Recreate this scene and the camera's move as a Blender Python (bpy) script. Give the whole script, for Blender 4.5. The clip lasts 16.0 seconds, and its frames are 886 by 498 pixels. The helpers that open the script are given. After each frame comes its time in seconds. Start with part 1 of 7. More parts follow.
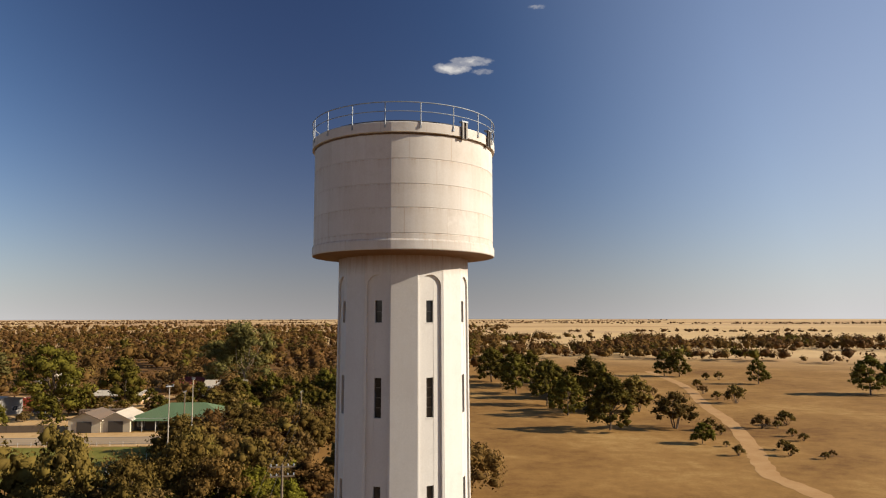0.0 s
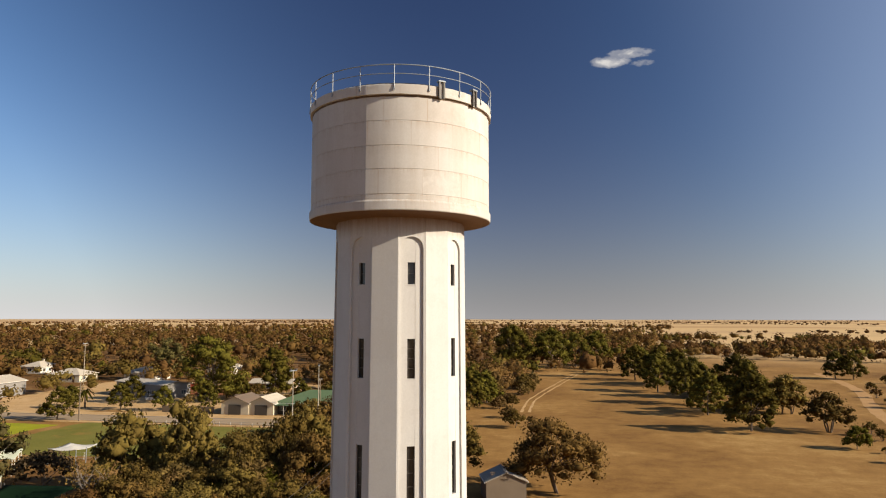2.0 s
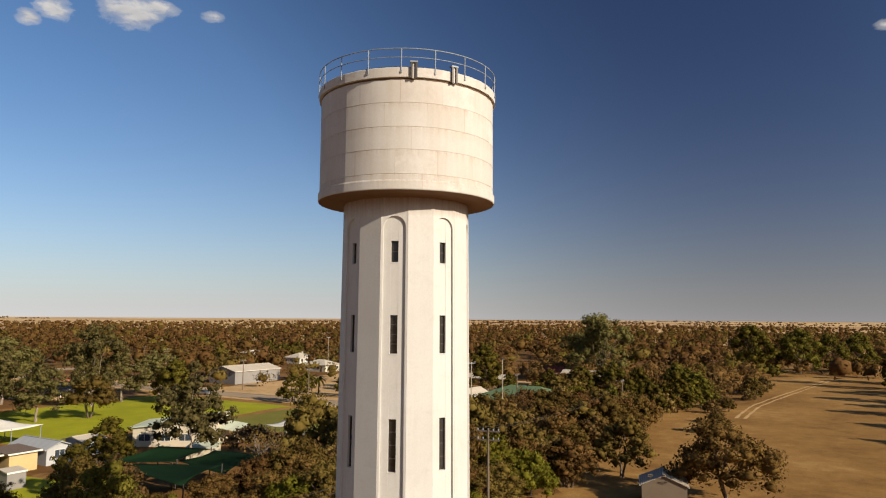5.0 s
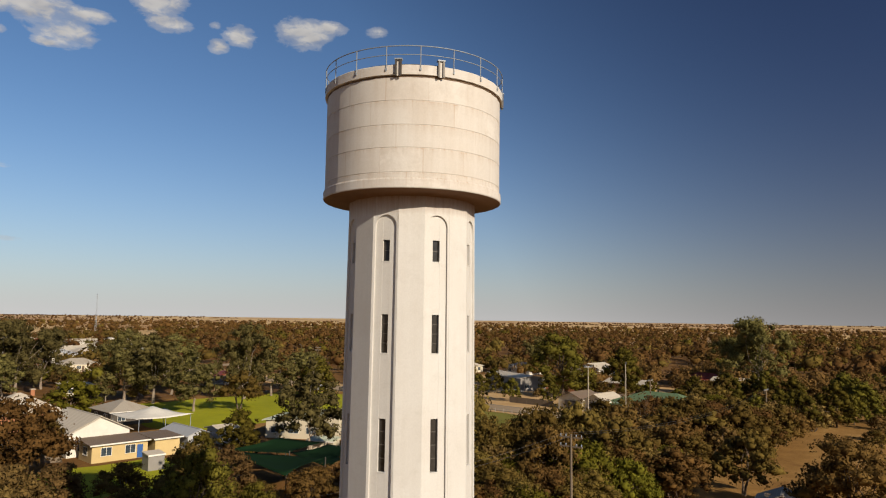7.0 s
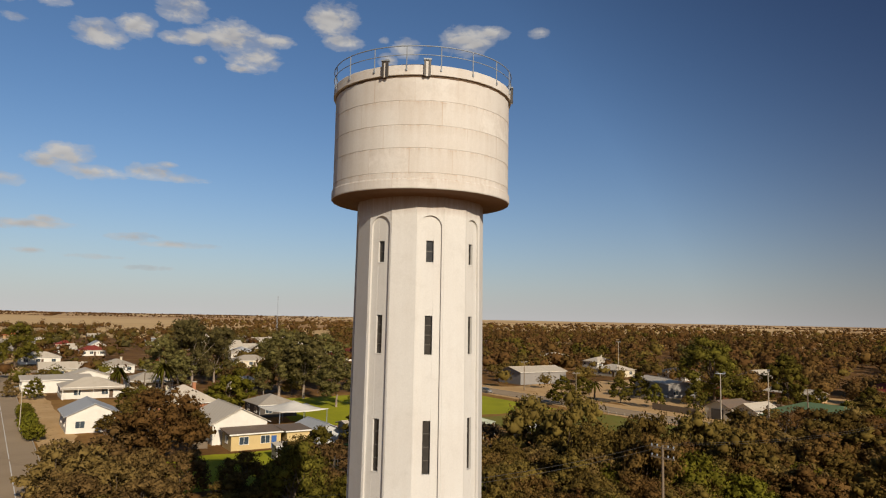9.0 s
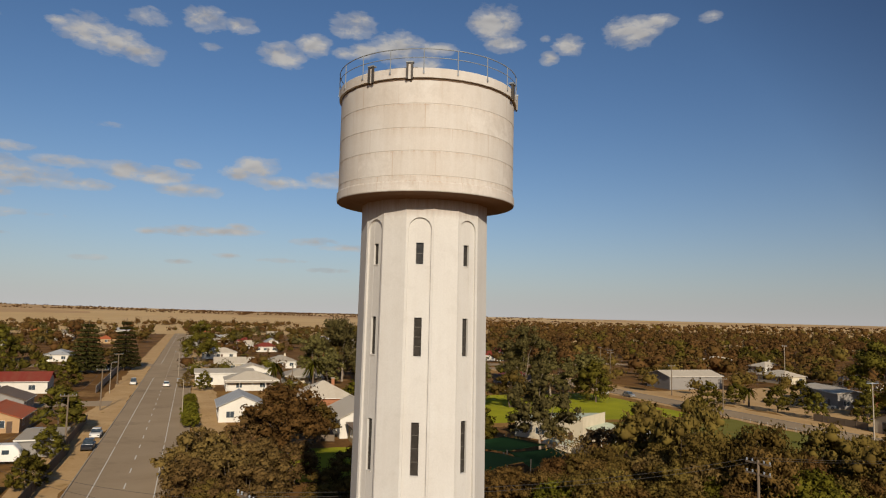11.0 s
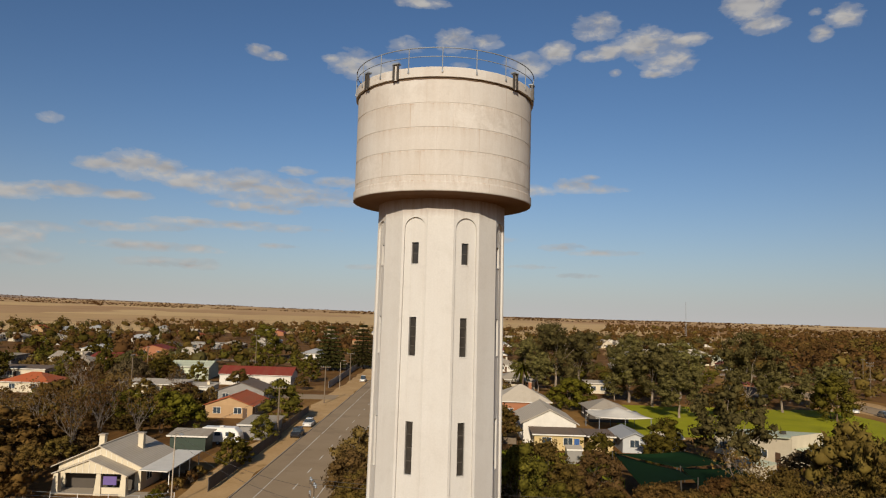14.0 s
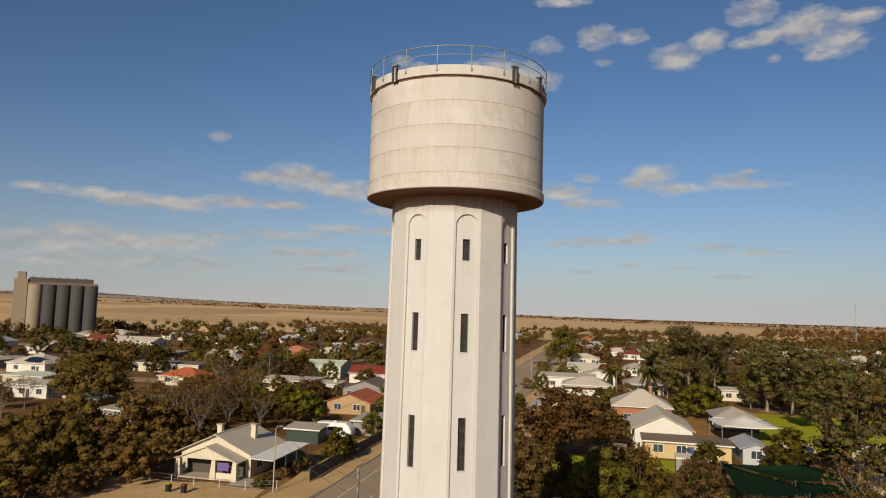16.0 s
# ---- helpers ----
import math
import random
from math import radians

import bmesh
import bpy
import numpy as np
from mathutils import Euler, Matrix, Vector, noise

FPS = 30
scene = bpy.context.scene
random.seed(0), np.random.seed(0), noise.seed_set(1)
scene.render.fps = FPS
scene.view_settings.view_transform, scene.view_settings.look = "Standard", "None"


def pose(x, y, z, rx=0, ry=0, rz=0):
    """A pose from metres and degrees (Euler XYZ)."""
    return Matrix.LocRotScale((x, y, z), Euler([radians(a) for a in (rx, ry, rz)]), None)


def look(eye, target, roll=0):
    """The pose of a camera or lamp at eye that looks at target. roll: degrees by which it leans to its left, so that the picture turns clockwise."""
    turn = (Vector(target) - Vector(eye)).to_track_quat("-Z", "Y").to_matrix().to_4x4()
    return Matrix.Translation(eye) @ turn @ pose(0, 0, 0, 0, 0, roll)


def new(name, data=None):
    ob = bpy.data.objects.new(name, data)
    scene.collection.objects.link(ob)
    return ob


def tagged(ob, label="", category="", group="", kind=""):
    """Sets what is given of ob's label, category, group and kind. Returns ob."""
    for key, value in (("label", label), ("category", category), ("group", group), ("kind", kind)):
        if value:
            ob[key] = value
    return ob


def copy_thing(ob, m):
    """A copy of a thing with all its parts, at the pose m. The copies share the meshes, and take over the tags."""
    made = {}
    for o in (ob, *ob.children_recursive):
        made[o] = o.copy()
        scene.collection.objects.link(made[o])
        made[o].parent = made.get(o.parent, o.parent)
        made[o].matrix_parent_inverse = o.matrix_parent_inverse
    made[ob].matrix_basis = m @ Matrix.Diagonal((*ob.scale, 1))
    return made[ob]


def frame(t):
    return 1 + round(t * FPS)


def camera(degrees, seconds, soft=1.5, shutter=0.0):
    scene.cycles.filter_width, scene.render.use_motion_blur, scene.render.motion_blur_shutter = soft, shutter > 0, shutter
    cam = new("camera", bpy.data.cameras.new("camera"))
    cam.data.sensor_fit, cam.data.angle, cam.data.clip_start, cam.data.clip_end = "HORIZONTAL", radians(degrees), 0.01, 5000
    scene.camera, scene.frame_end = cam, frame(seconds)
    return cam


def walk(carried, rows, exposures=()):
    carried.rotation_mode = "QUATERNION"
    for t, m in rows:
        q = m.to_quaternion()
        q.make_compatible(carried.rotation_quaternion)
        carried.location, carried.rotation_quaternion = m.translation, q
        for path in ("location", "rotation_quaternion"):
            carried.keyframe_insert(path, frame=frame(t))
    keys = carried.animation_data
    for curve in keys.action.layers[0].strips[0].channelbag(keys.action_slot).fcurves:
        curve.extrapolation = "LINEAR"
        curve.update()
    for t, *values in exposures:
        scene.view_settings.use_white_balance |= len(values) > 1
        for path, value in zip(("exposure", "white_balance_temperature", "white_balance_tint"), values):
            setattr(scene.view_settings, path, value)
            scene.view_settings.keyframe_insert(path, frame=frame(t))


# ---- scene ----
# Orbit of the drone round the tower axis, which stands at the world's origin.
cam = camera(65.0, 16.0, 1.15)
ROWS = [
    (0.0, -0.195, -37.226, 25.293, -3.558, 5.625, -0.079),
    (0.5, 1.982, -37.082, 24.773, -0.378, 5.619, 0.059),
    (1.0, 4.143, -36.914, 24.313, 3.310, 5.663, 0.082),
    (1.5, 6.291, -36.683, 23.869, 6.435, 5.670, 0.104),
    (2.0, 8.455, -36.365, 23.408, 9.556, 5.657, 0.076),
    (2.5, 10.595, -35.958, 22.977, 13.780, 5.621, 0.078),
    (3.0, 12.771, -35.426, 22.591, 17.294, 5.646, 0.098),
    (3.5, 14.930, -34.790, 22.281, 20.683, 5.688, 0.148),
    (6.0, 24.123, -29.518, 22.249, 36.183, 5.642, 0.609),
    (6.5, 25.660, -28.035, 22.225, 39.660, 5.668, 0.740),
    (7.0, 27.136, -26.498, 22.211, 43.076, 5.716, 0.804),
    (7.5, 28.554, -24.880, 22.210, 46.697, 5.724, 0.909),
    (8.0, 29.888, -23.196, 22.222, 49.894, 5.708, 0.964),
    (8.5, 31.140, -21.446, 22.250, 53.217, 5.700, 1.047),
    (9.0, 32.307, -19.647, 22.308, 56.743, 5.640, 1.116),
    (11.5, 36.633, -9.703, 22.624, 73.627, 5.354, 1.379),
    (12.0, 37.049, -7.599, 22.659, 76.938, 5.351, 1.415),
    (12.5, 37.383, -5.518, 22.672, 80.440, 5.335, 1.446),
    (13.0, 37.626, -3.441, 22.659, 83.952, 5.348, 1.519),
    (13.5, 37.755, -1.378, 22.619, 87.383, 5.317, 1.635),
    (14.0, 37.783, 0.610, 22.600, 90.734, 5.298, 1.621),
    (14.5, 37.739, 2.501, 22.582, 93.914, 5.235, 1.610),
    (15.0, 37.630, 4.288, 22.550, 96.939, 5.169, 1.497),
    (15.5, 37.459, 6.012, 22.510, 99.829, 5.142, 1.550),
    (16.0, 37.257, 7.721, 22.427, 102.591, 5.206, 1.724),
]
walk(cam, [(t, pose(x, y, z, 90 + pitch, 0, yaw) @ pose(0, 0, 0, 0, 0, roll)) for t, x, y, z, yaw, pitch, roll in ROWS],
     ((0.0, 0.77), (3.5, 0.70), (6.0, 0.40), (9.0, 0.17), (12.0, 0.02), (16.0, 0.04)))

# ---- world, sun, exposure ----
SUN_ANGLE, SUN_ELEV = 82.5, 25.0
sun_dir = Vector((math.sin(radians(SUN_ANGLE)) * math.cos(radians(SUN_ELEV)), -math.cos(radians(SUN_ANGLE)) * math.cos(radians(SUN_ELEV)), math.sin(radians(SUN_ELEV))))

sun = new("sun", bpy.data.lights.new("sun", "SUN"))
sun.data.energy, sun.data.angle, sun.data.color = 5.0, radians(0.53), (1.0, 0.87, 0.70)
sun.matrix_world = look(sun_dir * 200, (0, 0, 0))


class Nodes:
    """Short hand for a node tree."""

    def __init__(self, tree):
        self.t = tree
        tree.nodes.clear()

    def add(self, kind, inputs=None, **props):
        n = self.t.nodes.new(kind)
        for k, v in props.items():
            setattr(n, k, v)
        for k, v in (inputs or {}).items():
            if isinstance(v, bpy.types.NodeSocket):
                self.t.links.new(v, n.inputs[k])
            else:
                n.inputs[k].default_value = v
        return n

    def math(self, op, a, b=0.0, c=0.0, clamp=False):
        n = self.add("ShaderNodeMath", {0: a, 1: b, 2: c}, operation=op, use_clamp=clamp)
        return n.outputs[0]

    def ramp(self, fac, stops, interp="LINEAR"):
        n = self.add("ShaderNodeValToRGB", {0: fac})
        n.color_ramp.interpolation = interp
        els = n.color_ramp.elements
        while len(els) < len(stops):
            els.new(0.5)
        for e, (p, c) in zip(els, stops):
            e.position = p
            e.color = (*c, 1) if len(c) == 3 else c
        return n.outputs[0]

    def mix(self, fac, a, b, blend="MIX"):
        n = self.add("ShaderNodeMix", data_type="RGBA", blend_type=blend)
        for k, v in ((0, fac), (6, a), (7, b)):
            if isinstance(v, bpy.types.NodeSocket):
                self.t.links.new(v, n.inputs[k])
            else:
                n.inputs[k].default_value = (*v, 1) if isinstance(v, tuple) and len(v) == 3 else v
        return n.outputs[2]

    def noise(self, vec, scale, detail=4.0, rough=0.55, dist=0.0):
        n = self.add("ShaderNodeTexNoise", {"Scale": scale, "Detail": detail, "Roughness": rough, "Distortion": dist})
        if vec is not None:
            self.t.links.new(vec, n.inputs["Vector"])
        return n.outputs[0]


# Clouds by bearing (degrees, left of the +y axis), height above the horizon, half width, half height, weight
HIGH_CLOUDS = [
    (106.5, 20.1, 1.0, 0.51, 1), (105.3, 19.8, 1.4, 0.37, 1), (100.5, 20.1, 1.1, 0.37, 1), (98.5, 19.8, 2.2, 1.12, 1),
    (96.5, 19.4, 2.0, 1.07, 1), (94.6, 18.8, 1.6, 0.84, 1), (94.4, 21.5, 1.8, 0.79, 0.6), (90.1, 22.0, 1.8, 0.93, 1),
    (87.4, 22.0, 1.4, 0.65, 1), (89.7, 20.1, 1.0, 0.37, 0.6), (94.6, 21.5, 1.5, 0.70, 0.6), (93.1, 24.7, 2.6, 0.42, 1),
    (84.1, 20.1, 2.0, 0.93, 1), (81.6, 21.1, 1.5, 0.84, 1),
]
EAST_CLOUDS = [
    (78.3, 22.8, 2.1, 1.02, 1), (78.9, 20.7, 1.2, 0.51, 1), (77.3, 21.0, 1.7, 0.70, 1), (74.5, 21.3, 2.6, 1.30, 1),
    (72.8, 20.0, 2.1, 0.98, 1), (71.4, 21.4, 1.9, 0.56, 1), (73.8, 19.1, 1.1, 0.37, 1), (76.8, 19.3, 0.7, 0.33, 0.6),
    (66.5, 23.4, 2.3, 1.40, 1), (65.6, 21.8, 1.8, 0.65, 1), (62.1, 22.2, 0.6, 0.37, 0.6), (61.8, 20.7, 0.9, 0.56, 1),
    (60.2, 21.6, 1.4, 0.84, 1), (55.0, 22.4, 2.3, 1.30, 1), (53.0, 22.9, 1.5, 0.56, 1), (48.9, 22.9, 1.1, 0.47, 0.6),
    (-6.0, 20.7, 1.9, 0.42, 0.9), (-4.3, 20.2, 1.8, 0.42, 0.9), (-6.8, 19.9, 0.9, 0.28, 0.6), (-11.6, 24.6, 1.0, 0.23, 0.5),
]
MIDDLE_CLOUDS = [
    (112.8, 10.4, 1.5, 0.84, 1), (111.2, 9.8, 2.2, 0.84, 1), (109.1, 9.7, 2.9, 0.93, 1), (106.4, 9.6, 3.4, 1.30, 1),
    (103.9, 9.3, 3.6, 1.12, 1), (101.2, 9.1, 3.1, 0.84, 1), (98.5, 8.9, 2.4, 0.47, 1), (99.4, 10.4, 2.7, 0.47, 0.8),
    (102.9, 11.1, 1.7, 0.37, 0.7), (106.6, 8.1, 3.5, 0.42, 1), (104.3, 7.8, 2.4, 0.33, 0.8), (95.2, 10.2, 2.2, 0.65, 1),
    (92.9, 10.0, 2.4, 0.74, 1), (90.8, 11.1, 1.2, 0.42, 1), (90.7, 9.1, 2.1, 0.51, 1), (85.8, 11.3, 2.0, 0.93, 1),
    (87.0, 10.8, 1.5, 0.61, 1), (84.0, 10.2, 2.5, 0.56, 1), (79.8, 10.6, 2.2, 0.65, 1), (77.7, 10.3, 2.2, 0.42, 1),
]
SOUTH_CLOUDS = [
    (120.9, 13.2, 1.1, 0.47, 0.8), (132.8, 8.1, 2.4, 0.42, 0.9), (129.7, 8.0, 2.4, 0.47, 1), (127.2, 7.8, 2.9, 0.61, 1),
    (123.8, 7.8, 3.9, 0.61, 1), (119.8, 8.2, 2.9, 0.56, 1), (115.8, 8.2, 2.2, 0.37, 1), (117.3, 10.3, 1.9, 0.56, 1),
    (115.0, 10.6, 2.3, 1.02, 1), (113.0, 10.1, 2.0, 0.65, 1), (111.1, 9.6, 1.9, 0.61, 1), (130.5, 5.1, 2.4, 0.75, 1),
    (131.8, 4.2, 5.6, 1.0, 1), (127.0, 4.6, 5.6, 0.9, 1), (123.7, 4.8, 3.6, 0.65, 1), (120.4, 5.4, 2.9, 0.42, 0.8),
    (116.3, 5.8, 3.0, 0.37, 0.8), (113.0, 6.0, 2.6, 0.33, 0.7), (128.2, 3.2, 9.8, 0.7, 0.85), (113.8, 4.5, 5.4, 0.42, 0.8),
]
LOW_CLOUDS = [
    (107.5, 6.5, 7.7, 0.38, 0.8), (103.7, 6.5, 2.6, 0.42, 0.7), (103.9, 5.0, 2.1, 0.23, 0.6), (110.8, 4.5, 2.4, 0.37, 0.8),
    (96.5, 13.4, 1.4, 0.28, 0.5), (90.6, 6.0, 2.2, 0.42, 1), (93.3, 5.8, 1.0, 0.23, 0.7), (97.5, 3.6, 1.5, 0.28, 0.7),
    (91.1, 3.6, 1.3, 0.23, 0.7), (111.7, 3.3, 4.2, 0.48, 0.8), (90.5, 9.1, 2.9, 0.56, 1), (91.3, 5.9, 2.9, 0.28, 0.8),
    (87.9, 6.1, 3.4, 0.33, 1), (86.7, 6.5, 1.1, 0.33, 1), (81.1, 5.6, 2.1, 0.37, 0.8), (77.5, 5.2, 3.9, 0.28, 0.6),
    (87.5, 4.2, 1.3, 0.23, 0.6), (83.8, 4.0, 2.4, 0.23, 0.6), (79.8, 3.3, 2.1, 0.23, 0.6), (78.7, 11.2, 0.9, 0.28, 0.8),
]


def make_world():
    world = bpy.data.worlds.new("sky")
    scene.world = world
    world.use_nodes = True
    n = Nodes(world.node_tree)
    sky = n.add("ShaderNodeTexSky", sky_type="NISHITA", sun_disc=False, sun_elevation=radians(SUN_ELEV), sun_rotation=radians(180 - SUN_ANGLE), altitude=100.0, air_density=1.0, dust_density=0.8, ozone_density=3.0)
    co = n.add("ShaderNodeTexCoord").outputs["Generated"]
    sep = n.add("ShaderNodeSeparateXYZ", {0: co})
    az = n.math("MULTIPLY", n.math("ARCTAN2", n.math("MULTIPLY", sep.outputs[0], -1.0), sep.outputs[1]), 57.2958)
    el = n.math("MULTIPLY", n.math("ARCSINE", sep.outputs[2]), 57.2958)
    here = n.add("ShaderNodeCombineXYZ", {0: az, 1: el}).outputs[0]
    cov = None
    for a, e, wa, we, k in HIGH_CLOUDS + EAST_CLOUDS + MIDDLE_CLOUDS + SOUTH_CLOUDS + LOW_CLOUDS:
        p, q = 1 / (wa * 1.42), 1 / (we * 1.5)
        off = n.add("ShaderNodeVectorMath", {0: here, 1: (p, q, 0.0), 2: (-a * p, -e * q, 0.0)}, operation="MULTIPLY_ADD").outputs[0]
        d = n.add("ShaderNodeVectorMath", {0: off, 1: off}, operation="DOT_PRODUCT").outputs["Value"]
        m = n.math("MULTIPLY_ADD", d, -(0.45 + 0.55 * k), 0.45 + 0.55 * k)
        cov = m if cov is None else n.math("SMOOTH_MAX", cov, m, 0.12)
    cov = n.math("MAXIMUM", cov, 0.0)
    flat = n.add("ShaderNodeCombineXYZ", {0: n.math("MULTIPLY", az, 0.1), 1: n.math("MULTIPLY", el, 0.2), 2: 3.7}).outputs[0]
    puff = n.noise(flat, 8.5, 5.0, 0.58, 0.3)
    soft = n.noise(flat, 3.0, 2.0, 0.5, 0.3)
    up = n.add("ShaderNodeVectorMath", {0: flat, 1: (0.0, 0.07, 0.0)}, operation="ADD").outputs[0]
    soft_up = n.noise(up, 3.0, 2.0, 0.5, 0.3)
    body = n.math("ADD", n.math("SUBTRACT", n.math("MULTIPLY", cov, 2.0), 0.95), n.math("MULTIPLY", n.math("SUBTRACT", n.math("ADD", n.math("MULTIPLY", puff, 0.6), n.math("MULTIPLY", soft, 0.4)), 0.5), 3.5))
    mask = n.ramp(n.math("MULTIPLY", n.math("ADD", body, 0.12), 0.72), [(0.0, (0, 0, 0)), (0.4, (0.34, 0.34, 0.34)), (0.95, (0.92, 0.92, 0.92))], "EASE")
    # clear air scatters least at right angles to the sun
    cosg = n.add("ShaderNodeVectorMath", {0: co, 1: tuple(sun_dir)}, operation="DOT_PRODUCT").outputs["Value"]
    cosp = n.add("ShaderNodeVectorMath", {0: co, 1: (0.97, 0.02, 0.33)}, operation="DOT_PRODUCT").outputs["Value"]
    side = n.ramp(n.math("MULTIPLY", cosp, cosp), [(0.0, (0, 0, 0)), (0.30, (0.72, 0.72, 0.72)), (0.95, (1, 1, 1))])
    low = n.math("POWER", n.math("SUBTRACT", 1.0, n.math("ABSOLUTE", sep.outputs[2]), clamp=True), 11.0)
    white = n.mix(n.math("ADD", 0.5, n.math("MULTIPLY", n.math("SUBTRACT", soft, soft_up), 3.0), clamp=True), (4.2, 4.05, 4.0), (6.3, 6.0, 5.6))
    clear = n.mix(1.0, sky.outputs[0], n.mix(side, (0.246, 0.262, 0.360), (0.715, 0.87, 1.01)), "MULTIPLY")
    hazy = n.mix(side, (2.7, 2.62, 2.62), (6.4, 6.2, 6.1))
    pale = n.mix(n.math("MULTIPLY", low, 0.9), clear, hazy)
    # towards the sun the air brightens
    fore = n.math("MULTIPLY", n.ramp(cosg, [(0.12, (0, 0, 0)), (0.62, (1, 1, 1))], "EASE"), n.math("SUBTRACT", 0.6, n.math("MULTIPLY", sep.outputs[2], 0.8), clamp=True))
    pale = n.mix(fore, pale, (4.2, 4.1, 4.3, 1))
    col = n.mix(mask, pale, white)
    bg = n.add("ShaderNodeBackground", {"Color": col, "Strength": SKY})
    n.add("ShaderNodeOutputWorld", {0: bg.outputs[0]})


SKY = 0.08
make_world()

# ---- materials ----
def material(name, build):
    m = bpy.data.materials.new(name)
    m.use_nodes = True
    n = Nodes(m.node_tree)
    bs = n.add("ShaderNodeBsdfPrincipled")
    n.add("ShaderNodeOutputMaterial", {0: bs.outputs[0]})
    build(n, bs, n.t.links.new)
    return m


def bump(n, bs, height, strength=0.3, dist=0.02):
    b = n.add("ShaderNodeBump", {"Height": height, "Strength": strength, "Distance": dist})
    n.t.links.new(b.outputs[0], bs.inputs["Normal"])


def position(n):
    return n.add("ShaderNodeNewGeometry").outputs["Position"]


def scaled(n, vec, s):
    return n.add("ShaderNodeVectorMath", {0: vec, 1: s}, operation="MULTIPLY").outputs[0]


def concrete(name, base, dark, streak=0.5, rough=0.85, levels=(), head=None, forms=0):
    """Weathered render; levels are heights of joints from which stains run down, head the height of a rust veil, forms the number of formwork panels round a course."""
    def build(n, bs, link):
        p = position(n)
        sep = n.add("ShaderNodeSeparateXYZ", {0: p})
        z = sep.outputs[2]
        big = n.noise(p, 0.35, 4)
        streaks = n.noise(scaled(n, p, (3.2, 3.2, 0.16)), 1.0, 5, 0.6)
        runs = n.noise(scaled(n, p, (5.5, 5.5, 0.35)), 1.0, 5, 0.7)
        fine = n.noise(p, 14.0, 5, 0.6)
        blot = n.noise(p, 1.1, 6, 0.7, 0.6)
        rust = (0.29, 0.175, 0.09, 1)
        a = n.ramp(streaks, [(0.38, (0, 0, 0)), (0.7, (1, 1, 1))])
        c = n.mix(n.math("MULTIPLY", a, streak), base, dark)
        c = n.mix(n.math("MULTIPLY", n.ramp(big, [(0.42, (0, 0, 0)), (0.7, (1, 1, 1))]), 0.3), c, dark)
        c = n.mix(n.math("MULTIPLY", n.ramp(blot, [(0.52, (0, 0, 0)), (0.68, (1, 1, 1))]), 0.16), c, tuple(v * 0.8 for v in dark[:3]) + (1,))
        if forms:
            course = n.math("FLOOR", n.math("DIVIDE", n.math("SUBTRACT", z, 29.25), 1.19))
            turn = n.math("MULTIPLY", n.math("ARCTAN2", sep.outputs[0], sep.outputs[1]), forms / 6.2832)
            spot = n.math("ADD", turn, n.math("MULTIPLY", course, 0.37))
            tone = n.add("ShaderNodeTexWhiteNoise", {"Vector": n.add("ShaderNodeCombineXYZ", {0: n.math("FLOOR", spot), 1: course}).outputs[0]}, noise_dimensions="2D").outputs[0]
            c = n.mix(n.math("MULTIPLY", tone, 0.30), c, tuple(v * 0.86 for v in dark[:3]) + (1,))
            c = n.mix(n.math("MULTIPLY", n.ramp(tone, [(0.72, (0, 0, 0)), (0.9, (1, 1, 1))]), n.math("MULTIPLY", n.ramp(blot, [(0.4, (0, 0, 0)), (0.6, (1, 1, 1))]), 0.45)), c, (0.62, 0.60, 0.56, 1))
            edge = n.math("ABSOLUTE", n.math("SUBTRACT", n.math("FRACT", spot), 0.5))
            joint = n.ramp(edge, [(0.482, (0, 0, 0)), (0.494, (1, 1, 1))])
            c = n.mix(n.math("MULTIPLY", joint, n.math("MULTIPLY", n.ramp(runs, [(0.42, (0, 0, 0)), (0.6, (1, 1, 1))]), 0.35)), c, rust)
        for lv in levels:
            d = n.math("SUBTRACT", lv, n.math("ADD", z, n.math("MULTIPLY", n.math("SUBTRACT", blot, 0.5), 0.12)))
            below = n.ramp(d, [(0.0, (0, 0, 0)), (0.015, (1, 1, 1)), (0.1, (0.4, 0.4, 0.4)), (0.5, (0, 0, 0))])
            c = n.mix(n.math("MULTIPLY", below, n.ramp(runs, [(0.4, (0, 0, 0)), (0.66, (0.55, 0.55, 0.55))])), c, rust)
        if head:
            veil = n.ramp(n.math("SUBTRACT", head, n.math("ADD", z, n.math("MULTIPLY", n.math("SUBTRACT", runs, 0.5), 0.7))), [(0.0, (0.9, 0.9, 0.9)), (0.35, (0.6, 0.6, 0.6)), (1.15, (0, 0, 0))])
            c = n.mix(veil, c, (0.19, 0.095, 0.045, 1))
        c = n.mix(0.07, c, n.ramp(fine, [(0.3, (0.25, 0.22, 0.18)), (0.7, (0.9, 0.86, 0.78))]), "OVERLAY")
        link(c, bs.inputs["Base Color"])
        bs.inputs["Roughness"].default_value = rough
        bump(n, bs, n.math("ADD", fine, n.math("MULTIPLY", streaks, 0.6)), 0.1, 0.02)
    return material(name, build)


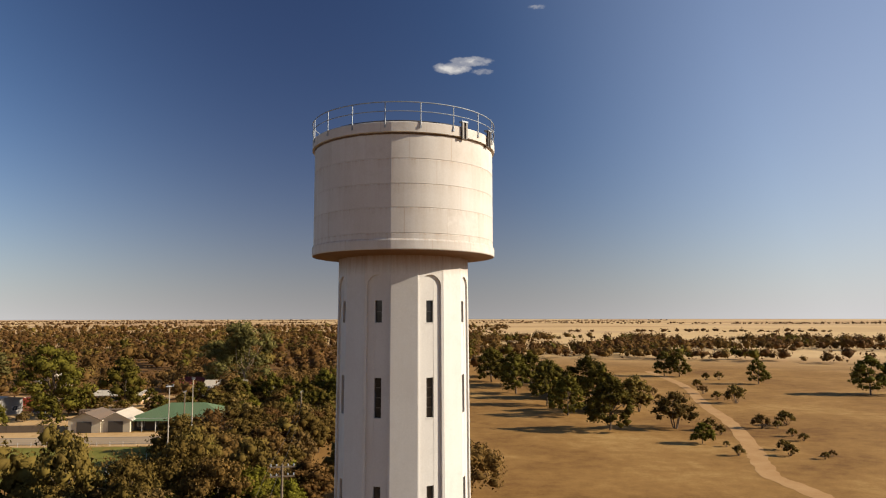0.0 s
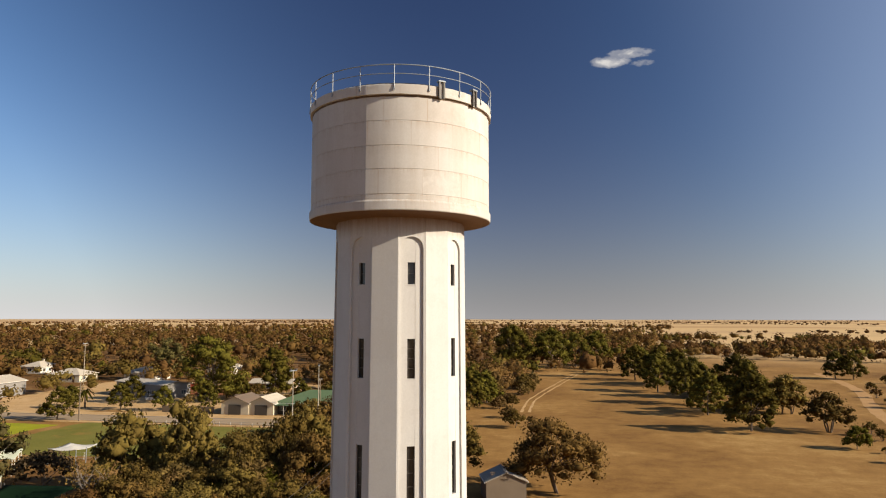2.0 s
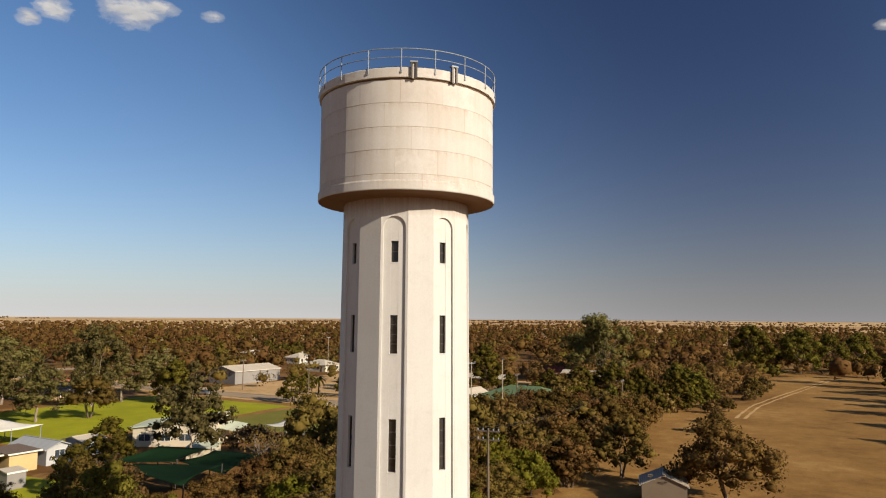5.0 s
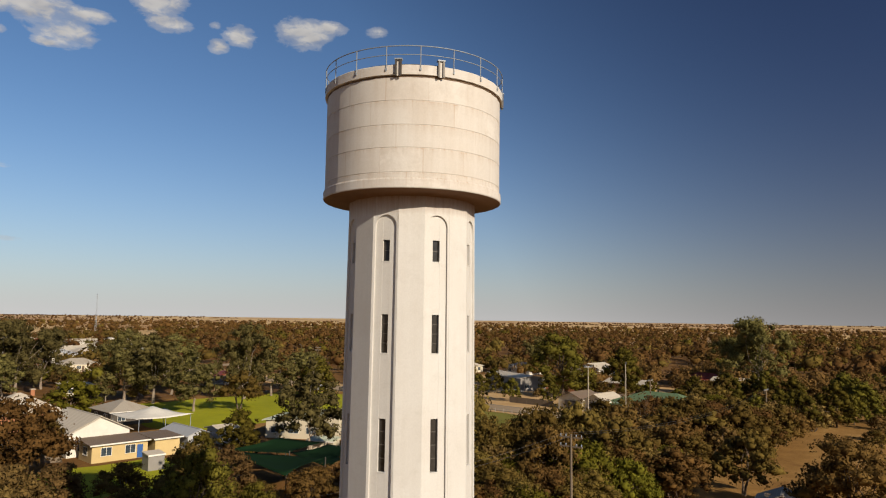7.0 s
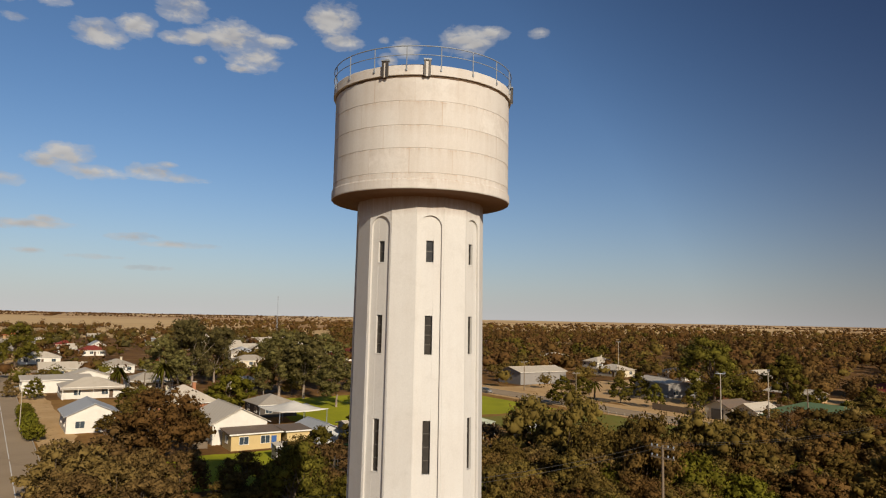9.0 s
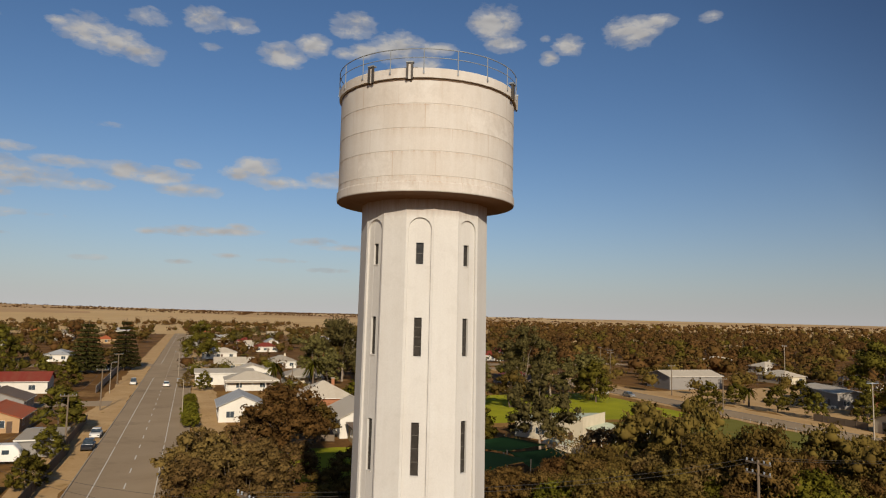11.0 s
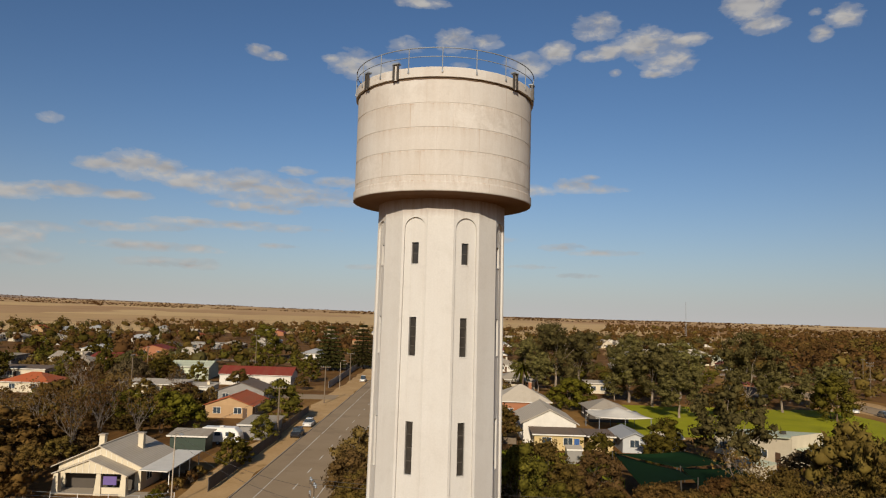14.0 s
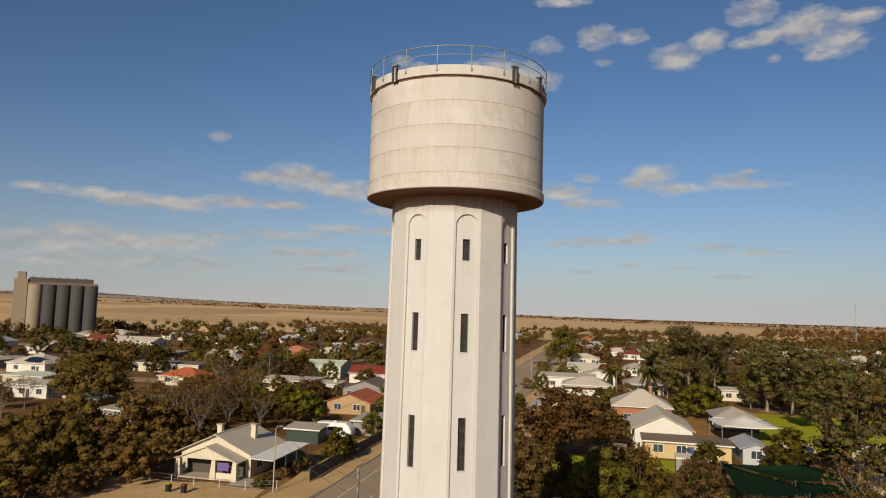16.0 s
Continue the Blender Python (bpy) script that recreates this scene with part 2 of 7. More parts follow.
def painted(name, col, rough=0.6, var=0.25, metal=0.0, grain=6.0, spec=0.35):
    def build(n, bs, link):
        p = position(n)
        a = n.noise(p, 0.7, 3)
        b = n.noise(p, grain, 4)
        rnd = n.add("ShaderNodeObjectInfo").outputs["Random"]
        k = n.math("ADD", n.math("ADD", n.math("MULTIPLY", a, var), n.math("MULTIPLY", b, var * 0.6)), n.math("MULTIPLY", rnd, var * 0.3))
        c = n.mix(1.0, (*col, 1), n.ramp(k, [(0.0, (1.12, 1.1, 1.06)), (var * 1.5 + 0.02, (0.72, 0.7, 0.66))]), "MULTIPLY")
        link(c, bs.inputs["Base Color"])
        bs.inputs["Roughness"].default_value = rough
        bs.inputs["Metallic"].default_value = metal
        bs.inputs["Specular IOR Level"].default_value = spec
        bump(n, bs, b, 0.12, 0.01)
    return material(name, build)


def corrugated(name, col, axis=0, rough=0.6, rust=0.25):
    def build(n, bs, link):
        p = n.add("ShaderNodeTexCoord").outputs["Object"]
        sep = n.add("ShaderNodeSeparateXYZ", {0: p})
        ribs = n.math("SINE", n.math("MULTIPLY", sep.outputs[axis], 6.2832 / 0.25))
        sheet = n.add("ShaderNodeTexWhiteNoise", {"W": n.math("FLOOR", n.math("DIVIDE", sep.outputs[axis], 0.9))}, noise_dimensions="1D").outputs[0]
        st = n.noise(scaled(n, p, (1.4, 1.4, 1.4)), 0.6, 5, 0.65)
        k = n.math("ADD", n.math("MULTIPLY", st, 0.7), n.math("MULTIPLY", sheet, 0.3))
        c = n.mix(n.math("MULTIPLY", n.ramp(k, [(0.42, (0, 0, 0)), (0.72, (1, 1, 1))]), rust), (*col, 1), (0.23, 0.14, 0.08, 1))
        c = n.mix(n.math("MULTIPLY", n.math("ADD", ribs, 1.0), 0.09), c, (0.08, 0.07, 0.06, 1))
        link(c, bs.inputs["Base Color"])
        bs.inputs["Roughness"].default_value = rough
        bs.inputs["Specular IOR Level"].default_value = 0.06
        bump(n, bs, ribs, 0.5, 0.02)
    return material(name, build)


def leaves(name, dark, light, brown=0.0):
    def build(n, bs, link):
        isl = n.add("ShaderNodeNewGeometry").outputs["Random Per Island"]
        rnd = n.add("ShaderNodeObjectInfo").outputs["Random"]
        fine = n.noise(position(n), 3.5, 3, 0.7)
        patch = n.noise(position(n), 0.45, 3)
        k = n.math("ADD", n.math("ADD", n.math("MULTIPLY", isl, 0.28), n.math("MULTIPLY", patch, 0.3)), n.math("MULTIPLY", fine, 0.42))
        c = n.ramp(k, [(0.3, dark), (0.68, light)])
        if brown:
            dry = n.math("MULTIPLY", n.math("ADD", n.math("MULTIPLY", rnd, 0.8), n.math("MULTIPLY", patch, 0.5)), brown, clamp=True)
            c = n.mix(dry, c, (0.16, 0.082, 0.032, 1))
        c = n.add("ShaderNodeHueSaturation", {"Hue": n.math("ADD", 0.485, n.math("MULTIPLY", rnd, 0.03)), "Saturation": 1.0, "Value": n.math("ADD", 0.75, n.math("MULTIPLY", rnd, 0.5)), "Color": c}).outputs[0]
        link(c, bs.inputs["Base Color"])
        bs.inputs["Roughness"].default_value = 0.8
        bs.inputs["Specular IOR Level"].default_value = 0.05
        bump(n, bs, fine, 0.3, 0.08)
        # thin leaves let some warm light through
        glow = n.add("ShaderNodeBsdfTranslucent", {"Color": c})
        both = n.add("ShaderNodeMixShader", {0: 0.22, 1: bs.outputs[0], 2: glow.outputs[0]})
        out = n.add("ShaderNodeOutputMaterial", {0: both.outputs[0]})
        out.is_active_output = True
    return material(name, build)


def bark(name, a, b):
    def build(n, bs, link):
        p = n.add("ShaderNodeTexCoord").outputs["Object"]
        s = n.noise(scaled(n, p, (6, 6, 1.2)), 1.0, 5, 0.65)
        link(n.ramp(s, [(0.3, a), (0.7, b)]), bs.inputs["Base Color"])
        bs.inputs["Roughness"].default_value = 0.9
        bump(n, bs, s, 0.5, 0.05)
    return material(name, build)


def glass_dark(name, col=(0.03, 0.035, 0.04)):
    def build(n, bs, link):
        s = n.noise(position(n), 2.5, 3)
        link(n.ramp(s, [(0.3, col), (0.7, tuple(c * 2.2 for c in col))]), bs.inputs["Base Color"])
        bs.inputs["Roughness"].default_value = 0.12
    return material(name, build)


def ground_mix(name, stops, scale_a, scale_b, spots=None, rough=0.95, bump_d=0.06):
    def build(n, bs, link):
        p = position(n)
        a = n.noise(p, scale_a, 6, 0.6, 0.4)
        b = n.noise(p, scale_b, 6, 0.65)
        k = n.math("ADD", n.math("MULTIPLY", a, 0.65), n.math("MULTIPLY", b, 0.35))
        c = n.ramp(k, stops)
        if spots:
            f = n.noise(p, spots[1], 5, 0.7)
            c = n.mix(n.ramp(f, [(spots[2], (0, 0, 0)), (spots[2] + 0.14, (1, 1, 1))]), c, (*spots[0], 1))
        link(c, bs.inputs["Base Color"])
        bs.inputs["Roughness"].default_value = rough
        bs.inputs["Specular IOR Level"].default_value = 0.12
        bump(n, bs, b, 0.6, bump_d)
    return material(name, build)


def ground_material():
    """Dry paddock close by; beyond the town a patchwork of stubble and fallow."""
    def build(n, bs, link):
        p = position(n)
        a = n.noise(p, 0.03, 6, 0.6, 0.5)
        b = n.noise(p, 0.30, 7, 0.7)
        c3 = n.noise(p, 2.6, 5, 0.75)
        k = n.math("ADD", n.math("ADD", n.math("MULTIPLY", a, 0.5), n.math("MULTIPLY", b, 0.3)), n.math("MULTIPLY", c3, 0.2))
        near = n.ramp(k, [(0.37, (0.120, 0.057, 0.017)), (0.45, (0.204, 0.106, 0.030)), (0.53, (0.264, 0.144, 0.043)), (0.62, (0.359, 0.219, 0.076))])
        warp = n.add("ShaderNodeVectorMath", {0: scaled(n, p, (0.002, 0.003, 0.000)), 1: n.add("ShaderNodeTexNoise", {"Vector": p, "Scale": 0.0012}).outputs[1]}, operation="ADD").outputs[0]
        cell = n.add("ShaderNodeTexVoronoi", {"Vector": warp, "Scale": 1.0, "Randomness": 0.75}, voronoi_dimensions="2D", distance="CHEBYCHEV").outputs["Color"]
        cellv = n.add("ShaderNodeSeparateColor", {0: cell}).outputs[0]
        far = n.ramp(cellv, [(0.0, (0.330, 0.195, 0.095)), (0.25, (0.510, 0.350, 0.170)), (0.5, (0.600, 0.430, 0.215)), (0.75, (0.360, 0.215, 0.115)), (1.0, (0.560, 0.400, 0.210))])
        far = n.mix(0.3, far, n.ramp(n.noise(p, 0.012, 6, 0.7), [(0.35, (0.294, 0.170, 0.066)), (0.65, (0.546, 0.360, 0.162))]))
        r = n.add("ShaderNodeVectorMath", {0: p}, operation="LENGTH").outputs["Value"]
        c = n.mix(n.ramp(n.math("DIVIDE", r, 1000.0), [(0.33, (0, 0, 0)), (0.5, (1, 1, 1))]), near, far)
        # the low hills are greyed in colour to stand for distance haze
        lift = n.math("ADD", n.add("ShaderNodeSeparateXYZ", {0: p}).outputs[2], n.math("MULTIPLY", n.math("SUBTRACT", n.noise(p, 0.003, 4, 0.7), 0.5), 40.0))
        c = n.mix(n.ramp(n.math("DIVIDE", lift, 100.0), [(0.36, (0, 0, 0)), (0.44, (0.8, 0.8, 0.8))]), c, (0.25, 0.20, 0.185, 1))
        link(c, bs.inputs["Base Color"])
        bs.inputs["Roughness"].default_value = 1.0
        bs.inputs["Specular IOR Level"].default_value = 0.1
        bump(n, bs, c3, 0.5, 0.08)
    return material("dry_ground", build)


M = {
    "tower": concrete("tower_concrete", (0.495, 0.482, 0.453, 1), (0.397, 0.361, 0.318, 1), 0.16, head=28.4),
    "tank": concrete("tank_concrete", (0.510, 0.489, 0.453, 1), (0.382, 0.318, 0.255, 1), 0.28, forms=14, levels=(29.0, 29.25, 30.47, 31.61, 32.82)),
    # rust brown, darkened further to carry the deep shade under the tank
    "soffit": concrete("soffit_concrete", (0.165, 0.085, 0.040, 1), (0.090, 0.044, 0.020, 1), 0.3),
    "dark_brown": painted("dark_brown_surface", (0.128, 0.080, 0.048), 0.8),
    "steel": painted("galvanised_steel", (0.26, 0.29, 0.33), 0.6, 0.2, 0.3),
    "dark_steel": painted("dark_steel", (0.080, 0.072, 0.064), 0.5, 0.2, 0.3),
    "pane": glass_dark("dark_pane", (0.020, 0.018, 0.016)),
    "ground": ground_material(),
    "asphalt": ground_mix("asphalt", [(0.3, (0.255, 0.185, 0.112)), (0.7, (0.350, 0.265, 0.170))], 0.08, 6.0, ((0.205, 0.152, 0.096), 0.05, 0.56), bump_d=0.01),
    "sand": ground_mix("sandy_verge", [(0.3, (0.360, 0.215, 0.085)), (0.7, (0.540, 0.365, 0.180))], 0.15, 2.0, ((0.189, 0.108, 0.024), 0.3, 0.58)),
    "path": ground_mix("dirt_path", [(0.3, (0.329, 0.179, 0.067)), (0.7, (0.434, 0.266, 0.116))], 0.2, 2.0),
    "lawn": ground_mix("watered_lawn", [(0.3, (0.192, 0.200, 0.010)), (0.7, (0.336, 0.328, 0.014))], 0.12, 3.0, ((0.240, 0.208, 0.040), 0.25, 0.6)),
    "oval": ground_mix("worn_turf", [(0.3, (0.108, 0.105, 0.014)), (0.7, (0.187, 0.169, 0.036))], 0.1, 2.0, ((0.233, 0.147, 0.035), 0.12, 0.55)),
    "litter": ground_mix("leaf_litter", [(0.3, (0.071, 0.034, 0.010)), (0.7, (0.206, 0.102, 0.028))], 0.08, 1.2, ((0.282, 0.160, 0.057), 0.07, 0.55)),
    "white_line": painted("road_paint", (0.675, 0.657, 0.612), 0.7),
    "kerb": painted("kerb_concrete", (0.400, 0.344, 0.272), 0.85),
    "cream": painted("cream_wall", (0.599, 0.535, 0.405), 0.8),
    "white": painted("white_wall", (0.648, 0.624, 0.567), 0.75),
    "yellow": painted("yellow_wall", (0.528, 0.400, 0.192), 0.8),
    "brick": painted("red_brick_wall", (0.336, 0.144, 0.072), 0.85, 0.4),
    "tan_wall": painted("tan_brick_wall", (0.416, 0.272, 0.144), 0.85, 0.35),
    "grey_wall": painted("grey_sheet_wall", (0.240, 0.228, 0.216), 0.6),
    "dark_wall": painted("dark_shade_wall", (0.080, 0.068, 0.056), 0.8),
    "green_wall": painted("dark_green_wall", (0.036, 0.056, 0.040), 0.6),
    "blue_wall": painted("pale_blue_wall", (0.432, 0.448, 0.456), 0.6),
    "trim": painted("white_trim", (0.702, 0.684, 0.630), 0.6),
    "blue_door": painted("blue_door_paint", (0.032, 0.096, 0.288), 0.5),
    "brown_door": painted("brown_door_paint", (0.096, 0.056, 0.032), 0.6),
    "roof_grey": corrugated("roof_grey_iron", (0.352, 0.308, 0.244)),
    "roof_pale": corrugated("roof_pale_iron", (0.504, 0.440, 0.344), rust=0.14),
    "roof_blue": corrugated("roof_bluegrey_iron", (0.360, 0.368, 0.368), rust=0.12),
    "roof_red": corrugated("roof_red_iron", (0.200, 0.034, 0.022), rust=0.2),
    "roof_tile": corrugated("roof_terracotta", (0.420, 0.105, 0.036), rust=0.3),
    "roof_green": corrugated("roof_green_iron", (0.104, 0.160, 0.080), rust=0.1),
    "roof_mint": corrugated("roof_mint_iron", (0.545, 0.588, 0.432), rust=0.2),
    "roof_brown": corrugated("roof_brown_iron", (0.160, 0.120, 0.088), rust=0.3),
    "canvas": painted("white_canvas", (0.648, 0.624, 0.567), 0.8),
    "sail": painted("green_shade_cloth", (0.006, 0.020, 0.008), 0.95, spec=0.05),
    "glass": glass_dark("window_glass", (0.024, 0.032, 0.040)),
    "timber": painted("weathered_timber", (0.176, 0.136, 0.096), 0.9, 0.4),
    "red_paint": painted("faded_red_paint", (0.280, 0.048, 0.024), 0.6, 0.4),
    "van_white": painted("white_van_paint", (0.738, 0.720, 0.684), 0.35, 0.1),
    "car_white": painted("white_car_paint", (0.720, 0.711, 0.684), 0.25, 0.06),
    "car_dark": painted("dark_car_paint", (0.024, 0.024, 0.028), 0.25, 0.1),
    "car_silver": painted("silver_car_paint", (0.360, 0.360, 0.360), 0.25, 0.1, 0.4),
    "rubber": painted("black_rubber", (0.016, 0.016, 0.016), 0.8),
    "purple": painted("purple_banner_cloth", (0.128, 0.088, 0.272), 0.7),
    "yellow_lid": painted("yellow_plastic", (0.440, 0.336, 0.024), 0.5),
    "red_lid": painted("red_plastic", (0.320, 0.032, 0.024), 0.5),
    "bin": painted("black_plastic", (0.016, 0.020, 0.016), 0.5),
    "rail_white": painted("white_rail_paint", (0.648, 0.630, 0.594), 0.6),
    "silo": concrete("silo_concrete", (0.240, 0.188, 0.124, 1), (0.176, 0.136, 0.088, 1), 0.3),
    "silo_dark": concrete("dark_silo_wall", (0.048, 0.044, 0.040, 1), (0.028, 0.026, 0.024, 1), 0.4),
    "solar": glass_dark("solar_panel_glass", (0.010, 0.013, 0.024)),
    "far_leaf": leaves("distant_mallee_leaves", (0.046, 0.024, 0.007), (0.150, 0.080, 0.023), 0.4),
    "scrub_leaf": leaves("mallee_leaves", (0.070, 0.046, 0.015), (0.185, 0.122, 0.038), 0.3),
    "olive_leaf": leaves("olive_leaves", (0.048, 0.035, 0.007), (0.143, 0.103, 0.020), 0.3),
    "gum_leaf": leaves("gum_leaves", (0.052, 0.047, 0.015), (0.160, 0.140, 0.045), 0.12),
    "dark_leaf": leaves("dark_leaves", (0.030, 0.027, 0.004), (0.128, 0.108, 0.014), 0.1),
    "bright_leaf": leaves("bright_leaves", (0.045, 0.044, 0.004), (0.150, 0.136, 0.013), 0.08),
    "grey_leaf": leaves("grey_leaves", (0.044, 0.033, 0.015), (0.146, 0.108, 0.051)),
    "brown_leaf": leaves("dry_brown_leaves", (0.048, 0.027, 0.007), (0.160, 0.092, 0.024), 0.25),
    "pine_leaf": leaves("pine_needles", (0.020, 0.020, 0.006), (0.066, 0.059, 0.016)),
    "bark": bark("brown_bark", (0.056, 0.036, 0.024), (0.160, 0.112, 0.072)),
    "pale_bark": bark("pale_gum_bark", (0.096, 0.068, 0.048), (0.320, 0.256, 0.188)),
    "grey_bark": bark("grey_bark", (0.104, 0.080, 0.060), (0.208, 0.168, 0.128)),
}

# ---- helpers for meshes ----
def part(name, bm, mat, parent=None, label="", smooth=False, at=None):
    me = bpy.data.meshes.new(name)
    if isinstance(bm, bmesh.types.BMesh):
        bm.normal_update()
        bm.to_mesh(me)
        bm.free()
    else:
        me.from_pydata(bm[0], [], bm[1])
        if len(bm) > 2:
            me.shade_smooth()
            me.normals_split_custom_set_from_vertices(bm[2])
    me.materials.append(M[mat] if isinstance(mat, str) else mat)
    if smooth:
        me.shade_smooth()
    ob = new(name, me)
    if parent is not None:
        ob.parent = parent
    if at is not None:
        ob.matrix_basis = at
    if label:
        ob["label"] = label
    return ob


def thing(name, label, category, m, group="", kind=""):
    ob = new(name)
    ob.matrix_basis = m
    ob.empty_display_size = 0.2
    return tagged(ob, label, category, group, kind)


def add_box(bm, x0, x1, y0, y1, z0, z1, m=None):
    v = [bm.verts.new((x, y, z)) for z in (z0, z1) for y in (y0, y1) for x in (x0, x1)]
    if m is not None:
        for q in v:
            q.co = m @ q.co
    for f in ((0, 2, 3, 1), (4, 5, 7, 6), (0, 1, 5, 4), (2, 6, 7, 3), (0, 4, 6, 2), (1, 3, 7, 5)):
        bm.faces.new([v[i] for i in f])


def box(x0, x1, y0, y1, z0, z1, m=None, bevel=0.0):
    bm = bmesh.new()
    add_box(bm, x0, x1, y0, y1, z0, z1, m)
    if bevel:
        bmesh.ops.bevel(bm, geom=bm.edges[:], offset=bevel, segments=1, affect="EDGES")
    return bm


def add_prism(bm, outline, depth, m):
    """An outline in the local xz plane, given thickness from y=0 to y=depth and set by m."""
    a = [bm.verts.new(m @ Vector((x, 0, z))) for x, z in outline]
    b = [bm.verts.new(m @ Vector((x, depth, z))) for x, z in outline]
    bm.faces.new(a)
    bm.faces.new(b[::-1])
    k = len(a)
    for i in range(k):
        bm.faces.new((a[i], b[i], b[(i + 1) % k], a[(i + 1) % k]))


def lathe(profile, n=64, phase=0.0, closed=False):
    bm = bmesh.new()
    rings = []
    for r, z in profile:
        rings.append([bm.verts.new((r * math.cos(phase + 2 * math.pi * i / n), r * math.sin(phase + 2 * math.pi * i / n), z)) for i in range(n)])
    for a, b in zip(rings, rings[1:]):
        for i in range(n):
            bm.faces.new((a[i], a[(i + 1) % n], b[(i + 1) % n], b[i]))
    if closed:
        bm.faces.new(rings[0][::-1])
        bm.faces.new(rings[-1])
    return bm


def tube(bm, pts, radii, n=6):
    pts = [Vector(p) for p in pts]
    if not isinstance(radii, (list, tuple)):
        radii = [radii] * len(pts)
    rings = []
    for i, p in enumerate(pts):
        d = (pts[min(i + 1, len(pts) - 1)] - pts[max(i - 1, 0)]).normalized()
        u = d.orthogonal().normalized()
        w = d.cross(u)
        rings.append([bm.verts.new(p + (u * math.cos(a) + w * math.sin(a)) * radii[i]) for a in (2 * math.pi * k / n for k in range(n))])
    for a, b in zip(rings, rings[1:]):
        for k in range(n):
            bm.faces.new((a[k], a[(k + 1) % n], b[(k + 1) % n], b[k]))
    bm.faces.new(rings[0][::-1])
    bm.faces.new(rings[-1])


def ring_tube(radius, z, r, n=96, k=6):
    bm = bmesh.new()
    rings = []
    for i in range(n):
        a = 2 * math.pi * i / n
        rings.append([bm.verts.new(((radius + r * math.cos(b)) * math.cos(a), (radius + r * math.cos(b)) * math.sin(a), z + r * math.sin(b))) for b in (2 * math.pi * j / k for j in range(k))])
    for i in range(n):
        a, b = rings[i], rings[(i + 1) % n]
        for j in range(k):
            bm.faces.new((a[j], b[j], b[(j + 1) % k], a[(j + 1) % k]))
    return bm


# ---- water tower ----
FIRST_PANEL = 22.95         # bearing of one arched panel, from -y towards +x
SHAFT_A, SHAFT_TOP = 3.37, 28.42
WINDOWS = ((25.05, 26.13), (20.48, 22.39), (14.74, 17.29))


def face_pose(bearing, apothem):
    """Local x along the face, y inwards, z up, for a face of the shaft."""
    a = radians(bearing)
    return Matrix.Translation((apothem * math.sin(a), -apothem * math.cos(a), 0)) @ Matrix.Rotation(a, 4, "Z")


def taper(bm):
    for v in bm.verts:
        k = 1 + 0.0024 * max(0.0, 27.0 - v.co.z)
        v.co.x, v.co.y = v.co.x * k, v.co.y * k


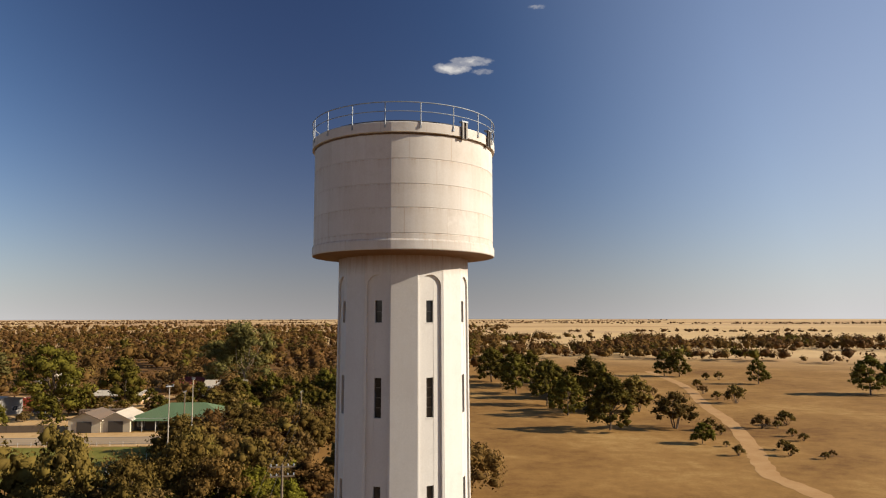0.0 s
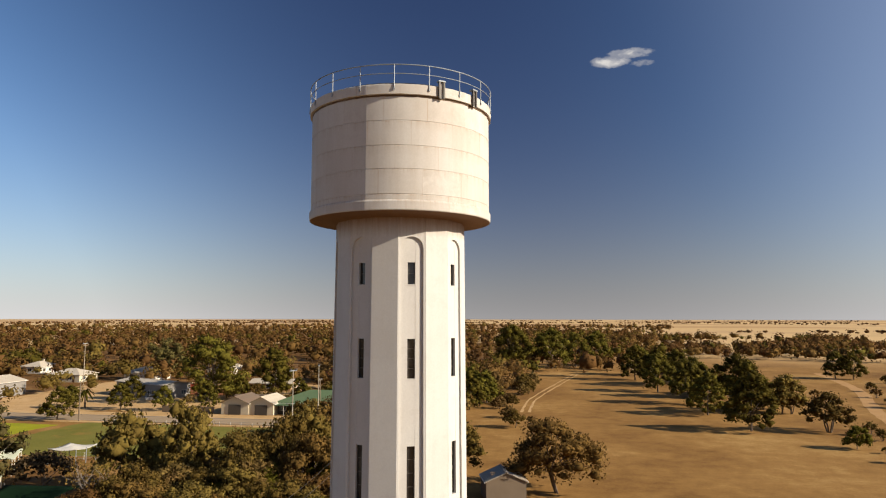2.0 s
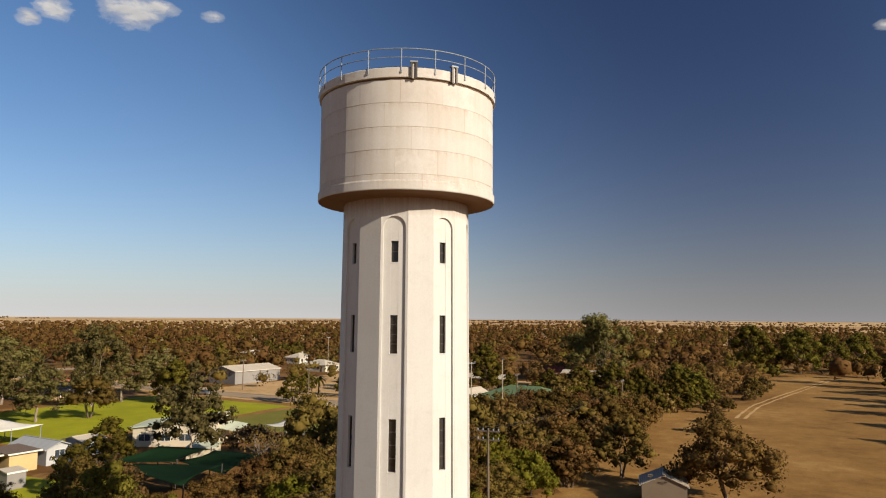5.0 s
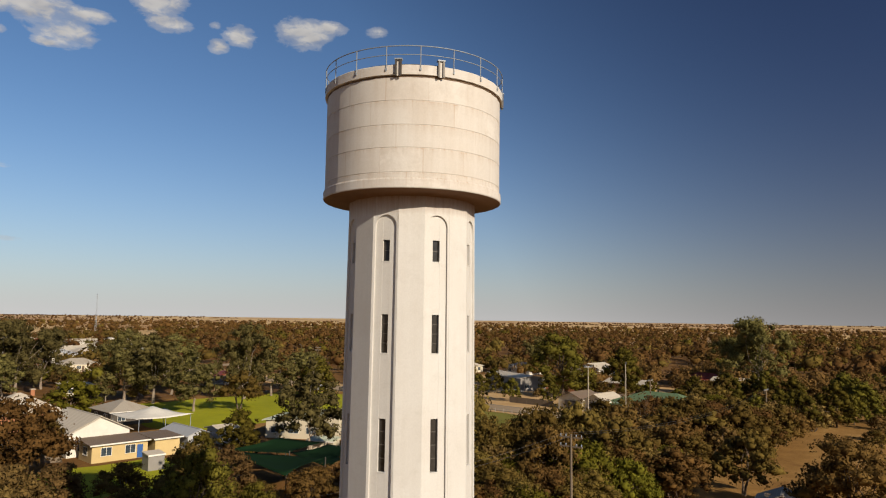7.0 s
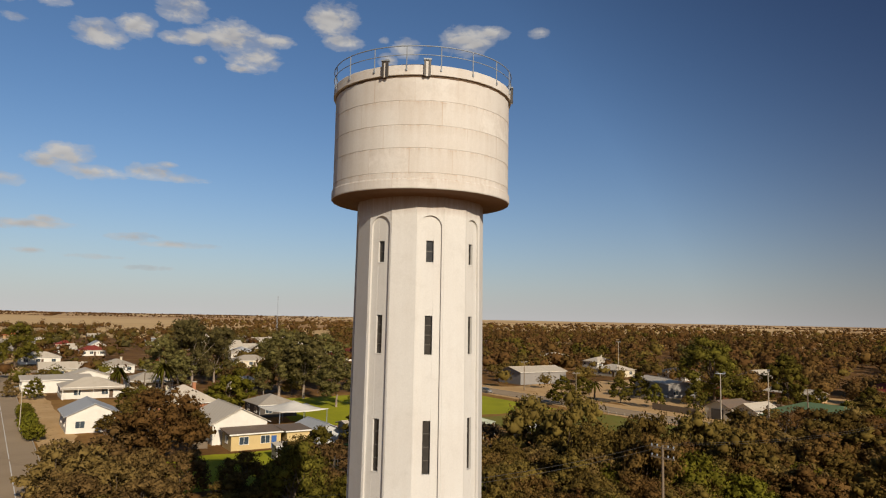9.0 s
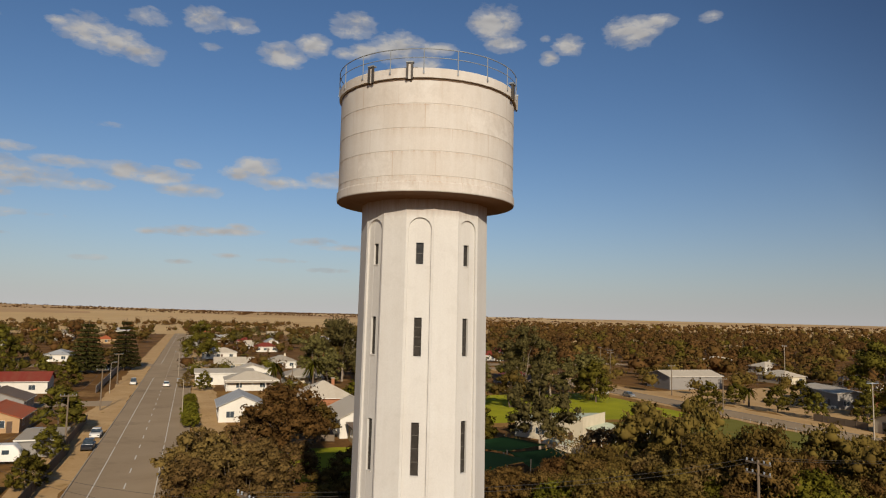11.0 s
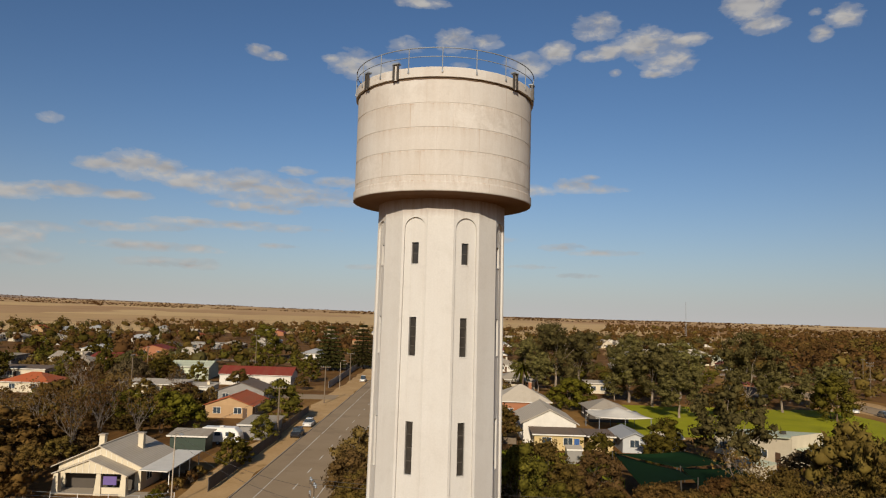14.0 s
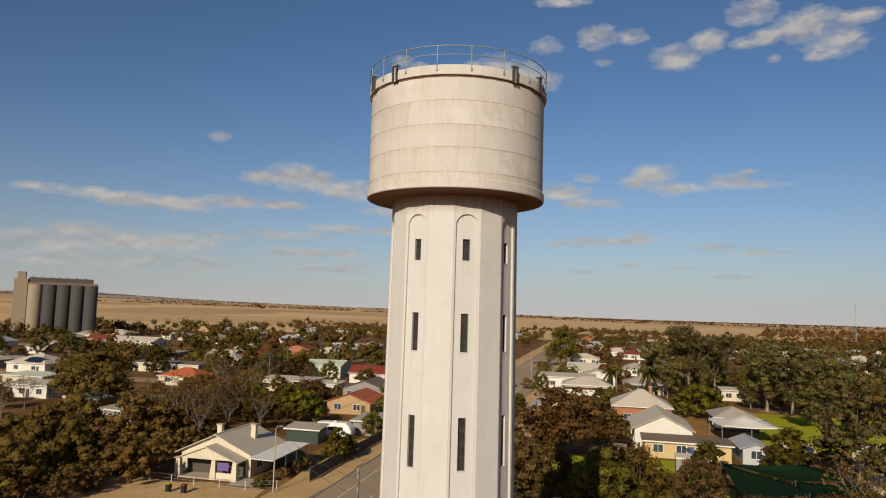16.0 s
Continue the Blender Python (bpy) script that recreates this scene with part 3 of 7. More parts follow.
def water_tower():
    tower = thing("water_tower", "tall cream concrete water tower with arched panels and a round tank", "water tower", pose(0, 0, 0))
    half = SHAFT_A * math.tan(radians(11.25))
    deep = 0.11
    rh, spring = 0.575, 26.82
    for k in range(8):
        b = FIRST_PANEL + 45 * k
        # surround of the arched panel
        bm = bmesh.new()
        arch = [(rh * math.cos(radians(t)), spring + rh * math.sin(radians(t))) for t in range(0, 181, 12)]
        outline = [(-half, 0), (-rh, 0)] + arch[::-1] + [(rh, 0), (half, 0), (half, SHAFT_TOP), (-half, SHAFT_TOP)]
        add_prism(bm, outline, deep + 0.05, face_pose(b, SHAFT_A))
        taper(bm)
        part("panel_surround", bm, "tower", tower)
        # the recessed panel itself, pierced by its windows
        bm = bmesh.new()
        fp = face_pose(b, SHAFT_A - deep)
        ww = 0.19
        add_box(bm, -rh - 0.06, -ww, 0, 0.28, 0, SHAFT_TOP - 0.1, fp)
        add_box(bm, ww, rh + 0.06, 0, 0.28, 0, SHAFT_TOP - 0.1, fp)
        z = 0.0
        for z0, z1 in sorted(WINDOWS):
            add_box(bm, -ww, ww, 0, 0.28, z, z0, fp)
            z = z1
        add_box(bm, -ww, ww, 0, 0.28, z, SHAFT_TOP - 0.1, fp)
        taper(bm)
        part("recessed_panel", bm, "tower", tower)
        # plain pilaster between two panels
        bm = bmesh.new()
        add_prism(bm, [(-half, 0), (half, 0), (half, SHAFT_TOP), (-half, SHAFT_TOP)], 0.45, face_pose(b + 22.5, SHAFT_A + 0.012))
        taper(bm)
        bmesh.ops.bevel(bm, geom=[e for e in bm.edges if abs(e.verts[0].co.z - e.verts[1].co.z) > 5], offset=0.02, segments=1, affect="EDGES")
        part("pilaster", bm, "tower", tower)
        for z0, z1 in WINDOWS:
            s = 1 + 0.0024 * (27 - (z0 + z1) / 2)
            fp = face_pose(b, (SHAFT_A - deep) * s)
            w = part("window", box(-ww - 0.004, ww + 0.004, 0.15, 0.19, z0, z1, fp), "pane", tower, "dark narrow window")
            bm = bmesh.new()
            bars = 1 if z1 - z0 < 1.5 else 3
            for i in range(bars):
                zz = z0 + (z1 - z0) * (i + 1) / (bars + 1)
                add_box(bm, -ww, ww, 0.125, 0.148, zz - 0.02, zz + 0.02, fp)
            for sx in (-1, 1):
                add_box(bm, sx * ww - 0.025, sx * ww + 0.025, 0.11, 0.148, z0, z1, fp)
            part("window_frame", bm, "dark_steel", w)
            part("window_sill", box(-ww - 0.04, ww + 0.04, -0.03, 0.1, z0 - 0.05, z0 - 0.004, fp), "tower", w)
    part("inner_lining", lathe([(2.95, 0.0), (2.95, 28.3)], 16), "dark_brown", tower)
    part("plinth", lathe([(3.95, 0.0), (3.95, 0.7), (3.8, 0.85), (3.3, 0.85)], 32), "tower", tower)
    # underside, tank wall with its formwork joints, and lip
    part("tank_underside", lathe([(3.2, 28.30), (3.44, 28.34), (3.6, 28.41), (4.097, 28.45), (4.653, 28.46), (4.825, 28.48)], 72), "soffit", tower, "rust-brown underside of the tank, darkened for its shade", True)
    prof = [(4.825, 28.47), (4.855, 28.51), (4.855, 28.90), (4.815, 28.97), (4.779, 28.99)]
    for s in (29.25, 30.47, 31.61, 32.82):
        prof += [(4.779, s - 0.025), (4.762, s - 0.01), (4.762, s + 0.01), (4.779, s + 0.025)]
    prof += [(4.779, 34.00), (4.734, 34.02), (4.734, 34.07), (4.906, 34.09), (4.906, 34.54), (4.875, 34.58), (4.471, 34.58)]
    bm = lathe(prof, 36, radians(-90 - 7.5))
    bm.normal_update()
    for f in bm.faces:
        f.smooth = True
    edge = Vector((math.sin(radians(-7.5)), -math.cos(radians(-7.5)), 0))
    for e in bm.edges:
        a, b = (v.co for v in e.verts)
        upright = abs(a.z - b.z) > 1e-4 and (a.xy.normalized() - b.xy.normalized()).length < 1e-4
        if upright:
            e.smooth = (a.xy.normalized() - edge.xy).length > 0.01
        else:
            e.smooth = e.calc_face_angle(0.0) < 0.35
    part("tank", bm, "tank", tower, "stained cream concrete tank with form lines")
    # dark ring in the groove paints the line of shade below the lip
    part("lip_shadow_gap", lathe([(4.744, 33.98), (4.789, 33.99), (4.789, 34.07), (4.744, 34.08)], 72), "dark_brown", tower, "dark ring standing in for the shade under the lip")
    part("tank_roof", lathe([(4.511, 34.57), (4.451, 34.62), (2.5, 34.74), (0.3, 34.81), (0.01, 34.81)], 48), "roof_grey", tower, "grey tank roof")
    part("hatch", box(-0.9, 0.9, -0.6, 0.6, 34.6, 34.95, pose(-1.6, 1.0, 0), 0.03), "dark_steel", tower)
    rail = part("handrail", ring_tube(4.896, 35.53, 0.026), "steel", tower, "thin galvanised handrail", True)
    part("midrail", ring_tube(4.896, 35.08, 0.02), "steel", rail, "", True)
    for k in range(18):
        a = radians(9 + 20 * k - 90)
        m = Matrix.Rotation(a, 4, "Z")
        bm = bmesh.new()
        tube(bm, [m @ Vector((4.926, 0, 34.32)), m @ Vector((4.896, 0, 34.65)), m @ Vector((4.896, 0, 35.52))], 0.026)
        add_box(bm, 4.908, 4.946, -0.04, 0.04, 34.28, 34.4, m)
        part("rail_post", bm, "steel", tower)
    for a in (36.3, 61.0, 136.7, 161.0):
        m = Matrix.Rotation(radians(a - 90), 4, "Z")
        bm = bmesh.new()
        for s in (-1, 1):
            add_box(bm, 4.911, 5.007, s * 0.12 - 0.045, s * 0.12 + 0.045, 34.0, 34.8, m)
        br = part("overflow_chute", bm, "dark_steel", tower, "dark steel overflow chute")
        part("cap", box(4.774, 5.027, -0.19, 0.19, 34.8, 34.87, m), "steel", br)
        part("chute_back", box(4.908, 4.926, -0.075, 0.075, 34.0, 34.8, m), "tank", br)
    # pipework on the roof edge
    bm = bmesh.new()
    for k in range(40):
        a0, a1 = radians(-175 + 6 * k), radians(-175 + 6 * (k + 1))
        tube(bm, [(4.48 * math.sin(a0), -4.48 * math.cos(a0), 34.7), (4.48 * math.sin(a1), -4.48 * math.cos(a1), 34.7)], 0.05, 5)
    part("edge_pipe", bm, "dark_steel", tower, "dark pipe along the roof edge")
    return tower


water_tower()

# ---- ground, roads, lawns ----
def land_height(x, y):
    """Level round the town; the far plain lifts slowly, with low hills to the south-west."""
    r = math.hypot(x, y)
    z = 0.0 if r < 700 else 12.5 * min(1.0, (r - 700) / 4100.0)
    if r > 1500:
        brg = math.degrees(math.atan2(-x, y))
        k = max(0.0, 1 - abs(brg - 131) / 43.0) * min(1.0, (r - 1500) / 2500.0)
        z += 30 * min(1.0, max(0.0, (brg - 86.5) / 41.0)) * min(1.0, (r - 1500) / 2500.0)
        z += 34 * k * k * (0.75 + 0.5 * noise.noise((x / 900.0, y / 900.0, 0.3)))
    return z


def make_ground():
    radii = [0, 15, 40, 80, 140, 220, 320, 450, 620, 800, 1000, 1250, 1550, 1900, 2300, 2700, 3100, 3500, 3900, 4300, 4850]
    n = 160
    vs, fs = [(0.0, 0.0, 0.0)], []
    for r in radii[1:]:
        for i in range(n):
            a = 2 * math.pi * i / n
            x, y = r * math.sin(a), r * math.cos(a)
            vs.append((x, y, land_height(x, y)))
    for i in range(n):
        fs.append((0, 1 + (i + 1) % n, 1 + i))
    for k in range(len(radii) - 2):
        a, b = 1 + k * n, 1 + (k + 1) * n
        for i in range(n):
            j = (i + 1) % n
            fs.append((a + i, a + j, b + j, b + i))
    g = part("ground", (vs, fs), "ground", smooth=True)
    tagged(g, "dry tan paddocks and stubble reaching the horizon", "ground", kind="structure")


def sheet(name, outline, z, mat, label, category, kind="structure", thick=0.0):
    bm = bmesh.new()
    vs = [bm.verts.new((x, y, z)) for x, y in outline]
    f = bm.faces.new(vs)
    bm.normal_update()
    if f.normal.z < 0:
        f.normal_flip()
    if thick:
        r = bmesh.ops.extrude_face_region(bm, geom=[f])
        for v in [e for e in r["geom"] if isinstance(e, bmesh.types.BMVert)]:
            v.co.z -= thick
    bmesh.ops.triangulate(bm, faces=bm.faces[:])
    return tagged(part(name, bm, mat), label, category, kind=kind)


def rect(x0, x1, y0, y1):
    return [(x0, y0), (x1, y0), (x1, y1), (x0, y1)]


def ragged(x0, x1, y0, y1, rough=1.2, step=4.0, seed=0):
    rnd = random.Random(seed)
    pts = []
    for (ax, ay), (bx, by) in zip(rect(x0, x1, y0, y1), rect(x0, x1, y0, y1)[1:] + [(x0, y0)]):
        k = max(1, int(math.hypot(bx - ax, by - ay) / step))
        for i in range(k):
            t = i / k
            pts.append((ax + (bx - ax) * t + rnd.uniform(-rough, rough), ay + (by - ay) * t + rnd.uniform(-rough, rough)))
    return pts


def ribbon(name, pts, width, z, mat, label, category, rough=0.25):
    rnd = random.Random(5)
    vs, fs = [], []
    for i, (x, y) in enumerate(pts):
        ax, ay = pts[max(0, i - 1)]
        bx, by = pts[min(len(pts) - 1, i + 1)]
        d = Vector((bx - ax, by - ay, 0)).normalized()
        s = Vector((-d.y, d.x, 0))
        for q in (-1, 1):
            w = width / 2 + rnd.uniform(-rough, rough)
            vs.append((x + s.x * w * q, y + s.y * w * q, z))
        if i:
            k = 2 * i
            fs.append((k - 2, k - 1, k + 1, k))
    return tagged(part(name, (vs, fs), mat), label, category, kind="structure")


def smooth_line(pts, n=8):
    out = []
    for i in range(len(pts) - 1):
        p0, p1, p2, p3 = (Vector(pts[max(0, min(len(pts) - 1, i + k))]) for k in (-1, 0, 1, 2))
        for j in range(n):
            t = j / n
            q = 0.5 * ((2 * p1) + (p2 - p0) * t + (2 * p0 - 5 * p1 + 4 * p2 - p3) * t * t + (3 * p1 - p0 - 3 * p2 + p3) * t ** 3)
            out.append((q.x, q.y))
    out.append(tuple(pts[-1]))
    return out


make_ground()
sheet("road_main", rect(-720, 90, -25.0, -11.2), 0.03, "asphalt", "worn grey-brown asphalt main street", "road")
sheet("road_side", rect(-151.1, -141.5, -297.0, -28.5), 0.026, "asphalt", "grey asphalt side street", "road")
sheet("road_cross", rect(-269.4, -256.7, -302.4, 192.3), 0.022, "asphalt", "grey asphalt cross street", "road")
sheet("road_back", rect(-246.7, -27.2, 109.8, 117.6), 0.024, "asphalt", "pale asphalt back street beside the park", "road")
sheet("pavement_south", ragged(-720, 90, -31.5, -25.2, 0.6, 5, 1), 0.018, "sand", "sandy gravel footpath along the street", "pavement")
sheet("pavement_north", ragged(-720, -85, -11.0, -4.5, 0.6, 5, 2), 0.018, "sand", "sandy gravel footpath along the street", "pavement")
sheet("pavement_back", ragged(-236.6, -26.4, 117.8, 124.0, 0.7, 5, 3), 0.018, "sand", "sandy gravel verge of the back street", "pavement")
sheet("pavement_park", ragged(-237.3, -27.5, 107.2, 109.5, 0.3, 5, 4), 0.018, "sand", "sandy verge beside the park", "pavement")
sheet("yard_ground", ragged(-152.4, -72.6, 124.8, 199.3, 2.5, 6, 7), 0.012, "sand", "bare sandy yards between the sheds", "ground")
sheet("town_floor", ragged(-647.8, -155.7, -424.6, 98.1, 14, 30, 21), 0.006, "litter", "dry brown ground of the town gardens", "ground")
sheet("wood_floor", ragged(-523.0, -26.0, 126.0, 696.6, 14, 30, 22), 0.005, "litter", "brown leaf litter under the woodland", "ground")
sheet("yard_town", ragged(-193.6, -27.1, -131.0, -33.6, 2.5, 6, 8), 0.010, "litter", "brown leaf-strewn yards of the houses", "ground")
sheet("scrub_floor", ragged(-47.7, -20.1, 21.1, 108.0, 3, 5, 9), 0.010, "litter", "brown leaf litter under the scrub", "ground")
sheet("scrub_floor_west", ragged(-95.6, -14.1, -11.4, 60.7, 3, 5, 10), 0.008, "litter", "brown leaf litter under the trees", "ground")
sheet("lawn_park", ragged(-148.2, -100.4, 37.1, 102.9, 0.8, 5, 11), 0.02, "lawn", "bright green watered park lawn", "lawn")
sheet("lawn_yard", ragged(-81.3, -58.5, -1.8, 25.4, 0.8, 4, 12), 0.022, "lawn", "green watered lawn behind the hall", "lawn")
sheet("oval_turf", ragged(-96.8, -40.7, 72.5, 106.6, 0.8, 4, 13), 0.02, "oval", "worn green and straw sports turf", "lawn")
for k, (y0, y1) in enumerate(((-25.18, -25.0), (-11.2, -11.02))):
    tagged(part("kerb_%d" % (k + 1), box(-720, 90, y0, y1, 0.0, 0.15, None, 0.03), "kerb"), "low concrete kerb along the street", "kerb", kind="structure")
for k, (y0, y1) in enumerate(((109.62, 109.80), (117.60, 117.78))):
    tagged(part("kerb_%d" % (k + 3), box(-246.7, -27.2, y0, y1, 0.0, 0.15, None, 0.03), "kerb"), "low concrete kerb along the back street", "kerb", kind="structure")


def road_lines():
    bm = bmesh.new()
    for x in range(-640, 60, 9):
        add_box(bm, x, x + 3.0, -18.67, -18.53, 0.031, 0.036)
    for y in (-22.3, -14.9):
        for x in range(-690, 60, 60):
            if -285 < x < -225:
                continue
            add_box(bm, x, x + 58, y - 0.06, y + 0.06, 0.031, 0.036)
    tagged(part("road_lines", bm, "white_line"), "white painted lane lines and centre dashes", "road marking", kind="structure")


road_lines()
ribbon("path_park", smooth_line([(52.6, 27.0), (57.6, 48.5), (59.6, 63.1), (59.3, 73.4), (63.4, 84.7), (68.3, 96.7), (79.0, 127.8), (88.7, 164.4), (100.9, 202.5), (108.3, 234.8), (116.5, 287.2)]), 3.4, 0.02, "path", "pale winding dirt path across the paddock", "path", 0.3)
for k in (0.0, 1.9):
    ribbon("wheel_track", smooth_line([(-1.5 + k, 141.2), (-0.9 + k, 167.2), (3.1 + k, 196.8), (8.1 + k, 229.1), (13.6 + k, 265.3)]), 0.6, 0.012, "sand", "pale wheel track worn into the paddock", "track", 0.15)

# ---- trees ----
class Rough:
    """Collects triangles and quads as lists for from_pydata."""

    def __init__(self):
        self.v, self.f, self.n = [], [], []

    def leaf(self, p, size, rnd, out=None):
        """A small ragged spray; it lies roughly across the direction out."""
        n = Vector((rnd.gauss(0, 1), rnd.gauss(0, 1), rnd.gauss(0, 1))) * 0.5
        if out is not None:
            n += out
        n = n.normalized() if n.length > 0.01 else Vector((0, 0, 1))
        a = n.cross(Vector((rnd.gauss(0, 1), rnd.gauss(0, 1), rnd.gauss(0, 1))))
        a = a.normalized() if a.length > 0.01 else Vector((1, 0, 0))
        b = n.cross(a)
        k = len(self.v)
        self.v += [tuple(p - a * size * 0.5 - b * size * rnd.uniform(0.1, 0.4)), tuple(p + a * size * rnd.uniform(0.3, 0.6) - b * size * 0.3), tuple(p + b * size * rnd.uniform(0.4, 0.75) + a * size * rnd.uniform(-0.2, 0.2))]
        self.f.append((k, k + 1, k + 2))
        soft = n * 0.4 + (out * 0.75 if out is not None else n)
        self.n += [tuple(soft.normalized())] * 3


GOLD = 1.618034
ICO0_V = [Vector(v).normalized() for v in ((-1, GOLD, 0), (1, GOLD, 0), (-1, -GOLD, 0), (1, -GOLD, 0), (0, -1, GOLD), (0, 1, GOLD), (0, -1, -GOLD), (0, 1, -GOLD), (GOLD, 0, -1), (GOLD, 0, 1), (-GOLD, 0, -1), (-GOLD, 0, 1))]
ICO0_F = [(0, 11, 5), (0, 5, 1), (0, 1, 7), (0, 7, 10), (0, 10, 11), (1, 5, 9), (5, 11, 4), (11, 10, 2), (10, 7, 6), (7, 1, 8), (3, 9, 4), (3, 4, 2), (3, 2, 6), (3, 6, 8), (3, 8, 9), (4, 9, 5), (2, 4, 11), (6, 2, 10), (8, 6, 7), (9, 8, 1)]


OCTA_V = [Vector(v) for v in ((1, 0, 0), (-1, 0, 0), (0, 1, 0), (0, -1, 0), (0, 0, 1), (0, 0, -1))]
OCTA_F = [(0, 2, 4), (2, 1, 4), (1, 3, 4), (3, 0, 4), (2, 0, 5), (1, 2, 5), (3, 1, 5), (0, 3, 5)]


def clump(acc, c, r, flat, n, size, rnd, core=0.58):
    """One bunch of foliage: a small dense heart hidden in many sprays, thickest on top."""
    k = len(acc.v)
    turn = Euler((rnd.uniform(0, 6), rnd.uniform(0, 6), rnd.uniform(0, 6))).to_matrix()
    small = n < 40
    for v in OCTA_V if small else ICO0_V:
        q = core * rnd.uniform(0.5, 1.15) * (1.2 if small else 1.0)
        v = turn @ v
        acc.v.append((c.x + v.x * r * q, c.y + v.y * r * q, c.z + v.z * r * q * flat))
        acc.n.append(tuple(v))
    acc.f += [tuple(i + k for i in f) for f in (OCTA_F if small else ICO0_F)]
    for _ in range(n):
        u = Vector((rnd.gauss(0, 1), rnd.gauss(0, 1), rnd.gauss(0.45, 1))).normalized()
        q = r * (0.62 + 0.52 * rnd.random())
        acc.leaf(Vector((c.x + u.x * q, c.y + u.y * q, c.z + u.z * q * flat)), size * rnd.uniform(0.6, 1.4), rnd, u)


def limbs(bm, base, tips, r0, rnd, n=5, bend=0.12):
    for t in tips:
        d = t - base
        pts = [base]
        for k in (0.35, 0.7, 1.0):
            j = Vector((rnd.uniform(-1, 1), rnd.uniform(-1, 1), rnd.uniform(-0.5, 0.5))) * d.length * bend * (1 - abs(k - 0.5))
            pts.append(base + d * k + j)
        tube(bm, pts, [r0, r0 * 0.75, r0 * 0.5, r0 * 0.2], n)


def make_tree(name, kind, seed, label, category="tree", far=False):
    """Builds one tree at the origin; returns it with its crown's width. Far ones have fewer, larger sprays."""
    rnd = random.Random(seed)
    root = thing(name, label, category, pose(0, 0, 0))
    bm, acc = bmesh.new(), Rough()
    width, mat, bark_mat = 8.0, "scrub_leaf", "bark"
    V = Vector
    ring = 3 if far else 4
    cut = (lambda n: max(6, int(n * 0.46))) if far else (lambda n: int(n * 1.2))
    big_leaf = 1.55 if far else 1.18
    some = (lambda ts: ts[::5]) if far else (lambda ts: ts[::2])
    heart = 0.68 if far else 0.6
    if kind in ("gum", "biggum"):
        big = kind == "biggum"
        h, width, mat, bark_mat = (20.0, 18.0, "gum_leaf", "pale_bark") if big else (12.5, 10.0, "gum_leaf", "pale_bark")
        fork = h * rnd.uniform(0.18, 0.26)
        tube(bm, [V((0, 0, -0.3)), V((rnd.uniform(-.2, .2), rnd.uniform(-.2, .2), fork * 0.5)), V((rnd.uniform(-.4, .4), rnd.uniform(-.4, .4), fork))], [h * 0.024, h * 0.019, h * 0.016], 7)
        top = V((0, 0, fork))
        tips = []
        for i in range(15):
            a = i * 2.4 + rnd.uniform(-.5, .5)
            z = rnd.uniform(0.28, 0.88)
            rr = width * rnd.uniform(0.18, 0.42) * (1.25 - abs(z - 0.6) * 1.5)
            tips.append(V((rr * math.cos(a), rr * math.sin(a), h * z)))
        tips += [V((0.3, 0, h * 0.92)), V((-0.5, 0.4, h * 0.78)), V((0.4, -0.5, h * 0.62))]
        limbs(bm, top, some(tips), h * 0.006, rnd, ring)
        for t in tips:
            for _ in range(6):
                c = t + V((rnd.gauss(0, width * .08), rnd.gauss(0, width * .08), rnd.gauss(-h * .02, h * .06)))
                clump(acc, c, width * rnd.uniform(0.075, 0.13), rnd.uniform(0.6, 0.85), int(cut(74 if big else 66) * (1.5 if far else 1)), (0.40 if big else 0.27) * (1.3 if far else 1.1), rnd, heart)
    elif kind in ("olive", "brown", "dark", "bright", "scrub"):
        h, width = {"olive": (8.0, 10.0), "brown": (7.2, 9.5), "dark": (8.4, 8.0), "bright": (5.8, 8.0), "scrub": (5.2, 7.0)}[kind]
        mat = {"olive": "olive_leaf", "brown": "brown_leaf", "dark": "dark_leaf", "bright": "bright_leaf", "scrub": "scrub_leaf"}[kind]
        dense = kind in ("dark", "bright")
        stems = 1 if dense else rnd.choice((2, 3, 4))
        tips = []
        nt = {"scrub": 18, "olive": 30, "brown": 30}.get(kind, 28)
        lop = V((rnd.uniform(-.12, .12), rnd.uniform(-.12, .12), 0)) * width
        for i in range(nt):
            a = i * 2.4 + rnd.uniform(-.5, .5)
            q = math.sqrt((i + 0.5) / nt)
            rr = width * 0.42 * q * rnd.uniform(0.8, 1.12)
            zz = h * ((0.85 - 0.48 * q * q) if not dense else (0.86 - 0.5 * q * q)) + rnd.uniform(-.1, .06) * h
            tips.append(V((rr * math.cos(a), rr * math.sin(a), zz)) + lop * (zz / h))
        for s in range(stems):
            a = rnd.uniform(0, 6.28)
            foot = V((0.25 * math.cos(a), 0.25 * math.sin(a), -0.2)) * (0 if stems == 1 else 1)
            foot.z = -0.2
            mid = foot + V((0.7 * math.cos(a) * (stems > 1), 0.7 * math.sin(a) * (stems > 1), h * 0.3))
            tube(bm, [foot, (foot + mid) * 0.5 + V((rnd.uniform(-.1, .1), rnd.uniform(-.1, .1), 0)), mid], [h * 0.022, h * 0.018, h * 0.014], 6)
            limbs(bm, mid, some(tips[s::stems]), h * 0.009, rnd, ring)
        flat = (0.5, 0.72) if not dense else (0.62, 0.85)
        for t in tips:
            clump(acc, t, width * rnd.uniform(0.1, 0.15), rnd.uniform(*flat), cut(76), 0.22 * big_leaf, rnd, heart + (0.1 if dense else 0.02))
            if rnd.random() < 0.8:
                c = t + V((rnd.gauss(0, .07) * width, rnd.gauss(0, .07) * width, rnd.uniform(-.1, .07) * h))
                clump(acc, c, width * rnd.uniform(0.045, 0.08), 0.7, cut(44), 0.19 * big_leaf, rnd, heart)
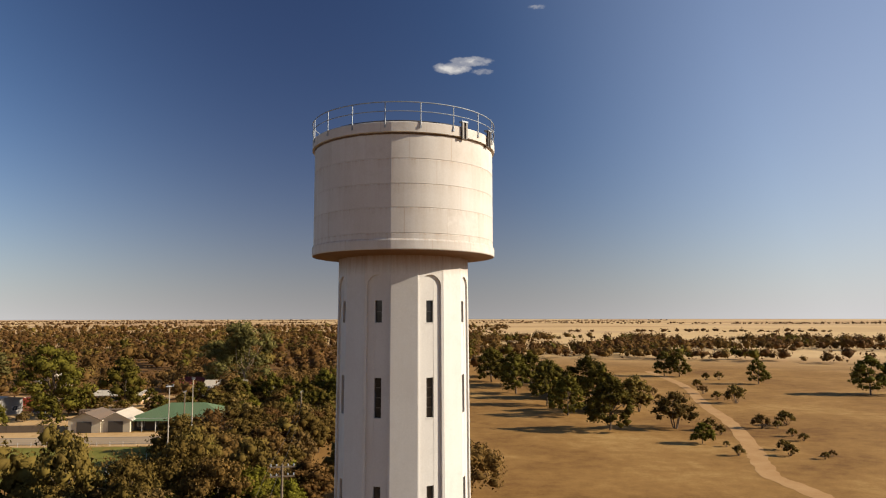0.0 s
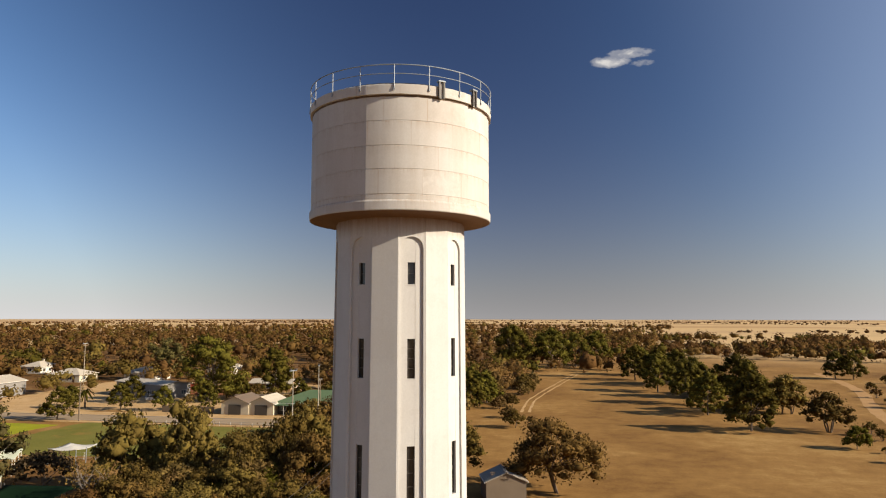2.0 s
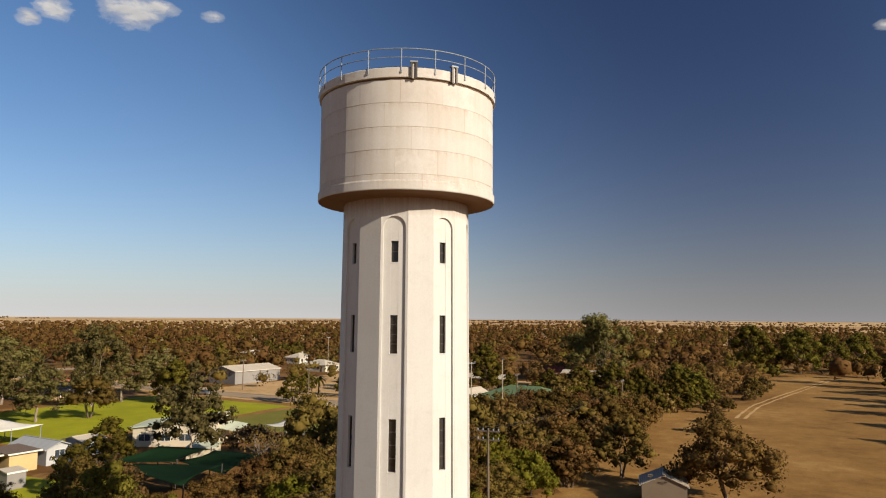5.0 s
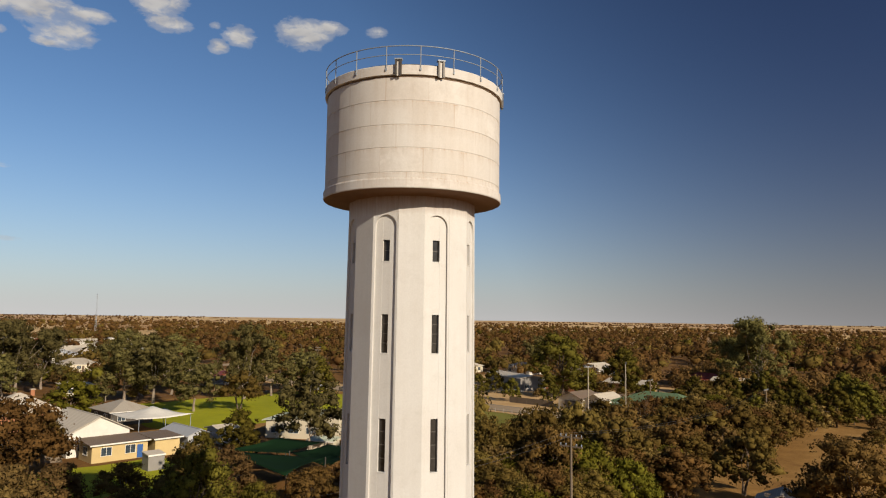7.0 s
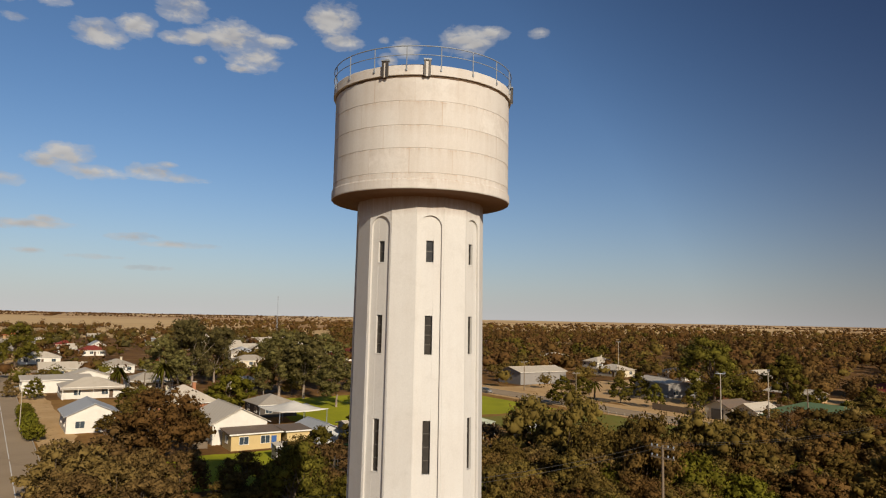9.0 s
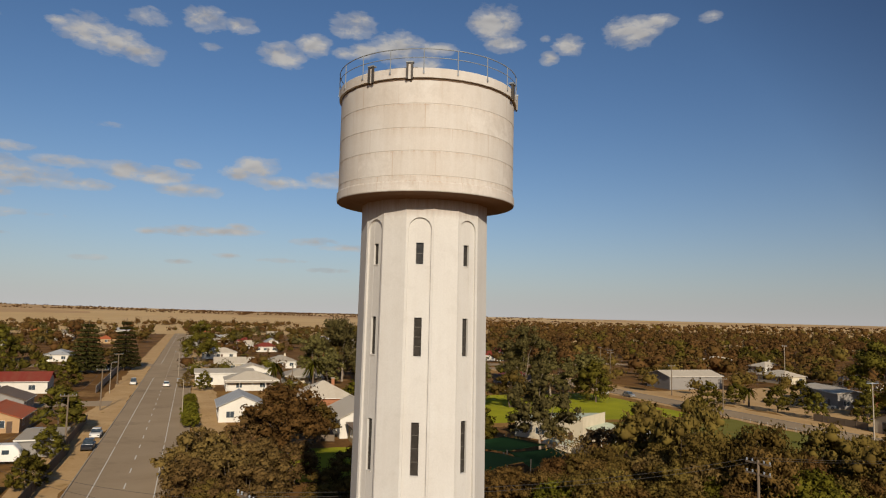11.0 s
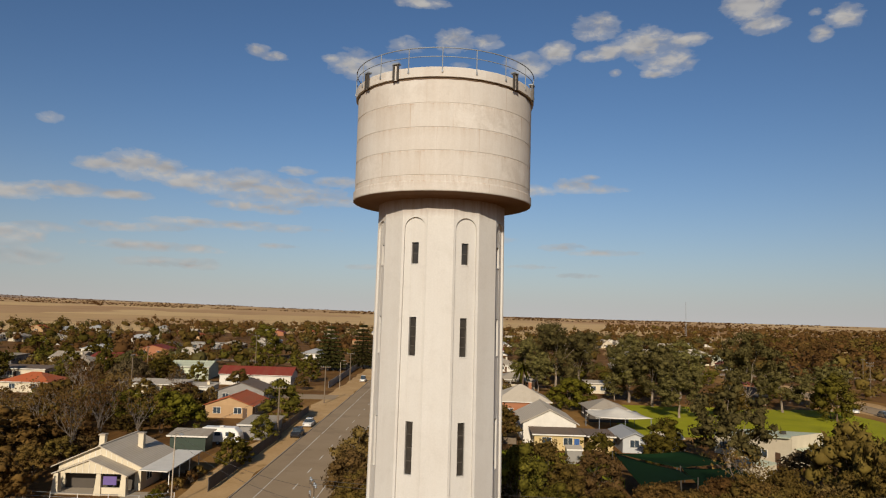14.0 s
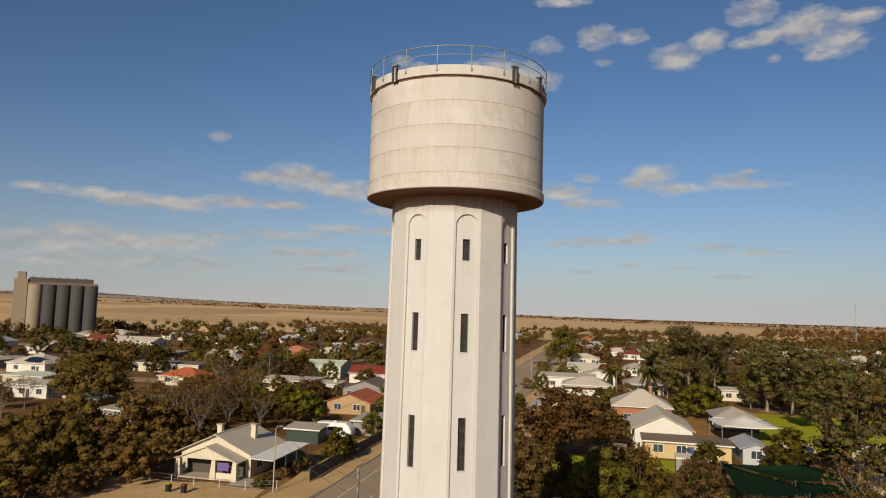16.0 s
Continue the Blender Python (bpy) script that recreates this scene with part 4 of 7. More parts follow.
        if not far:
            # single sprays that break up the outline
            for t in tips:
                for _ in range(10):
                    acc.leaf(t + V((rnd.gauss(0, .06) * width, rnd.gauss(0, .06) * width, rnd.gauss(.01, .05) * h)), 0.2, rnd)
        # the low skirt of the crown
        for i in range(16):
            a = i * 0.571 + rnd.uniform(-.2, .2)
            rr = width * (rnd.uniform(.26, .4) if i < 11 else rnd.uniform(.1, .25))
            clump(acc, V((rr * math.cos(a), rr * math.sin(a), h * (rnd.uniform(.14, .38) if dense or kind == "scrub" else rnd.uniform(.26, .5)))), width * rnd.uniform(.09, .13), .8, cut(60), .22 * big_leaf, rnd, heart)
    elif kind == "grey":
        h, width, mat = 4.2, 8.0, "grey_leaf"
        tips = [V((width * .4 * math.sqrt((i + .5) / 22) * math.cos(i * 2.4), width * .4 * math.sqrt((i + .5) / 22) * math.sin(i * 2.4), h * (0.78 - 0.45 * i / 22))) for i in range(22)]
        limbs(bm, V((0, 0, -0.1)), some(tips), 0.08, rnd, ring)
        for t in tips:
            clump(acc, t, width * rnd.uniform(0.09, 0.13), .75, cut(84), 0.23 * big_leaf, rnd)
    elif kind == "bush":
        h, width, mat = 2.2, 3.0, rnd.choice(("olive_leaf", "brown_leaf"))
        tips = [V((width * .34 * math.sqrt((i + .5) / 9) * math.cos(i * 2.4), width * .34 * math.sqrt((i + .5) / 9) * math.sin(i * 2.4), h * (0.7 - 0.4 * i / 9))) for i in range(9)]
        limbs(bm, V((0, 0, -0.1)), tips, 0.04, rnd, 3)
        for t in tips:
            clump(acc, t, width * rnd.uniform(0.12, 0.18), .8, cut(50), 0.17 * big_leaf, rnd, 0.8)
    elif kind == "pine":
        h, width, mat = 15.5, 11.0, "pine_leaf"
        tube(bm, [V((0, 0, -0.3)), V((0, 0, h * .5)), V((0, 0, h))], [0.4, 0.25, 0.05], 8)
        z = 1.6
        while z < h - 0.4:
            r = width * 0.5 * (1 - (z / h)) ** 0.72 + 0.25
            for i in range(9):
                a = i * 6.283 / 9 + z * 1.7
                tip = V((r * math.cos(a), r * math.sin(a), z - 0.10 * r + rnd.uniform(-.2, .3)))
                tube(bm, [V((0, 0, z)), tip], [0.06, 0.02], 4)
                for q in (0.35, 0.62, 0.88):
                    clump(acc, V((tip.x * q, tip.y * q, z - 0.06 * r * q + 0.1)), 0.28 + 0.15 * r * (1.1 - q * .5), .6, 22, 0.5, rnd, 0.75)
            z += 1.0 + 0.5 * z / h
    elif kind == "palm":
        h, width, mat = 7.5, 6.5, "bright_leaf"
        tube(bm, [V((0, 0, -0.2)), V((0.1, 0, h * .5)), V((0, 0.1, h - 1.2))], [0.38, 0.3, 0.3], 8)
        for i in range(30):
            a, up = i * 2.4, rnd.uniform(-0.5, 1.1)
            pts = [V((0, 0, h - 1.2))]
            for s in range(1, 7):
                q = s / 6 * width * 0.5
                pts.append(V((q * math.cos(a), q * math.sin(a), h - 1.2 + up * q - 0.22 * q * q)))
            side = V((-math.sin(a), math.cos(a), 0))
            for s in range(6):
                w0, w1 = 0.34 * (1 - abs(s / 6 - .35)), 0.34 * (1 - abs((s + 1) / 6 - .35))
                for sg in (-1, 1):
                    k = len(acc.v)
                    acc.v += [tuple(pts[s]), tuple(pts[s + 1]), tuple(pts[s + 1] + side * sg * w1 - V((0, 0, .12))), tuple(pts[s] + side * sg * w0 - V((0, 0, .12)))]
                    acc.f.append((k, k + 1, k + 2, k + 3))
                    acc.n += [(0.0, 0.0, 1.0)] * 4
    elif kind == "bare":
        h, width, mat = 7.0, 5.5, "brown_leaf"
        tube(bm, [V((0, 0, -0.2)), V((.1, .1, 1.8))], [0.17, 0.12], 6)
        for i in range(11):
            a = i * 2.4
            t = V((width * .4 * math.cos(a) * rnd.uniform(.4, 1), width * .4 * math.sin(a) * rnd.uniform(.4, 1), h * rnd.uniform(.6, 1)))
            limbs(bm, V((.1, .1, 1.8)), [t], 0.055, rnd, 3)
            for _ in range(5):
                t2 = t + V((rnd.gauss(0, .7), rnd.gauss(0, .7), rnd.uniform(0, .9)))
                tube(bm, [t * .8 + V((0, 0, .3)), t2], [0.022, 0.008], 3)
                for _ in range(9):
                    acc.leaf(t2 + V((rnd.gauss(0, .4), rnd.gauss(0, .4), rnd.gauss(0, .4))), 0.26, rnd)
        bark_mat = "grey_bark"
    part("trunk", bm, bark_mat, root)
    part("crown", (acc.v, acc.f, acc.n), mat, root, "")
    return root, width


LABELS = {
    "gum": ("gum_tree", "tall grey-green gum tree with a pale trunk"),
    "biggum": ("gum_tree", "very large spreading grey-green gum tree"),
    "olive": ("mallee_tree", "broad olive-brown mallee tree with several stems"),
    "brown": ("box_tree", "broad red-brown box tree in dry leaf"),
    "dark": ("pepper_tree", "dense dark green rounded tree"),
    "bright": ("wattle_tree", "bushy bright olive-green tree"),
    "scrub": ("scrub_tree", "low brown-green mallee scrub tree"),
    "grey": ("saltbush_tree", "low spreading silver-grey bush"),
    "bush": ("shrub", "small rounded dry shrub on the paddock"),
    "pine": ("norfolk_pine", "tall dark conical norfolk pine"),
    "palm": ("palm_tree", "date palm with a thick trunk and drooping fronds"),
    "bare": ("bare_tree", "nearly leafless grey tree with thin twigs"),
}
STOCK, USED = {}, {}
for kind, count in (("gum", 3), ("biggum", 2), ("olive", 4), ("brown", 3), ("dark", 3), ("bright", 3), ("scrub", 5), ("grey", 2), ("bush", 3), ("pine", 1), ("palm", 1), ("bare", 2)):
    for far in (False, True):
        if far and kind in ("pine", "palm", "bare"):
            continue
        STOCK[kind, far] = [(kind, 11 * k + len(kind) * 101 + 7 * far, far) for k in range(count)]
tree_rnd = random.Random(77)


def plant(kind, x, y, w, z=0.0, tall=1.0):
    """Sets a tree of that kind with a crown of w metres; the first of each sort is built there, the rest are copies."""
    far = math.hypot(x, y) > 60 and w < 13.5 and (kind, True) in STOCK
    sort = tree_rnd.choice(STOCK[kind, far])
    if sort not in USED:
        USED[sort] = make_tree(LABELS[kind][0], kind, sort[1], LABELS[kind][1], "shrub" if kind == "bush" else "tree", far)
        ob, width = USED[sort]
        ob["group"] = "trees of the town" if kind != "bush" else "shrubs on the paddock"
    else:
        ob, width = USED[sort]
        ob = copy_thing(ob, pose(0, 0, 0))
    s = w / width
    ob.matrix_basis = pose(x, y, z, 0, 0, tree_rnd.uniform(0, 360)) @ Matrix.Diagonal((s, s, s * tall * tree_rnd.uniform(0.9, 1.12), 1))
    return ob


TREES = {
    "gum": [(-147.4, 100.6, 10.2), (-64.0, 41.0, 10.5), (-139.4, 209.7, 12.5), (-146.7, 53.8, 13.2), (-126.9, 54.3, 10.5), (-140.9, 76.0, 14.5), (-162.6, 66.1, 14), (-154.3, 49.7, 14), (-142.9, 85.7, 12)],
    "biggum": [(-191.9, 35.5, 17), (-199.4, 44.4, 15), (-187.8, 26.6, 13), (-54.0, 211.8, 20), (-63.6, 216.7, 15)],
    "dark": [(-102.6, 128.0, 7), (-90.4, 127.9, 6), (-79.4, 130.0, 6.5), (-116.8, 127.7, 6), (-107.7, 141.6, 7), (-128.9, 91.8, 10), (-105.7, 109.1, 8.3), (-87.5, 148.5, 19), (-77.0, 166.0, 13), (-75.5, 35.3, 7), (-68.9, 32.0, 6), (-63.1, 22.5, 6), (-275.5, -80.4, 15), (-283.9, -8.1, 16), (-62.2, -29.9, 4.6), (-65.0, -29.2, 3.8), (-103.0, -32.7, 9.5), (-82.0, -30.3, 5.2), (47.3, 120.1, 12.5), (43.4, 144.0, 11), (54.7, 151.5, 13), (42.4, 164.9, 11), (46.7, 182.0, 12), (38.6, 196.2, 12), (58.8, 182.2, 14), (40.9, 218.1, 13), (36.0, 238.9, 13), (49.1, 224.8, 14), (39.2, 262.6, 14)],
    "dark2": [(-13.7, 288.9, 20), (4.2, 296.1, 19), (15.3, 305.4, 17), (25.5, 317.2, 17), (113.9, 260.2, 11.5), (119.1, 256.4, 10.5), (135.4, 221.5, 8.8), (153.4, 184.3, 12.8), (162.5, 182.7, 13)],
    "grey": [(-62.8, 52.1, 10.5), (-161.8, -89.9, 14), (-162.6, -154.2, 8)],
    "olive": [(-88.0, -92.0, 18), (-7.5, 67.9, 10.5), (-132.9, 93.0, 12), (-38.3, -56.4, 8), (-30.2, -56.0, 9), (-123.3, 64.0, 12), (-45.7, 11.8, 10), (-86.9, 9.3, 9), (61.8, 149.7, 12.4), (62.8, 121.3, 10.4), (-85.9, -65.0, 12), (-99.1, -75.3, 12), (-56.7, -69.1, 10), (-43.4, -69.4, 9), (-42.1, -60.8, 11)],
    "bright": [(-33.9, 126.1, 9), (-17.9, 67.8, 7.9), (-24.4, 42.1, 9), (-18.6, 45.9, 11.5), (-27.6, 63.3, 8.6), (-96.9, -53.4, 9), (-135.0, 30.3, 12.4), (60.6, 102.0, 5.6), (-92.7, -58.7, 10), (-91.0, -47.4, 9)],
    "pine": [(-226.8, -44.2, 13.5), (-240.4, -33.6, 12)],
    "scrub": [(-60.5, -11.1, 8.5), (-52.0, -10.5, 8.5), (-44.6, -9.9, 8), (-66.1, -11.4, 6.5), (-69.7, -9.2, 8.8), (-72.5, -3.2, 9.9), (-54.3, -3.9, 9.2), (-48.4, -7.9, 9.4), (-60.1, -7.0, 9), (-64.2, -2.7, 8), (-57.1, 1.5, 8), (-42.9, -4.7, 9), (-105.8, -68.7, 10.8), (-111.0, -57.4, 9.8), (-77.4, -9.3, 7)],
    "brown": [(-73.0, 3.2, 15), (-58.2, 9.5, 7), (-60.5, -60.6, 12.2), (8.0, 61.3, 14.5), (-41.6, -49.0, 8), (-66.7, -58.6, 9), (-112.3, -83.6, 6)],
    "palm": [(-174.1, 12.1, 6.4), (-170.9, 22.6, 7), (-52.3, 136.3, 4.5), (-43.2, 139.5, 4.5), (-119.7, 133.4, 4.5), (-113.8, 129.5, 4.5)],
    "bush": [(69.2, 117.7, 4.1), (68.9, 111.7, 3.3), (61.9, 89.7, 2.9), (63.8, 98.4, 1.8), (82.3, 119.7, 5.4), (86.2, 120.0, 3.1), (83.2, 108.8, 2.9), (73.2, 94.4, 3.4), (98.8, 165.2, 8.1), (97.6, 174.8, 4.1), (100.2, 190.8, 4.4), (106.3, 209.5, 4.7), (82.8, 189.5, 3.9), (78.8, 173.5, 3.3), (123.1, 239.8, 4.4), (128.7, 240.3, 4.9), (82.5, 103.4, 2.9), (75.8, 85.5, 2.1), (78.5, 87.6, 1.9), (90.2, 123.6, 5.8), (71.3, 88.8, 3.5)],
    "bare": [(-84.7, -60.0, 7), (-80.7, -68.1, 7), (-90.0, -70.2, 6), (-77.5, -49.8, 6), (-64.3, -53.7, 6), (-74.5, -54.5, 6), (-78.2, -60.8, 6.5), (-70.4, -66.9, 6), (-37.0, 59.5, 6), (-31.3, 86.0, 6), (-42.1, 34.2, 6), (-81.7, -73.3, 6)],
}
for kind, spots in TREES.items():
    for x, y, w in spots:
        plant("dark" if kind == "dark2" else kind, x, y, w)

KEEP_OUT = []


def clear_of(x, y, gap):
    return all(not (x0 - gap < x < x1 + gap and y0 - gap < y < y1 + gap) for x0, x1, y0, y1 in KEEP_OUT)

# tall dense trees close to the tower, standing in its shade
plant("dark", -37.7, 8.0, 8.0, 0.0, 1.25)
plant("dark", -33.6, 11.7, 5.5, 0.0, 1.3)
plant("olive", -50.3, 14.8, 6.5)
plant("olive", -47.0, 50.0, 13.2, 0.0, 1.27)
plant("olive", -38.5, 47.5, 9.2, 0.0, 1.75)
plant("olive", -41.8, 53.0, 9.5, 0.0, 1.6)
plant("olive", -25.0, 47.5, 10.0, 0.0, 1.4)
plant("brown", -21.0, 43.5, 10.0, 0.0, 1.4)
plant("olive", -28.5, 43.5, 9.5, 0.0, 1.35)
plant("olive", -29.0, 60.5, 10.5, 0.0, 1.3)
plant("brown", -24.0, 66.0, 10.5, 0.0, 1.3)
plant("olive", -31.0, 70.0, 9.5, 0.0, 1.15)
plant("olive", -20.0, 58.0, 10.0, 0.0, 1.2)
plant("brown", -25.5, 53.0, 9.5, 0.0, 1.1)

# ---- houses and sheds ----
def add_window(house, fp, w, h, z0, frame_mat="trim", pane_mat="glass"):
    """A framed window set into a wall whose outer face is the local plane y=0."""
    win = part("window", box(-w / 2, w / 2, -0.02, 0.06, z0, z0 + h, fp), pane_mat, house)
    bm = bmesh.new()
    for x0, x1, a, b in ((-w / 2 - 0.07, -w / 2, z0 - 0.05, z0 + h + 0.07), (w / 2, w / 2 + 0.07, z0 - 0.05, z0 + h + 0.07), (-w / 2, w / 2, z0 + h, z0 + h + 0.07), (-w / 2, w / 2, z0 - 0.06, z0), (-0.025, 0.025, z0, z0 + h)):
        add_box(bm, x0, x1, -0.06, 0.05, a, b, fp)
    part("window_frame", bm, frame_mat, win)


def add_door(house, fp, mat="brown_door", w=0.9, h=2.05):
    d = part("door", box(-w / 2, w / 2, -0.03, 0.05, 0.05, h, fp), mat, house)
    part("handle", box(w / 2 - 0.14, w / 2 - 0.06, -0.08, -0.03, 0.98, 1.06, fp), "steel", d)


def roof_slab(bm, quad, thick=0.12):
    a = [bm.verts.new(q) for q in quad]
    b = [bm.verts.new((q[0], q[1], q[2] - thick)) for q in quad]
    bm.faces.new(a)
    bm.faces.new(b[::-1])
    k = len(a)
    for i in range(k):
        bm.faces.new((a[i], b[i], b[(i + 1) % k], a[(i + 1) % k]))


def house(name, label, category, x, y, w, d, h=2.8, roof="gable", rise=1.6, wall="cream", cover="roof_grey", rot=0.0, over=0.45, chimneys=(), windows=2, door="brown_door", porch=0.0, gable_mat=None, trim_mat="trim"):
    """Local x is the width w, y the depth d; the front looks to -y. A gable's ridge runs along y; roof 'gablex' along x."""
    m = pose(x, y, 0, 0, 0, rot)
    hs = thing(name, label, category, m)
    ext = max(w, d) / 2 + 1
    KEEP_OUT.append((x - ext, x + ext, y - ext, y + ext) if abs(rot % 90) > 5 else ((x - d / 2 - 1, x + d / 2 + 1, y - w / 2 - 1, y + w / 2 + 1) if abs(rot % 180) > 45 else (x - w / 2 - 1, x + w / 2 + 1, y - d / 2 - 1, y + d / 2 + 1)))
    hw, hd = w / 2, d / 2
    t = 0.18
    for nm, bx in (("wall_front", (-hw, hw, -hd, -hd + t)), ("wall_back", (-hw, hw, hd - t, hd)), ("wall_side", (-hw, -hw + t, -hd + t, hd - t)), ("wall_side", (hw - t, hw, -hd + t, hd - t))):
        part("wall", box(bx[0], bx[1], bx[2], bx[3], 0, h), wall, hs)
    bm = bmesh.new()
    ow, od = hw + over, hd + over
    lift = rise * over / max(0.1, (hw if roof in ("gable",) else hd if roof == "gablex" else min(hw, hd)))
    e = h + 0.14 - (lift if roof in ("gable", "gablex", "hip") else 0)
    top = h + 0.14 + rise
    if roof == "gable":
        roof_slab(bm, [(-ow, -od, e), (0, -od, top), (0, od, top), (-ow, od, e)])
        roof_slab(bm, [(0, -od, top), (ow, -od, e), (ow, od, e), (0, od, top)])
        for s in (-1, 1):
            g = bmesh.new()
            add_prism(g, [(-hw, h), (hw, h), (0, h + rise)], t, Matrix.Translation((0, -hd if s < 0 else hd - t, 0)))
            part("gable", g, gable_mat or wall, hs)
        part("ridge_cap", box(-0.15, 0.15, -od, od, top - 0.03, top + 0.03), cover, hs)
        for s in (-1, 1):
            part("gutter", box(s * ow - 0.06, s * ow + 0.06, -od, od, e - 0.16, e - 0.03), trim_mat, hs)
    elif roof == "gablex":
        roof_slab(bm, [(-ow, -od, e), (ow, -od, e), (ow, 0, top), (-ow, 0, top)])
        roof_slab(bm, [(-ow, 0, top), (ow, 0, top), (ow, od, e), (-ow, od, e)])
        for s in (-1, 1):
            g = bmesh.new()
            add_prism(g, [(-hd, h), (hd, h), (0, h + rise)], t, Matrix.Translation((s * (hw - t / 2), 0, 0)) @ Matrix.Rotation(radians(90), 4, "Z") @ Matrix.Translation((0, -t / 2, 0)))
            part("gable", g, gable_mat or wall, hs)
        part("ridge_cap", box(-ow, ow, -0.15, 0.15, top - 0.03, top + 0.03), cover, hs)
        for s in (-1, 1):
            part("gutter", box(-ow, ow, s * od - 0.06, s * od + 0.06, e - 0.16, e - 0.03), trim_mat, hs)
    elif roof == "hip":
        k = max(0.3, abs(hw - hd))
        if hw >= hd:
            r0, r1 = (-k, 0, top), (k, 0, top)
            quads = ([(-ow, -od, e), (ow, -od, e), r1, r0], [(ow, od, e), (-ow, od, e), r0, r1], [(-ow, od, e), (-ow, -od, e), r0], [(ow, -od, e), (ow, od, e), r1])
        else:
            r0, r1 = (0, -k, top), (0, k, top)
            quads = ([(ow, -od, e), (ow, od, e), r1, r0], [(-ow, od, e), (-ow, -od, e), r0, r1], [(-ow, -od, e), (ow, -od, e), r0], [(ow, od, e), (-ow, od, e), r1])
        for q in quads:
            roof_slab(bm, q)
        for s in (-1, 1):
            part("gutter", box(-ow, ow, s * od - 0.06, s * od + 0.06, e - 0.16, e - 0.03), trim_mat, hs)
    elif roof == "skillion":
        roof_slab(bm, [(-ow, -od, e), (ow, -od, e), (ow, od, e + rise), (-ow, od, e + rise)])
        g = bmesh.new()
        add_box(g, -hw, hw, hd - t, hd, h, h + rise * 0.93)
        for s in (-1, 1):
            add_prism(g, [(-hd, h), (hd, h), (hd, h + rise * 0.93)], t, Matrix.Translation((s * (hw - t / 2), 0, 0)) @ Matrix.Rotation(radians(90), 4, "Z") @ Matrix.Translation((0, -t / 2, 0)))
        part("gable", g, wall, hs)
        part("fascia", box(-ow, ow, -od - 0.05, -od + 0.03, e - 0.2, e + 0.02), trim_mat, hs)
    rf = part("roof", bm, cover, hs)
    for cx, cy in chimneys:
        ch = part("chimney", box(cx - 0.35, cx + 0.35, cy - 0.35, cy + 0.35, h, top + 0.55, None, 0.03), "cream" if wall != "brick" else "brick", rf)
        part("chimney_cap", box(cx - 0.45, cx + 0.45, cy - 0.45, cy + 0.45, top + 0.55, top + 0.7), "kerb", ch)
    sides = ((Matrix.Translation((0, -hd, 0)), w), (Matrix.Translation((hw, 0, 0)) @ Matrix.Rotation(radians(90), 4, "Z"), d), (Matrix.Translation((0, hd, 0)) @ Matrix.Rotation(radians(180), 4, "Z"), w), (Matrix.Translation((-hw, 0, 0)) @ Matrix.Rotation(radians(-90), 4, "Z"), d))
    for i, (fp, ln) in enumerate(sides):
        k = min(windows, int(ln / 2.6))
        for j in range(k):
            u = (j + 0.5) / k * ln - ln / 2
            if i == 0 and door and j == k // 2:
                add_door(hs, fp @ Matrix.Translation((u + 0.9, 0, 0)), door)
                u -= 0.6
            add_window(hs, fp @ Matrix.Translation((u, 0, 0)), min(1.5, ln / k * 0.5), min(1.2, h - 1.3), 0.95, trim_mat)
    if porch:
        pr = bmesh.new()
        roof_slab(pr, [(-ow, -hd - porch, h - 0.45), (ow, -hd - porch, h - 0.45), (ow, -hd, h - 0.05), (-ow, -hd, h - 0.05)], 0.08)
        v = part("verandah", pr, cover, hs)
        k = max(2, int(w / 3) + 1)
        for j in range(k):
            u = -hw + 0.1 + (w - 0.2) * j / (k - 1)
            part("verandah_post", box(u - 0.06, u + 0.06, -hd - porch + 0.1, -hd - porch + 0.22, 0, h - 0.5), trim_mat, v)
    return hs


